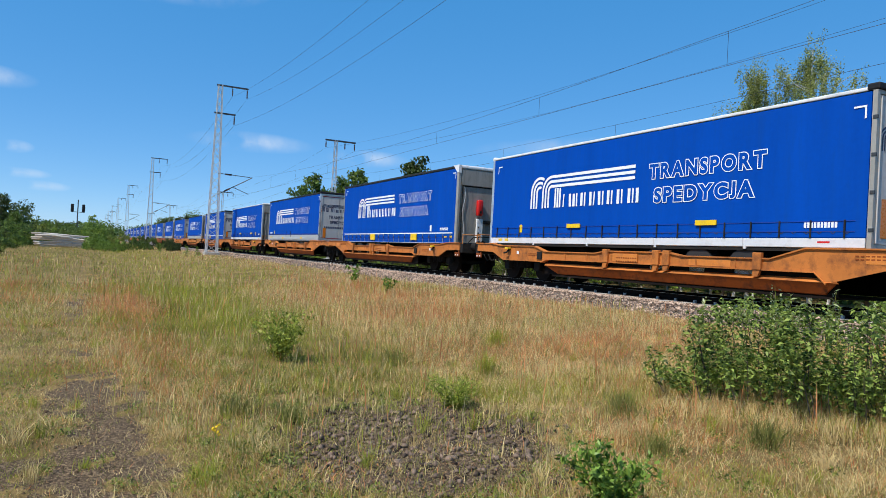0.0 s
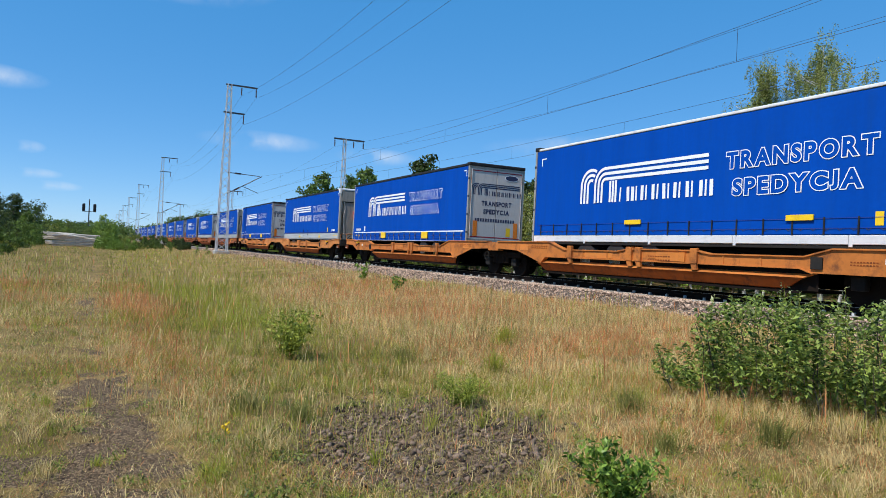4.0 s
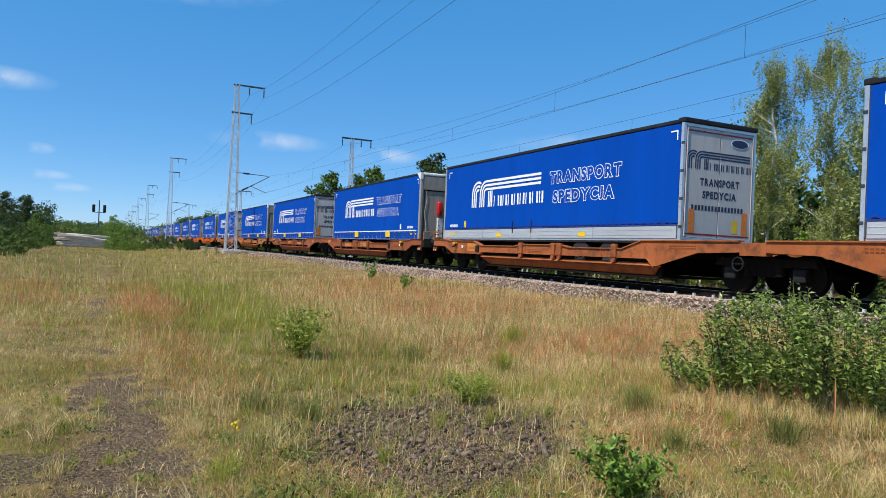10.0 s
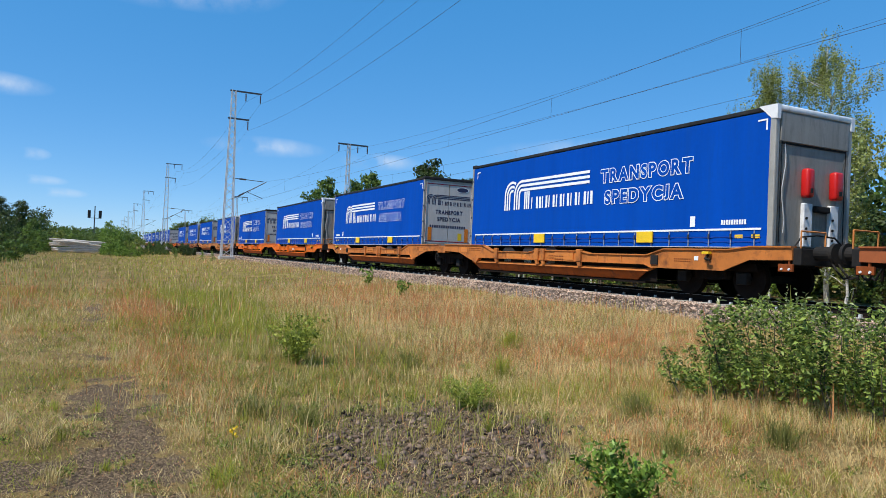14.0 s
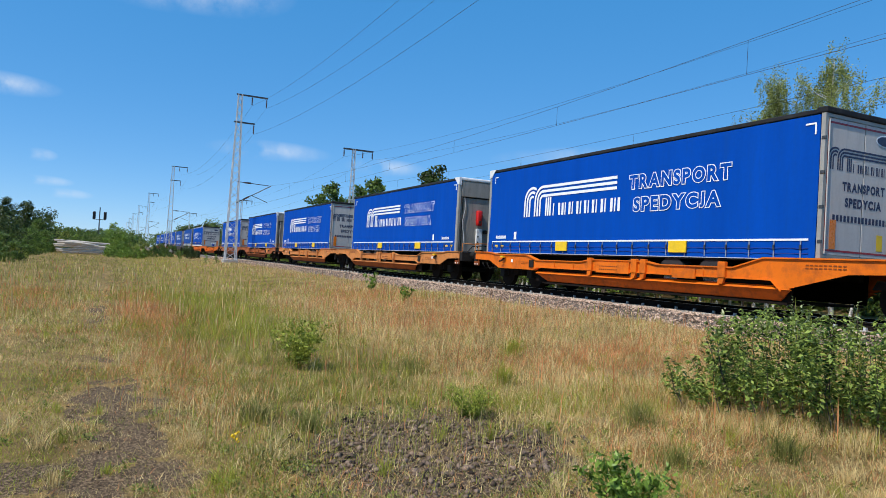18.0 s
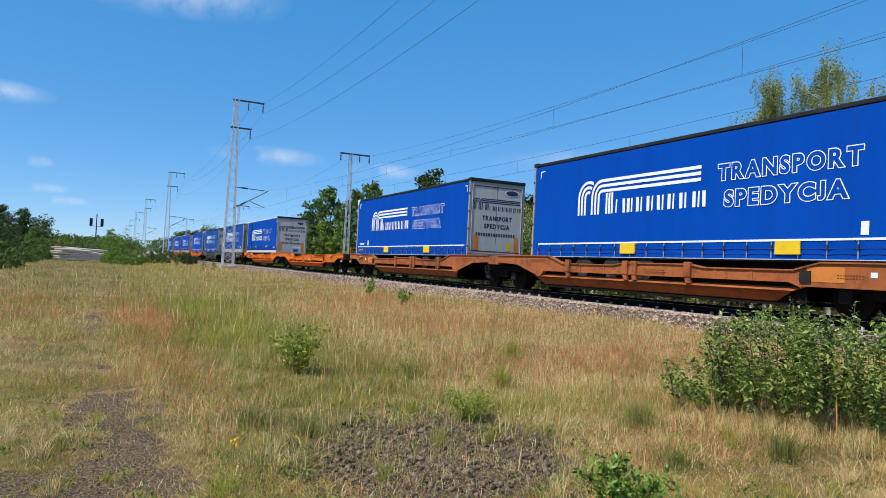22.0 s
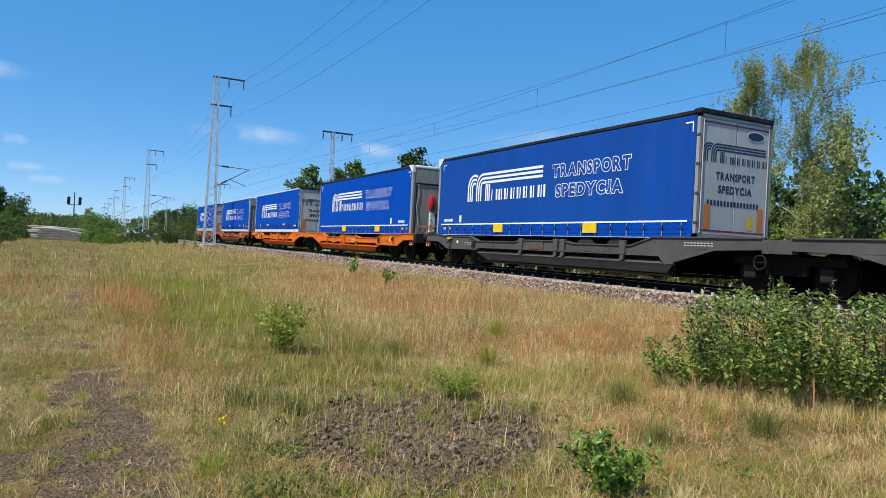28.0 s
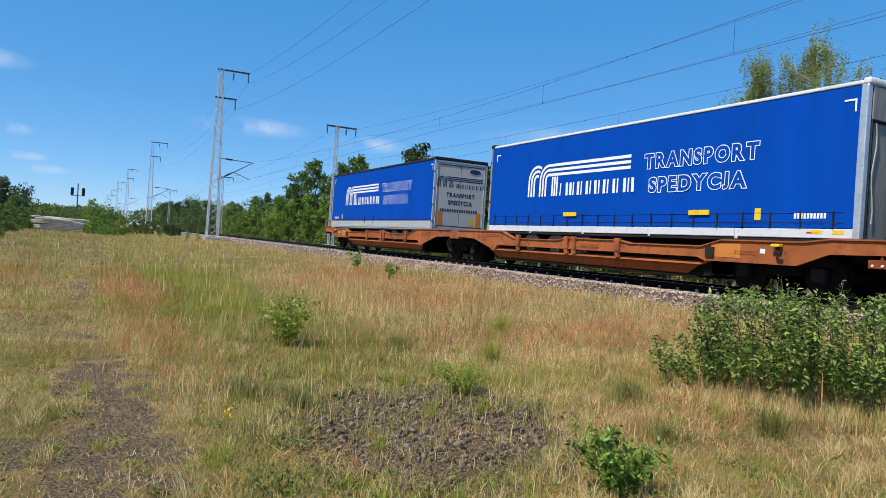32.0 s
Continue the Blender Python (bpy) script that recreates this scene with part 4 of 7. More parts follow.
        tagged(part("rope_loops", bm, M["dark_steel"], tr), kind="stuff")
        bm = bmesh.new()
        flat_rect(bm, 0, 0.26, 0, 0.035, surface((n - 0.004, 1.05, z0 + 0.11), (0, -1, 0), (0, 0, 1)))
        part("maker_bar", bm, M["red"], tr, "small red bar")
        for i in range(19):
            y = 0.5 + (L - 1.0) * i / 18
            bm = bmesh.new()
            rbox(bm, n - 0.025, n - 0.004, y - 0.018, y + 0.018, low - 0.01, low + 0.34, 0.006)
            part("strap", bm, M["black"], tr, "black tension strap")
    # prints on the near side
    side_m = lambda y, z: surface((n - 0.004, y, z), (0, -1, 0), (0, 0, 1))
    zs = 0.25 if style != "frame" else 0.16
    bm = bmesh.new()
    emblem(bm, side_m(11.10, 2.16 + zs), 1.0)
    part("haulier_mark", bm, M["white"], tr, "white emblem of arches, stripes and blocks")
    for flats, y, z in ((T_TRANSPORT, 5.75, 2.76 + zs), (T_SPEDYCJA, 5.54, 2.14 + zs)):
        print_on("lettering", flats[RIM], side_m(y, z), M["white"], tr, "white outline lettering")
        print_on("lettering_fill", flats[FILL], Matrix.Translation((-0.003, 0, 0)) @ side_m(y, z), M[tarp], tr)
    for y, s in ((0.43, 1), (13.22, -1)):
        bm = bmesh.new()
        m = side_m(y, 3.70 + zs)
        flat_rect(bm, 0, 0.25, -0.018, 0.018, m)
        flat_rect(bm, 0.214 if s > 0 else 0, 0.25 if s > 0 else 0.036, -0.23, -0.018, m)
        part("corner_mark", bm, M["white"], tr)
    bm = bmesh.new()
    ny = 1.35 if lead == "F" or style == "frame" else 12.95
    dash_row(bm, side_m(ny, 1.43 + zs), 0.72, 0.11, 10)
    tagged(part("fleet_number", bm, M["white"], tr, "row of small white bars"), kind="stuff")
    bm = bmesh.new()
    yy = 2.3 if lead == "F" else 11.7
    flat_rect(bm, 0, 0.16, 0, 0.26, side_m(yy, 1.40 + zs))
    part("sticker", bm, M["white" if style == "skirt" else "yellow"], tr)
    zy = {"skirt": 1.27, "board": 1.22, "frame": 1.68}[style]
    for y in (9.09, 4.14):
        bm = bmesh.new()
        wide, tall, proud = {"skirt": (0.60, 0.29, 0.045), "board": (0.34, 0.20, 0.012), "frame": (0.62, 0.12, 0.045)}[style]
        rbox(bm, n - proud, n - min(0.013, proud * 0.3), y - wide, y, zy + (0.06 if style == "board" else 0.0), zy + tall, 0.003)
        part("marker_plate", bm, M["yellow"], tr, "yellow marker plate")
    bm = bmesh.new()
    for y in (0.95, 0.5) if lead == "F" else (13.0, 12.6):
        flat_rect(bm, 0, 0.22, 0, 0.08, side_m(y, 1.12 + zs))
    part("small_markers", bm, M["yellow"], tr)
    # front wall
    a, b = span(0.0, 0.10)
    bm = bmesh.new()
    rbox(bm, -W + 0.12, W - 0.12, a, b, z0 + 0.02, z1 - 0.02, 0.01)
    front = part("front_wall", bm, M["grey_wall"], tr, "dull grey front wall")
    fo = fy(0.0)
    out = -1 if lead == "F" else 1
    bm = bmesh.new()
    box(bm, -W + 0.14, W - 0.14, fo + out * 0.012 - 0.006, fo + out * 0.012 + 0.006, 3.42, 3.46)
    for x in (-W + 0.2, W - 0.22):
        box(bm, x, x + 0.03, fo + out * 0.012 - 0.006, fo + out * 0.012 + 0.006, z0 + 0.1, z1 - 0.05)
    part("wall_seam", bm, M["chassis"], front)
    for x in (-1, 1):
        bm = bmesh.new()
        a, b = span(-0.03, 0.13)
        rbox(bm, min(x * W, x * (W - 0.14)), max(x * W, x * (W - 0.14)), a, b, z0, z1, 0.03)
        part("corner_post", bm, M["silver" if white_roof else "post"], tr, "dull metal corner post")
    bm = bmesh.new()
    a, b = span(-0.06, 0.10)
    rbox(bm, -W - 0.006, W + 0.006, a, b, z1 - 0.02, z1 + 0.12, 0.04)
    part("roof_cap", bm, M["white_paint" if white_cap or white_roof else "grey_wall"], tr, "white moulded roof cap" if white_cap else "roof cap", True)
    if white_cap:
        for x in (-1, 1):
            bm = bmesh.new()
            prism(bm, [(fy(-0.065), z1 + 0.115), (fy(0.42), z1 + 0.115), (fy(0.30), z1 + 0.02), (fy(0.10), z1 - 0.17), (fy(-0.065), z1 - 0.2)], x * (W - 0.1), x * (W + 0.014))
            part("cap_corner", bm, M["white_paint"], tr, "white plastic cap corner")
    if style == "frame":
        bm = bmesh.new()
        a, b = span(-0.13, 0.0)
        rbox(bm, -0.30, 0.72, a, b, 1.24, 2.24, 0.02)
        pack = part("equipment_box", bm, M["black"], tr, "black equipment box on the front wall")
        for k in range(5):
            bm = bmesh.new()
            a, b = span(-0.145, -0.128)
            box(bm, -0.20 + 0.02 * k, 0.60, a, b, 1.36 + 0.17 * k, 1.40 + 0.17 * k)
            part("louvre", bm, M["chassis"], pack)
        for x0, x1, za, zb in ((-0.02, 0.32, 2.34, 2.86), ):
            bm = bmesh.new()
            a, b = span(-0.05, 0.0)
            rbox(bm, x0, x1, a, b, za, zb, 0.015)
            plate = part("document_box", bm, M["white_paint"], tr, "white framed document box")
            bm = bmesh.new()
            a, b = span(-0.058, -0.048)
            box(bm, x0 + 0.05, x1 - 0.05, a, b, za + 0.05, zb - 0.05)
            part("lid", bm, M["grey_wall"], plate)
    else:
        for x, wide in ((-0.42, 0.25), (0.52, 0.29)):
            bm = bmesh.new()
            a, b = span(-0.20, 0.0)
            rbox(bm, x, x + wide, a, b, 2.30, 2.94, 0.06)
            pale = style == "board" and x > 0
            ext = part("extinguisher_box", bm, M["faded_red" if pale else "red"], tr, "faded red extinguisher box" if pale else "red plastic extinguisher box", True)
            bm = bmesh.new()
            a, b = span(-0.215, -0.185)
            box(bm, x + wide * 0.35, x + wide * 0.65, a, b, 2.4, 2.5)
            part("latch", bm, M["black"], ext)
        for x in (-0.38, 0.50):
            bm = bmesh.new()
            a, b = span(-0.10, 0.0)
            rbox(bm, x, x + 0.28, a, b, 1.22, 2.18, 0.02)
            plate = part("support_plate", bm, M["white_paint"], tr, "scuffed white support plate")
            bm = bmesh.new()
            a, b = span(-0.125, -0.1)
            for z in (1.4, 1.62, 1.85):
                tube(bm, (x + 0.07, a, z), (x + 0.07, b, z), 0.03, seg=8)
            part("bolt", bm, M["chassis"], plate)
    # cable looped down the wall, folded upper panel
    bm = bmesh.new()
    pts = [(-0.98 + 0.05 * math.sin(i * 1.1), fy(-0.03), 3.42 - 0.24 * i) for i in range(9)]
    pipe(bm, pts, 0.011)
    part("cable", bm, M["galv"], tr, "pale cable hanging on the front wall")
    bm = bmesh.new()
    a, b = span(-0.045, 0.0)
    rbox(bm, -W + 0.15, W - 0.15, a, b, 3.47, z1 - 0.04, 0.012)
    part("upper_panel", bm, M["grey_wall"], front)
    for x in (-1, 1):
        bm = bmesh.new()
        p0, p1, p2, p3 = x * (W - 0.142), x * (W - 0.30), fy(-0.028), fy(0.002)
        bm.faces.new([bm.verts.new(v) for v in ((p0, p2, z0 + 0.03), (p0, p2, z1 - 0.03), (p1, p3, z1 - 0.03), (p1, p3, z0 + 0.03))])
        bmesh.ops.solidify(bm, geom=bm.faces[:], thickness=0.006)
        part("post_flare", bm, M["post"], tr)
    bm = bmesh.new()
    a, b = span(-0.14, 0.0)
    rbox(bm, -0.05, 0.45, a, b, 2.0, 2.14, 0.03)
    part("coupling_box", bm, M["chassis"], tr, "dark air-hose coupling box")
    bm = bmesh.new()
    pts = [(-0.85, 1.15), (-0.6, 1.42), (-0.1, 1.48), (0.5, 1.45), (0.9, 1.2)]
    for p, q in zip(pts, pts[1:]):
        tube(bm, (p[0], fy(-0.22), p[1]), (q[0], fy(-0.22), q[1]), 0.02, seg=6)
    part("hose", bm, M["chassis"], tr)
    # doors
    a, b = span(L - 0.07, L)
    ro = fy(L)
    out = -out
    yo = lambda d: ro + out * d
    for x0, x1 in ((-W + 0.09, -0.012), (0.012, W - 0.09)):
        bm = bmesh.new()
        rbox(bm, x0, x1, a, b, z0 + 0.10, z1 - 0.08, 0.012)
        leaf = part("door", bm, M["door_grey"], tr, "grey rear door leaf")
        for k in (0.03,) if x0 < -0.5 else (0.97,):
            bm = bmesh.new()
            xx = x0 + (x1 - x0) * k
            p0, p1 = sorted((yo(0.0), yo(0.03)))
            tube(bm, (xx, (p0 + p1) / 2, z0 + 0.12), (xx, (p0 + p1) / 2, z1 - 0.1), 0.014, seg=6)
            part("lock_rod", bm, M["door_grey"], leaf)
    bm = bmesh.new()
    p0, p1 = sorted((yo(-0.08), yo(0.012)))
    for x0, x1, za, zb in ((-W, -W + 0.085, z0, z1), (W - 0.085, W, z0, z1), (-W, W, z1 - 0.075, z1 - 0.002), (-W, W, z0 - 0.02, z0 + 0.095)):
        box(bm, x0 + 0.001, x1 - 0.001, p0, p1, za, zb)
    part("door_frame", bm, M["post" if style != "board" else "silver"], tr, "dull steel door frame")
    bm = bmesh.new()
    p0, p1 = sorted((yo(-0.2), yo(0.05)))
    rbox(bm, -W - 0.01, W + 0.01, p0, p1, z1 + 0.0, z1 + 0.135, 0.03)
    part("roof_edge", bm, M["black"], tr, "black rear roof edge")
    for z in (1.5, 2.2, 2.9, 3.6):
        bm = bmesh.new()
        p0, p1 = sorted((yo(-0.06), yo(0.03)))
        rbox(bm, -W - 0.012, -W + 0.03, p0, p1, z, z + 0.07, 0.008)
        part("hinge", bm, M["dark_steel"], tr)
    dm = lambda x, z: surface((x, yo(0.004), z), (-out, 0, 0), (0, 0, 1))
    bm = bmesh.new()
    m = dm(out * W, 0)
    for x0, x1, za, zb in ((0.10, 2.45, z1 - 0.19, z1 - 0.15), (0.10, 2.45, z0 + 0.17, z0 + 0.21), (0.10, 0.14, z0 + 0.21, z1 - 0.19), (2.41, 2.45, z0 + 0.21, z1 - 0.19)):
        flat_rect(bm, x0, x1, za, zb, m)
    part("contour_tape", bm, M["door_grey" if style == "frame" else "red_line"], tr, "contour marking tape")
    for x in (0.26, 2.12):
        bm = bmesh.new()
        flat_rect(bm, x, x + 0.19, z0 + (0.22 if x < 1 else 0.2), z0 + (0.82 if style != "frame" else 0.95), Matrix.Translation((0, out * 0.006, 0)) @ m)
        part("reflector_board", bm, M["amber"], tr, "amber reflector board")
    bm = bmesh.new()
    emblem(bm, dm(out * (W - 0.14), 3.02), 0.46)
    part("door_mark", bm, M["navy"], tr, "dark emblem of arches, stripes and blocks")
    print_on("door_lettering", D_TRANSPORT, dm(out * (W - 0.62), 2.62), M["navy"], tr, "dark door lettering")
    print_on("door_lettering", D_SPEDYCJA, dm(out * (W - 0.72), 2.30), M["navy"], tr, "dark door lettering")
    bm = bmesh.new()
    dash_row(bm, dm(out * (W - 0.34), 1.98), 1.85, 0.13, 16, 0.35)
    part("door_bars", bm, M["navy"], tr, "row of dark bars")
    bm = bmesh.new()
    ell = [(1.95 + 0.33 * math.cos(2 * math.pi * i / 20), 3.78 + 0.13 * math.sin(2 * math.pi * i / 20)) for i in range(20)]
    bm.faces.new([bm.verts.new(m @ Vector((x, z, 0.004))) for x, z in ell])
    part("maker_badge", bm, M["white"], tr, "oval badge")
    bm = bmesh.new()
    bm.faces.new([bm.verts.new(m @ Vector((1.95 + (x - 1.95) * 0.88, 3.78 + (z - 3.78) * 0.8, 0.008))) for x, z in ell])
    part("badge_field", bm, M["navy"], tr)
    if style == "frame":
        for i in range(3):
            bm = bmesh.new()
            cx, cz = 1.45 + 0.23 * i, 1.72
            bm.faces.new([bm.verts.new(m @ Vector((cx + 0.09 * math.cos(2 * math.pi * k / 14), cz + 0.09 * math.sin(2 * math.pi * k / 14), 0.004))) for k in range(14)])
            part("speed_disc", bm, M["white"], tr)
        bm = bmesh.new()
        flat_rect(bm, 1.45, 1.85, 1.32, 1.56, m)
        part("sign_plate", bm, M["blue"], tr, "blue sign plate")
    else:
        bm = bmesh.new()
        flat_rect(bm, 1.78, 1.98, z0 + 0.26, z0 + 0.60, m)
        part("sticker", bm, M["yellow"], tr)
    # running gear
    bm = bmesh.new()
    box(bm, -W + 0.02, W - 0.02, 0.12, L - 0.12, z0 - 0.06, z0 - 0.002)
    part("chassis", bm, M["chassis"], tr)
    for x in (-0.55, 0.4):
        bm = bmesh.new()
        box(bm, x, x + 0.14, 0.25, L - 0.25, z0 - 0.42, z0 - 0.061)
        part("chassis_beam", bm, M["chassis"], tr)
    for i, fyy in enumerate((8.2, 9.51, 10.82)):
        for x in (-1, 1):
            bm = bmesh.new()
            y = fy(fyy)
            tube(bm, (x * 0.85, y, 0.70), (x * 1.22, y, 0.70), 0.47, seg=20)
            wheel = part("wheel", bm, M["tyre"], tr)
            bm = bmesh.new()
            tube(bm, (x * 1.222, y, 0.70), (x * 1.235, y, 0.70), 0.27, 0.24, seg=16)
            part("rim", bm, M["silver"], wheel, "pale steel rim")
    return tr


def build_wagon(color, label, dark_low="brown"):
    """A twin pocket wagon: y = 0 at its middle joint, symmetric; z = 0 is the rail's top."""
    wg = root("pocket_wagon", label, "freight wagon", "wagons of the train")
    paintm = M[color]
    # lower faces: darker copies of the paint, with the overhang's shade in the colour
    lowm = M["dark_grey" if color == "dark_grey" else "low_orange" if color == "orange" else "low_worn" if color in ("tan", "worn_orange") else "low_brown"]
    for s in (-1, 1):
        Y = lambda d: s * (15.9 - d)        # d: from the end of the outer trailer towards the joint
        for x in (-1, 1):
            bm = bmesh.new()
            out = [(-0.62, 1.16), (0.40, 1.16), (1.0, 1.09), (3.0, 1.09), (3.6, 0.93), (6.0, 0.93), (6.45, 1.0), (8.75, 1.0), (9.2, 0.93), (11.6, 0.93), (12.4, 1.16), (15.55, 1.16),
                   (15.55, 0.92), (14.3, 0.88), (12.85, 0.50), (12.6, 0.72), (3.7, 0.72), (3.4, 0.62), (1.15, 0.62), (0.45, 0.88), (-0.62, 0.90)]
            prism(bm, [(Y(d), z) for d, z in out], x * 1.40, x * 1.36)
            beam = part("side_beam", bm, paintm, wg)
            # top and bottom flanges
            bm = bmesh.new()
            top = out[:12]
            for (d0, h0), (d1, h1) in zip(top, top[1:]):
                prism(bm, [(Y(d0), h0), (Y(d1), h1), (Y(d1), h1 + 0.03), (Y(d0), h0 + 0.03)], x * 1.44, x * 1.26)
            part("top_flange", bm, paintm, beam)
            bm = bmesh.new()
            for (d0, h0), (d1, h1) in zip(out[14:17], out[15:18]):
                prism(bm, [(Y(d0), h0 - 0.025), (Y(d1), h1 - 0.025), (Y(d1), h1), (Y(d0), h0)], x * 1.43, x * 1.28)
            part("lower_flange", bm, paintm, beam)
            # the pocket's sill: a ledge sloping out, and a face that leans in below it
            for name, lo, hi, mt, lab in (("pocket_side", (1.27, 0.29, 4.1, 12.75), (1.405, 0.515, 3.65, 13.05), lowm, "grimy lower side of the pocket, darkened as in shade"), ("ledge", (1.415, 0.52, 3.6, 13.1), (1.27, 0.60, 3.5, 12.9), paintm, "dusty sloping ledge of the pocket")):
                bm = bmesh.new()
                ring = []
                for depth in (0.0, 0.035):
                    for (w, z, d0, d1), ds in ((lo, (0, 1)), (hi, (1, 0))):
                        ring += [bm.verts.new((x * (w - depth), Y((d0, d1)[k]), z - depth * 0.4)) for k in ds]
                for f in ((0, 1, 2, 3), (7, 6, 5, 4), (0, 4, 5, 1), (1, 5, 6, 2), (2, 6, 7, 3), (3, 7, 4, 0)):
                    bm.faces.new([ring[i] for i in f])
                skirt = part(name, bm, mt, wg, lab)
            # dark sheet behind the slot under the beam; its near-black stands for shade
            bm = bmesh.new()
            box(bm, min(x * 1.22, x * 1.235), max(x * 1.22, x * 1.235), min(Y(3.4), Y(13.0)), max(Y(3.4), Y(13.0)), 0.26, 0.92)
            part("pocket_lining", bm, M["rust"], wg, "pocket lining coloured near black for the slot's shade")
            for d in (6.35, 8.25, 8.6, 11.2):
                bm = bmesh.new()
                rbox(bm, min(x * 1.375, x * 1.47), max(x * 1.375, x * 1.47), min(Y(d), Y(d + 0.22)), max(Y(d), Y(d + 0.22)), 0.70, 1.07, 0.015)
                prism(bm, [(Y(d + 0.02), 0.705), (Y(d + 0.20), 0.705), (Y(d + 0.14), 0.56), (Y(d + 0.0), 0.56)], x * 1.385, x * 1.45)
                part("bracket", bm, paintm, beam)
            for d in (4.6, 5.6, 9.6, 10.7):
                bm = bmesh.new()
                box(bm, min(x * 1.38, x * 1.415), max(x * 1.38, x * 1.415), min(Y(d), Y(d + 0.05)), max(Y(d), Y(d + 0.05)), 0.72, 0.93)
                part("rib", bm, paintm, beam)
        n = -1.405
        lay = lambda d, z: surface((n, Y(d), z), (0, -1, 0), (0, 0, 1))
        # plates and stencils on the near side
        for d0, wide, z, h, mt, lab in ((2.0, 0.13, 0.84, 0.1, "white", "white label plate"), (2.65, 0.55, 0.8, 0.09, "stencil", "stencilled panel"), (13.4, 0.9, 0.97, 0.10, "stencil", "stencilled panel")):
            bm = bmesh.new()
            o = lay(d0, z)
            if mt == "stencil":
                rows = 2
                for r in range(rows):
                    dash_row(bm, Matrix.Translation((-0.003, 0, 0)) @ surface((n, Y(d0), z + r * h * 0.6), (0, -1, 0), (0, 0, 1)), wide, h * 0.26, 9, 0.3)
                tagged(part("stencil", bm, M["galv" if color == "dark_grey" else "low_brown"], wg, "row of stencil bars"), kind="stuff")
            else:
                flat_rect(bm, 0, wide, 0, h, Matrix.Translation((-0.003, 0, 0)) @ o)
                part("label_plate", bm, M[mt], wg, lab)
        hung = ((6.75, 1.4, 0.66, 0.31), (9.75, 0.75, 0.64, 0.24))
        for d0, wide, z, h in hung if color == "orange" else ((6.75, 0.95, 0.74, 0.22), (9.4, 1.2, 0.74, 0.16), (13.6, 0.5, 0.9, 0.18)) if color != "brown" else ((2.5, 0.8, 0.72, 0.3),):
            bm = bmesh.new()
            box(bm, n - (0.03 if d0 in (6.75, 9.75) else 0.002), n + 0.02, min(Y(d0), Y(d0 + wide)), max(Y(d0), Y(d0 + wide)), z, z + h)
            part("marking_panel", bm, paintm if color in ("orange", "dark_grey") else M["panel"], wg, "painted marking panel")
        bm = bmesh.new()
        for r in (0, 1):
            dash_row(bm, surface((n - 0.033, max(Y(6.75), Y(8.15)) - 0.15, 0.74 + 0.09 * r), (0, -1, 0), (0, 0, 1)), 0.8, 0.03, 9, 0.3)
        tagged(part("stencil", bm, M["low_brown"], wg, "row of stencil bars"), kind="stuff")
        bm = bmesh.new()
        flat_rect(bm, 0, 0.8, 0, 0.11, surface((n - 0.034, Y(7.1) if s < 0 else Y(8.4), 0.735), (0, -1, 0), (0, 0, 1)))
        if color != "orange" or s > 0:
            bm.free()
            plate = None
        else:
            plate = part("owner_plate", bm, M["white_paint"], wg, "pale owner's plate")
        bm = bmesh.new()
        dash_row(bm, surface((n - 0.037, (Y(7.1) if s < 0 else Y(8.4)) - 0.06, 0.765), (0, -1, 0), (0, 0, 1)), 0.68, 0.045, 7, 0.3)
        if plate:
            part("plate_bars", bm, M["navy"], plate)
        # lever with yellow grip
        bm = bmesh.new()
        tube(bm, (n, Y(1.55), 1.0), (n - 0.12, Y(1.55), 0.88), 0.03, seg=6)
        tube(bm, (n - 0.12, Y(1.55), 0.88), (n - 0.12, Y(1.40), 0.86), 0.03, seg=6)
        lever = part("lever", bm, M["chassis"], wg)
        bm = bmesh.new()
        rbox(bm, n - 0.14, n - 0.02, min(Y(1.65), Y(1.45)), max(Y(1.65), Y(1.45)), 0.99, 1.05, 0.01)
        part("grip", bm, M["yellow"], lever, "yellow lever grip")
        bm = bmesh.new()
        box(bm, n - 0.03, n, min(Y(3.2), Y(3.45)), max(Y(3.2), Y(3.45)), 0.70, 0.94)
        part("vent_plate", bm, M["chassis"], wg)
        # headstock, buffers, pocket floor
        bm = bmesh.new()
        e0, e1 = sorted((Y(-0.80), Y(-0.60)))
        rbox(bm, -1.36, 1.36, e0, e1, 0.80, 1.15, 0.02)
        head = part("headstock", bm, M["chassis"], wg)
        bm = bmesh.new()
        tube(bm, (0.0, Y(-0.8), 0.98), (0.0, Y(-1.2), 0.94), 0.07, seg=8)
        tube(bm, (0.0, Y(-1.02), 0.96), (0.05, Y(-1.08), 0.55), 0.03, seg=6)
        part("draw_hook", bm, M["rust"], head)
        for hx in (-0.42, -0.22, 0.3):
            bm = bmesh.new()
            bow = [(hx, Y(-0.8), 0.90), (hx - 0.03, Y(-0.95), 0.72), (hx + 0.03, Y(-1.06), 0.56), (hx + 0.08, Y(-1.2), 0.62)]
            for p, q in zip(bow, bow[1:]):
                tube(bm, p, q, 0.022, seg=6)
            part("brake_hose", bm, M["chassis"], head)
        for x in (-0.875, 0.875):
            bm = bmesh.new()
            tube(bm, (x, Y(-0.8), 1.06), (x, Y(-1.18), 1.06), 0.14, seg=16)
            tube(bm, (x, Y(-1.18), 1.06), (x, Y(-1.25), 1.06), 0.215, 0.205, seg=20)
            part("buffer", bm, M["chassis"], wg, "black round buffer", False)
        bm = bmesh.new()
        e0, e1 = sorted((Y(-0.68), Y(-0.30)))
        rbox(bm, -1.43, -1.37, e0 + 0.02, e1 - 0.02, 0.66, 0.82, 0.01)
        box(bm, -1.38, -1.34, e0 + 0.12, e0 + 0.16, 0.80, 0.92)
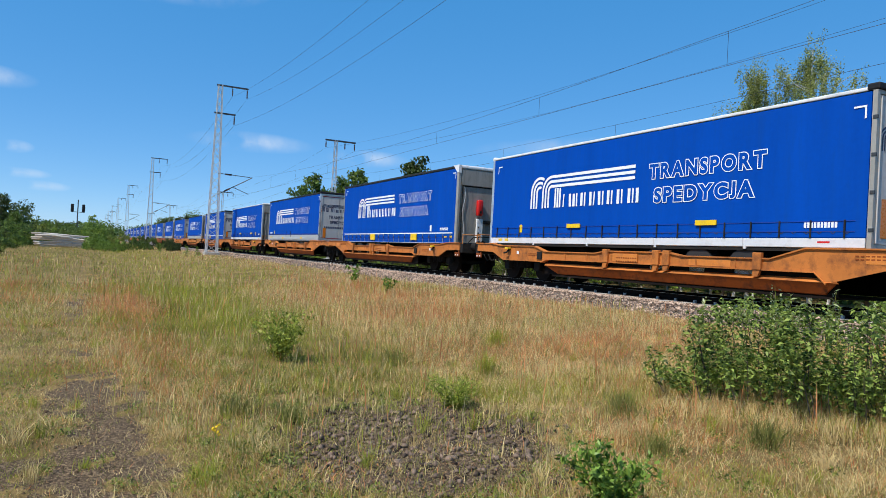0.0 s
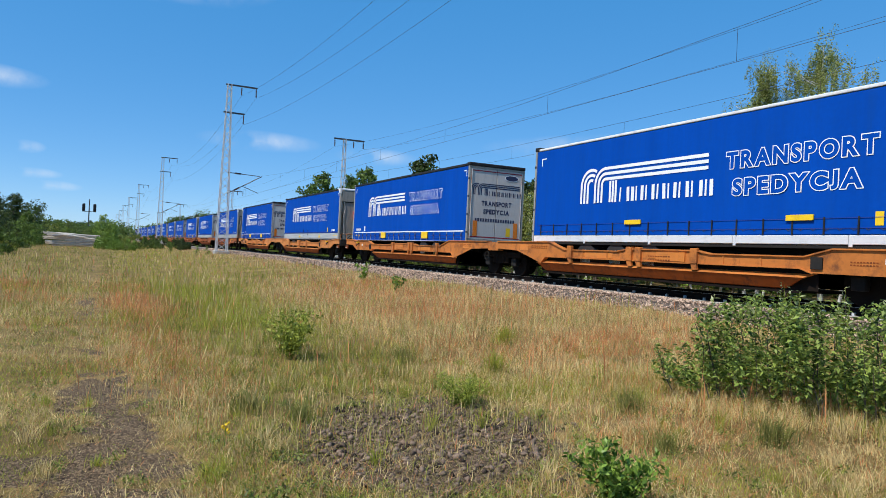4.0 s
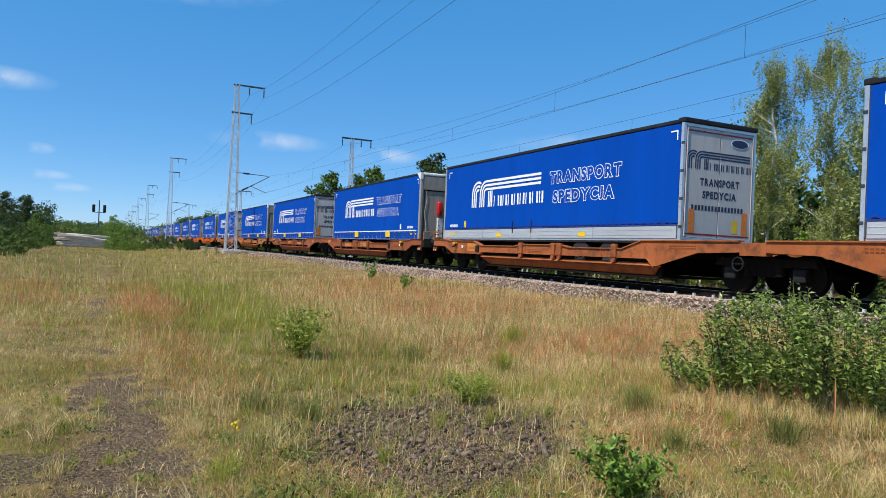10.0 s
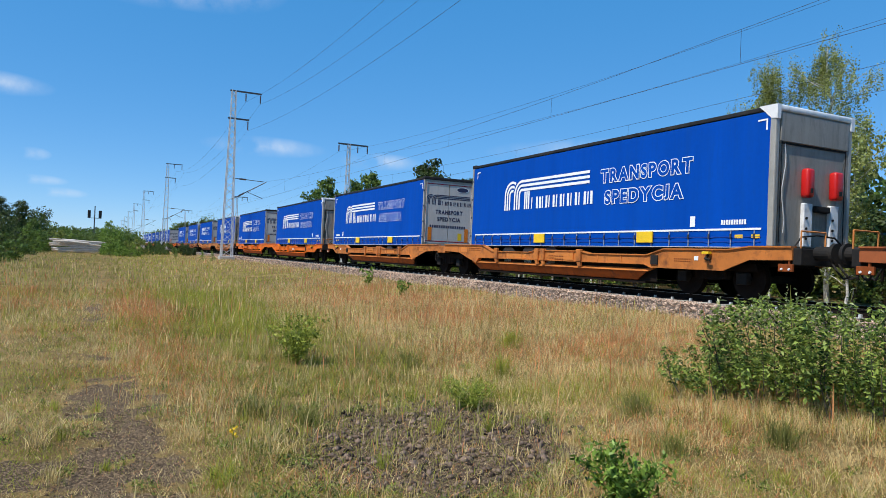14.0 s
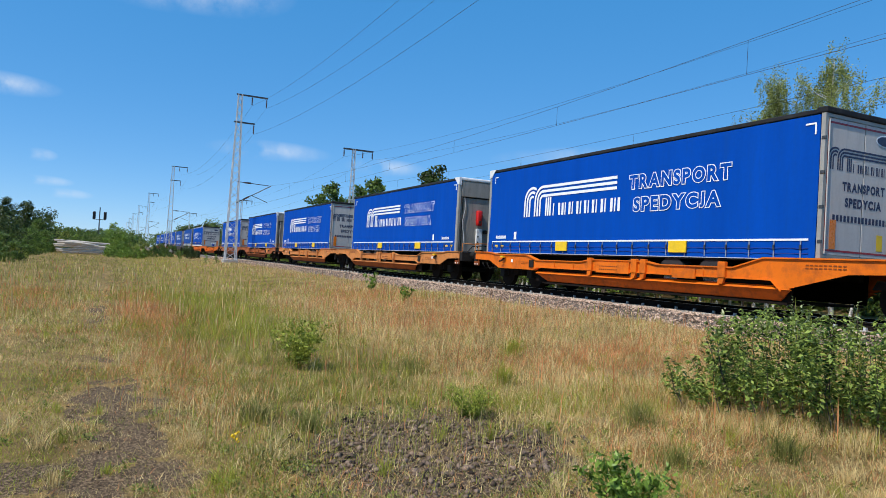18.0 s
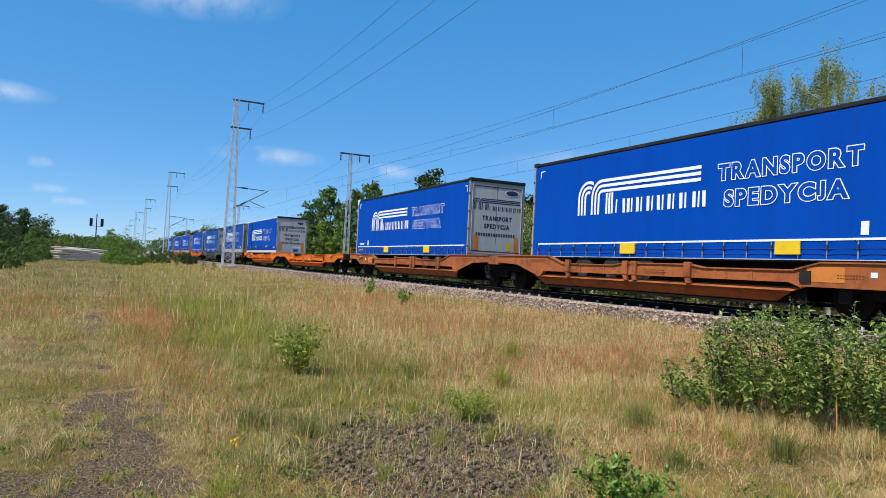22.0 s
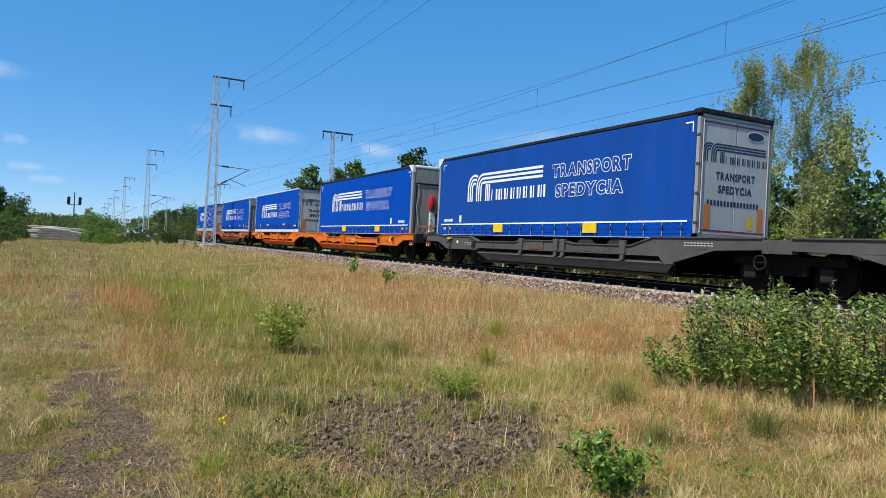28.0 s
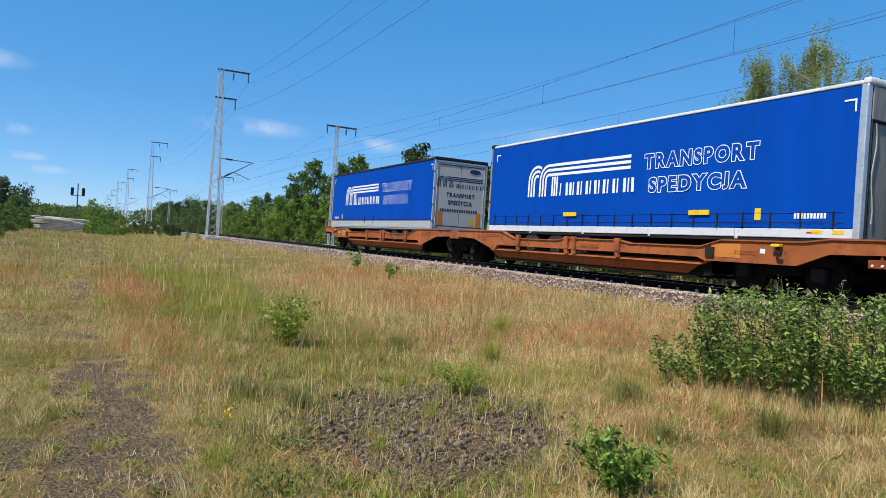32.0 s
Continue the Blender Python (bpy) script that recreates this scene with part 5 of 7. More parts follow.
        step = part("step", bm, M["low_brown"], wg, "rusty end step plate")
        for k in (0.09, 0.27):
            bm = bmesh.new()
            tube(bm, (-1.43, e0 + k, 0.71), (-1.455, e0 + k, 0.71), 0.028, 0.022, seg=8)
            part("bolt", bm, M["white_paint"], step, "white-dabbed bolt")
        bm = bmesh.new()
        for p, q in (((-1.35, -0.78, 1.15), (-1.35, -0.78, 1.5)), ((-1.35, -0.78, 1.5), (-0.6, -0.78, 1.5)), ((-0.6, -0.78, 1.5), (-0.6, -0.78, 1.15))):
            tube(bm, (p[0], Y(p[1]), p[2]), (q[0], Y(q[1]), q[2]), 0.018, seg=6)
        part("handrail", bm, M["tan"], wg, "bent rail in worn yellow-orange paint")
        # floor in the same shade-darkened rust
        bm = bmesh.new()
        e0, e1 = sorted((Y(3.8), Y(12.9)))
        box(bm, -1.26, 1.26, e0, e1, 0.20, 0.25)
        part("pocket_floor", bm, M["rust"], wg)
        bm = bmesh.new()
        e0, e1 = sorted((Y(-0.62), Y(3.6)))
        box(bm, -1.30, 1.30, e0, e1, 0.92, 0.96)
        part("end_deck", bm, M["chassis"], wg)
        if s < 0:
            bm = bmesh.new()
            box(bm, -1.30, 1.30, -3.3, 3.3, 0.94, 0.98)
            part("joint_deck", bm, M["chassis"], wg)
            bm = bmesh.new()
            for k in range(18):
                a0, a1 = 2 * math.pi * k / 18, 2 * math.pi * (k + 1) / 18
                tube(bm, (-1.42, 0.37 + 0.15 * math.cos(a0), 0.66 + 0.15 * math.sin(a0)), (-1.42, 0.37 + 0.15 * math.cos(a1), 0.66 + 0.15 * math.sin(a1)), 0.018, seg=5, caps=False)
            tube(bm, (-1.42, 0.22, 0.66), (-1.42, 0.52, 0.66), 0.010, seg=5)
            tube(bm, (-1.42, 0.37, 0.66), (-1.20, 0.37, 0.66), 0.02, seg=6)
            part("handwheel", bm, M["chassis"], wg, "dark hand-brake wheel")
            box(bm2 := bmesh.new(), -1.4, -1.2, -0.35, 0.35, 0.85, 1.14)
            part("joint_block", bm2, paintm, wg)
    # bogies
    for yc in (-14.1, 0.0, 14.1):
        # frame and wheels near black: underframe shade is put into their rust colour
        bg = part("bogie", _bogie_frame(yc), M["rust"], wg, "rusty bogie frame, colour darkened for shade")
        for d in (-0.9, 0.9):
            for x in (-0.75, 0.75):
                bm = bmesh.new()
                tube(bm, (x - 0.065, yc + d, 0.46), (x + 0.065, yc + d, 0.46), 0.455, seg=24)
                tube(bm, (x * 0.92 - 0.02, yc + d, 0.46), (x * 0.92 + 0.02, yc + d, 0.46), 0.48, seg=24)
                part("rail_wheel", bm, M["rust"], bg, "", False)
            bm = bmesh.new()
            tube(bm, (-1.0, yc + d, 0.46), (1.0, yc + d, 0.46), 0.09, seg=10)
            for x in (-1.08, 0.92):
                rbox(bm, x, x + 0.16, yc + d - 0.15, yc + d + 0.15, 0.32, 0.60, 0.03)
            part("axle_box", bm, M["chassis"], bg)
    return wg


def _bogie_frame(yc):
    bm = bmesh.new()
    for x in (-1.06, 0.94):
        prism(bm, [(yc - 1.35, 0.62), (yc - 0.5, 0.62), (yc - 0.3, 0.40), (yc + 0.3, 0.40), (yc + 0.5, 0.62), (yc + 1.35, 0.62), (yc + 1.25, 0.80), (yc - 1.25, 0.80)], x, x + 0.12)
        for d in (-0.42, -0.2, 0.2, 0.42):
            tube(bm, (x + 0.06, yc + d, 0.42), (x + 0.06, yc + d, 0.68), 0.09, seg=10)
    box(bm, -1.0, 1.0, yc - 0.25, yc + 0.25, 0.55, 0.85)
    return bm


# (wagon, leading or trailing pocket): style, white roof rail, white front cap
TRAILERS = {
    (-1, "R"): ("frame", True, False), (0, "F"): ("skirt", False, True), (0, "R"): ("board", False, False),
    (1, "F"): ("frame", True, False), (1, "R"): ("skirt", False, False), (2, "F"): ("board", False, True),
    (2, "R"): ("skirt", False, True), (3, "F"): ("board", False, True), (3, "R"): ("board", False, False),
    (4, "F"): ("skirt", False, True), (4, "R"): ("skirt", False, False), (5, "F"): ("skirt", False, True),
    (5, "R"): ("skirt", False, False), (6, "F"): ("skirt", False, True), (6, "R"): ("skirt", False, True),
    (7, "F"): ("skirt", False, True), (7, "R"): ("skirt", False, False), (8, "F"): ("skirt", False, True),
    (8, "R"): ("skirt", False, True), (9, "R"): ("frame", True, False), (10, "F"): ("board", False, False),
    (10, "R"): ("skirt", False, True), (11, "F"): ("skirt", False, True), (11, "R"): ("frame", True, False),
    (12, "F"): ("frame", True, False), (12, "R"): ("board", False, False),
}
WAGONS = {-1: "worn_orange", 0: "worn_orange", 1: "worn_orange", 2: "tan", 3: "brown", 4: "rusty", 5: "worn_orange", 6: "orange",
          7: "tan", 8: "brown", 9: "orange", 10: "dark_grey", 11: "orange", 12: "brown"}
STYLE_WORDS = {"skirt": "ratchet-strapped blue skirt", "board": "grey drop boards", "frame": "pale side frame and black straps"}
WAGON_WORDS = {"worn_orange": "worn orange twin pocket wagon on rusty bogies", "tan": "faded tan-orange twin pocket wagon on rusty bogies", "rusty": "rusty orange-brown twin pocket wagon with fresh panels", "brown": "rust-brown twin pocket wagon on dark bogies",
               "orange": "bright orange twin pocket wagon on dark bogies", "dark_grey": "dark grey twin pocket wagon with white stencils"}


def lead_y(k, end):
    """The place of a trailer's leading end at 0 s."""
    return 24.061 + 34.456 * k + (18.21 if end == "R" else 0.0)


def travelled(t):
    return 13.1886 * t + 0.0072 * t * t


RUN = []
_made = {}
for (k, end), (style, white_roof, white_cap) in TRAILERS.items():
    tarp = "faded_blue" if k == 10 else "blue"
    key = (end, style, white_roof, white_cap, tarp)
    at = pose(XC, lead_y(k, end), ZR)
    if key in _made:
        ob = copy_thing(_made[key], at)
    else:
        words = ("blue" if tarp == "blue" else "faded blue") + " curtain-sided semi-trailer, " + STYLE_WORDS[style] + (", front wall leading" if end == "F" else ", grey doors leading")
        ob = _made[key] = build_trailer(end, style, white_roof, white_cap, words, tarp)
        ob.matrix_basis = at
    RUN.append((ob, lead_y(k, end)))
_made = {}
for k, color in WAGONS.items():
    y = lead_y(k, "F") + 15.9
    if color in _made:
        ob = copy_thing(_made[color], pose(XC, y, ZR))
    else:
        ob = _made[color] = build_wagon(color, WAGON_WORDS[color])
        ob.matrix_basis = pose(XC, y, ZR)
    RUN.append((ob, y))


# ---- plants ----
rng = np.random.default_rng(11)


def patches(x, y, scale, seed):
    """Cheap smooth noise between 0 and 1 for arrays."""
    r = np.random.default_rng(seed)
    v = np.zeros_like(x)
    for i in range(7):
        k = scale * r.uniform(0.5, 1.8)
        a = r.uniform(0, 2 * np.pi)
        v += np.sin((x * np.cos(a) + y * np.sin(a)) * k + r.uniform(0, 6.28))
    return np.clip(0.5 + v / 7.5, 0, 1)


def blades(name, x, y, h, w, lean, mat, label, category, head=0.0):
    """Blades of grass in one mesh: a bent strip each that ends in a point, or in a seed head."""
    n = len(x)
    z = ground_np(x, y) - 0.02
    a = rng.uniform(0, 2 * np.pi, n)
    wx, wy = np.cos(a) * w / 2, np.sin(a) * w / 2
    b = rng.uniform(0, 2 * np.pi, n)
    lx, ly = np.cos(b) * h * lean, np.sin(b) * h * lean
    up = 1.0 / np.sqrt(1.0 + 0.6 * lean ** 2)
    rows = [(0.0, 0.0, -0.7), (0.0, 0.0, 0.7), (0.35, 0.6, 1.0 + head), (0.35, 0.6, -1.0 - head), (1.0, 1.0, 0.0)]
    co = np.empty((n, 5, 3), dtype=np.float32)
    for i, (t, v, s) in enumerate(rows):
        co[:, i, 0] = x + lx * t + s * wx
        co[:, i, 1] = y + ly * t + s * wy
        co[:, i, 2] = z + h * v * up
    me = bpy.data.meshes.new(name)
    me.vertices.add(n * 5)
    me.vertices.foreach_set("co", co.ravel())
    k = np.arange(n, dtype=np.int32)[:, None]
    me.loops.add(n * 7)
    me.loops.foreach_set("vertex_index", (k * 5 + np.array([0, 1, 2, 3, 3, 2, 4], dtype=np.int32)).ravel())
    me.polygons.add(n * 2)
    me.polygons.foreach_set("loop_start", (k * 7 + np.array([0, 4], dtype=np.int32)).ravel())
    me.polygons.foreach_set("loop_total", np.tile(np.array([4, 3], dtype=np.int32), n))
    me.update(calc_edges=True)
    me.materials.append(mat)
    return tagged(new(name, me), label, category, kind="stuff")


def scatter(n, r0, r1, a0=-16.0, a1=66.0, power=0.0):
    """Places in a fan before the camera, denser near it."""
    u = rng.uniform(0, 1, n)
    r = r0 * (r1 / r0) ** u
    a = np.radians(rng.uniform(a0, a1, n))
    x, y = r * np.sin(a), r * np.cos(a)
    keep = x < XC - 3.0
    return x[keep], y[keep], r[keep]


STRAW = leafy("straw_grass", (0.38, 0.245, 0.085), (1.0, 0.79, 0.385), 0.7, patch=1.6, trans=0.36, spec=0.1, spread=0.55)
RUSSET = leafy("russet_seed_grass", (0.42, 0.15, 0.055), (0.86, 0.40, 0.17), 0.7, patch=1.6, trans=0.3, spec=0.1, spread=0.55)
GREEN = leafy("green_grass", (0.13, 0.15, 0.016), (0.52, 0.52, 0.075), 0.6, patch=1.4, trans=0.35, spec=0.15, spread=0.55)
SAGE = leafy("sage_green_grass", (0.09, 0.098, 0.022), (0.34, 0.33, 0.09), 0.6, patch=1.4, trans=0.3, spec=0.15, spread=0.6)


def spikes(name, x, y, h, w, lean, mat, label, category):
    """Thin blades in one mesh, a single bent-over triangle each."""
    n = len(x)
    z = ground_np(x, y) - 0.02
    a, b = rng.uniform(0, 2 * np.pi, n), rng.uniform(0, 2 * np.pi, n)
    up = 1.0 / np.sqrt(1.0 + lean ** 2)
    co = np.empty((n, 3, 3), dtype=np.float32)
    for i, (t, k) in enumerate(((0, -0.5), (0, 0.5), (1, 0))):
        co[:, i, 0] = x + k * w * np.cos(a) + t * h * lean * up * np.cos(b)
        co[:, i, 1] = y + k * w * np.sin(a) + t * h * lean * up * np.sin(b)
        co[:, i, 2] = z + t * h * up
    return tagged(new(name, quads_mesh(name, co, mat, 3)), label, category, kind="stuff")


def seed_heads(name, x, y, z, size, mat, label):
    """Loose panicles: small slips of seed in the air on the tips of the grass."""
    n = len(x)
    c = np.stack([x, y, z], -1)[:, None]
    d = rng.normal(0, 1, (n, 3, 3)) * np.array([0.6, 0.6, 1.0]) * size[:, None, None]
    return tagged(new(name, quads_mesh(name, c + d, mat, 3)), label, "grass", kind="stuff")


def field_growth(x, y, r):
    """What grows where: chances of green, sage and russet, and the height."""
    blob = lambda cx, cy, rx, ry: np.exp(-(((x - cx) / rx) ** 2 + ((y - cy) / ry) ** 2))
    short = np.clip((-0.05 - x) / 0.5, 0, 1) * np.clip((20 - y) / 7, 0, 1)        # trodden turf beside the path
    green = 0.06 + 0.62 * patches(x, y, 1.1, 3) ** 1.8 + 1.0 * blob(2.5, 17.5, 1.15, 6.5) + 0.7 * blob(2.9, 27.0, 1.6, 8.0) + 0.35 * blob(5.0, 33.0, 3.0, 9.0) + 0.6 * blob(-3.5, 56, 6.0, 20) + 0.70 * np.clip((y - 24) / 12, 0, 1) * np.clip((9 - x) / 5, 0, 1) + 0.42 * blob(2.7, 8.0, 1.6, 3.6)
    green += 0.55 * np.clip((y - 24) / 10, 0, 1) * np.clip((x - 0.6) / 1.2, 0, 1) * np.clip((9 - x) / 4, 0, 1) - 0.30 * np.clip((x - 3.8) / 1.5, 0, 1) * np.clip((30 - y) / 10, 0, 1) + 0.10 * short - 0.5 * blob(1.05, 17.0, 0.55, 5.0) + 0.22 * blob(3.3, 4.4, 0.9, 0.8)
    sage = 0.10 + 0.16 * np.clip((1.0 - x) / 1.0, 0, 1) + 0.80 * np.clip((y - 22) / 12, 0, 1) * np.clip((2.0 - x) / 2, 0, 1) + 0.75 * blob(2.6, 9.6, 1.4, 2.6) + 0.6 * blob(1.6, 6.4, 0.5, 1.0) + 0.35 * blob(5.5, 10.0, 1.6, 2.0) + 0.45 * np.clip(patches(x, y, 1.6, 12) * 2.6 - 1.5, 0, 1) * (x < 3.8)
    red = 0.07 + 0.5 * patches(x, y, 1.2, 8) ** 1.8 + 1.1 * blob(1.0, 17.0, 0.72, 6.0) + 0.9 * blob(0.9, 28.0, 0.8, 7.0) + 0.9 * blob(-2.0, 25, 1.0, 6.0) + 0.35 * blob(8.0, 22.0, 2.5, 12.0) + 0.30 * blob(3.0, 9.0, 0.6, 1.0) + 0.4 * blob(1.6, 4.9, 0.5, 0.5)
    tall = 0.10 + 0.17 * np.clip((r - 5.5) / 9, 0, 1) - 0.08 * np.clip((x - 7) / 3, 0, 1)
    tall = tall * (1 - 0.3 * np.clip((r - 16) / 14, 0, 1)) * (1 - 0.6 * short)
    return np.clip(green, 0.05, 0.92), np.clip(sage, 0.02, 0.85), np.clip(red, 0.04, 0.85), tall, short


def build_grass():
    # blades: bent strips close by, single spikes farther off
    for zone, count, r0, r1, fine in (("near", 110000, 2.6, 9.0, True), ("mid", 250000, 7.5, 26.0, False), ("far", 150000, 22.0, 150.0, False)):
        x, y, r = scatter(count, r0, r1)
        path, grav = path_mask(x, y), gravel_mask(x, y)
        clump = 0.55 * patches(x, y, 5.5, 31) + 0.45 * patches(x, y, 13.0, 32)
        open_gravel = np.clip(grav * (1.15 - 1.1 * np.clip(patches(x, y, 5.5, 77) * 3.4 - 1.9, 0, 1)), 0, 1)
        keep = rng.uniform(0, 1, len(x)) > np.maximum(np.maximum(path * 0.95, 0.86 * open_gravel), 0.9 * np.clip(1.45 - 2.7 * clump, 0, 1))
        x, y, r, path, grav, clump = x[keep], y[keep], r[keep], path[keep], grav[keep], clump[keep]
        green, sage, red, tall, short = field_growth(x, y, r)
        u = rng.uniform(0, 1, len(x))
        is_green = u < green * (1 - 0.8 * sage)
        is_sage = ~is_green & (u < green)
        is_sage |= ~is_green & (rng.uniform(0, 1, len(x)) < 0.7 * sage)
        is_red = ~is_green & ~is_sage & (rng.uniform(0, 1, len(x)) < red)
        tall = tall * (1 - 0.7 * np.clip(path * 2.0, 0, 1)) * (0.35 + 1.3 * clump)
        wide = (0.0016 if fine else 0.0012) + (0.00036 if zone != "mid" else 0.00030) * r
        for name, sel, mat, label, k, lean in (
                ("dry_grass", ~is_green & ~is_red & ~is_sage, STRAW, "pale dry meadow grass going to seed", 1.0, 0.40),
                ("russet_grass", is_red, RUSSET, "russet dry meadow grass", 1.0, 0.34),
                ("green_grass", is_green, GREEN, "fresh green meadow grass in patches", 0.95, 0.34),
                ("sage_grass", is_sage, SAGE, "grey-green meadow grass in patches", 0.8, 0.45)):
            n = int(sel.sum())
            h = tall[sel] * k * rng.uniform(0.4, 1.4, n)
            bend = lean * (0.3 + 2.1 * np.abs(rng.normal(0, 1, n)))
            if fine:
                blades(name, x[sel], y[sel], h, wide[sel] * rng.uniform(0.6, 1.5, n), bend * 1.25, mat, label + " close by the path", "grass")
            else:
                spikes(name, x[sel], y[sel], h, 1.5 * wide[sel] * rng.uniform(0.6, 1.5, n), bend, mat, label + (" across the field" if zone == "mid" else " far up the field"), "grass")
    # seed heads over the meadow
    x, y, r = scatter(300000, 4.2, 110.0)
    green, sage, red, tall, short = field_growth(x, y, r)
    keep = (rng.uniform(0, 1, len(x)) > np.maximum(0.97 * path_mask(x, y), 0.92 * gravel_mask(x, y))) & (rng.uniform(0, 1, len(x)) < 0.35 + 0.9 * patches(x, y, 3.1, 57)) & (rng.uniform(0, 1, len(x)) > 0.8 * short)
    x, y, r, green, sage, red, tall = (v[keep] for v in (x, y, r, green, sage, red, tall))
    u = rng.uniform(0, 1, len(x))
    is_red = u < 0.75 * red * (1 - 0.6 * green)
    is_green = ~is_red & (rng.uniform(0, 1, len(x)) < 0.95 * (green + 0.5 * sage))
    z = ground_np(x, y) + tall * rng.uniform(0.35, 1.35, len(x))
    olive = rng.uniform(0, 1, len(x)) < 1.2 * sage
    size = (0.0022 + 0.00042 * r) * rng.uniform(0.6, 1.3, len(x))
    for name, sel, mat, label in (("straw_seed_heads", ~is_red & ~is_green, STRAW, "loose straw-coloured seed heads over the meadow"), ("russet_seed_heads", is_red, RUSSET, "loose russet seed heads over the meadow"), ("green_seed_heads", is_green & ~olive, GREEN, "loose green seed heads over the meadow"), ("olive_seed_heads", is_green & olive, SAGE, "loose olive seed heads over the meadow")):
        seed_heads(name, x[sel], y[sel], z[sel], size[sel], mat, label)
    # thin upright seed stalks
    x, y, r = scatter(20000, 3.6, 60.0)
    thin = patches(x, y, 1.7, 17)
    keep = (rng.uniform(0, 1, len(x)) > 0.95 * np.maximum(path_mask(x, y), 0.6 * gravel_mask(x, y))) & (rng.uniform(0, 1, len(x)) < thin * 2.2 - 0.8 + 0.5 * np.exp(-((x - 3.0) / 1.3) ** 2 - ((y - 7.2) / 1.6) ** 2)) & ((x > -0.1) | (y > 14))
    x, y, r = x[keep], y[keep], r[keep]
    pick = rng.uniform(0, 1, len(x))
    for name, sel, mat, label, head in (("dry_stalks", pick < 0.5, STRAW, "thin pale upright seed stalks", 0.5), ("russet_stalks", (pick >= 0.5) & (pick < 0.62), RUSSET, "thin russet upright seed stalks", 0.9), ("green_stalks", pick >= 0.62, GREEN, "thin green upright stalks", 0.2)):
        n = int(sel.sum())
        h = (0.14 + 0.22 * np.clip((r[sel] - 5) / 10, 0, 1) - 0.08 * np.clip((x[sel] - 7) / 3, 0, 1)) * rng.uniform(0.8, 1.5, n)
        blades(name, x[sel], y[sel], h, (0.0015 + 0.0004 * r[sel]) * rng.uniform(0.8, 1.3, n), rng.uniform(0.02, 0.3, n), mat, label, "grass", head=head)
    # short turf and litter close to the ground
    x, y, r = scatter(330000, 2.4, 24.0)
    keep = rng.uniform(0, 1, len(x)) > np.maximum(np.maximum(0.86 * path_mask(x, y), np.where(x < 0.2, 0.75 * np.clip(1.25 - 2.2 * patches(x, y, 6.0, 61), 0, 1), 0.0)), 0.62 * gravel_mask(x, y) * np.clip(1.5 - patches(x, y, 7.0, 91), 0, 1))
    x, y, r = x[keep], y[keep], r[keep]
    n = len(x)
    green, sage, red, tall, short = field_growth(x, y, r)
    pick = rng.uniform(0, 1, n) + 1.3 * (patches(x, y, 3.2, 23) - 0.5) + 0.5 * (patches(x, y, 9.0, 24) - 0.5) + 0.25 * (green - 0.35) + 0.50 * short
    for name, sel, mat, label, lean in (("dry_turf", pick < 0.5, STRAW, "short dry turf and straw litter", 3.0), ("brown_turf", (pick >= 0.5) & (pick < 0.60), RUSSET, "short withered turf", 2.4), ("sage_turf", (pick >= 0.60) & (pick < 0.92), SAGE, "short grey-green turf", 1.6), ("green_turf", pick >= 0.92, GREEN, "short green turf between dry stalks", 1.4)):
        k = int(sel.sum())
        spikes(name, x[sel], y[sel], rng.uniform(0.02, 0.10, k), (0.0036 + 0.00055 * r[sel]) * rng.uniform(0.6, 1.4, k), rng.uniform(0.3, lean, k), mat, label, "turf")
    # straw litter lying on the bare soil
    x, y, r = scatter(26000, 2.6, 12.0, -16.0, 45.0)
    keep = rng.uniform(0, 1, len(x)) < np.maximum(path_mask(x, y), gravel_mask(x, y)) * np.clip(2.0 * patches(x, y, 7.0, 83) - 0.35, 0.05, 1)
    x, y, r = x[keep], y[keep], r[keep]
    k = len(x)
    spikes("straw_litter", x, y, rng.uniform(0.03, 0.12, k), 0.004 * rng.uniform(0.6, 1.4, k), rng.uniform(2.0, 9.0, k), STRAW, "dry straws lying on the bare soil", "litter")
    # tussocks
    cx, cy, r = scatter(420, 3.2, 16.0)
    keep = (rng.uniform(0, 1, len(cx)) > np.maximum(path_mask(cx, cy) * 1.2, 0.8 * gravel_mask(cx, cy))) & ((cx > -0.3) | (rng.uniform(0, 1, len(cx)) < 0.35))
    cx, cy = cx[keep], cy[keep]
    k = 60
    a, d = rng.uniform(0, 6.28, (len(cx), k)), np.abs(rng.normal(0, 0.05, (len(cx), k)))
    x, y = (cx[:, None] + np.cos(a) * d).ravel(), (cy[:, None] + np.sin(a) * d).ravel()
    h = (rng.uniform(0.10, 0.27, (len(cx), 1)) * rng.uniform(0.5, 1.2, (len(cx), k))).ravel()
    green = np.repeat(rng.uniform(0, 1, len(cx)) < np.where(cx > 3.4, 0.4, 0.55), k)
    for name, sel, mat, label in (("green_tussocks", green, GREEN, "green grass tussocks"), ("dry_tussocks", ~green, STRAW, "dry straw-coloured grass tussocks")):
        blades(name, x[sel], y[sel], h[sel], 0.0034 * rng.uniform(0.7, 1.4, sel.sum()), rng.uniform(0.1, 0.9, sel.sum()), mat, label + " across the field", "grass")
    # dense green tufts on the dry side of the field
    for tx, ty, wide, high in ((4.86, 5.42, 0.20, 0.30), (5.14, 3.95, 0.17, 0.30), (4.22, 4.25, 0.17, 0.20), (4.66, 7.7, 0.14, 0.36), (5.95, 9.6, 0.2, 0.34), (1.35, 6.7, 0.22, 0.24), (1.75, 6.3, 0.2, 0.22), (3.9, 9.0, 0.3, 0.3)):
        k = 380
        a, d = rng.uniform(0, 6.28, k), wide * np.abs(rng.normal(0, 0.6, k))
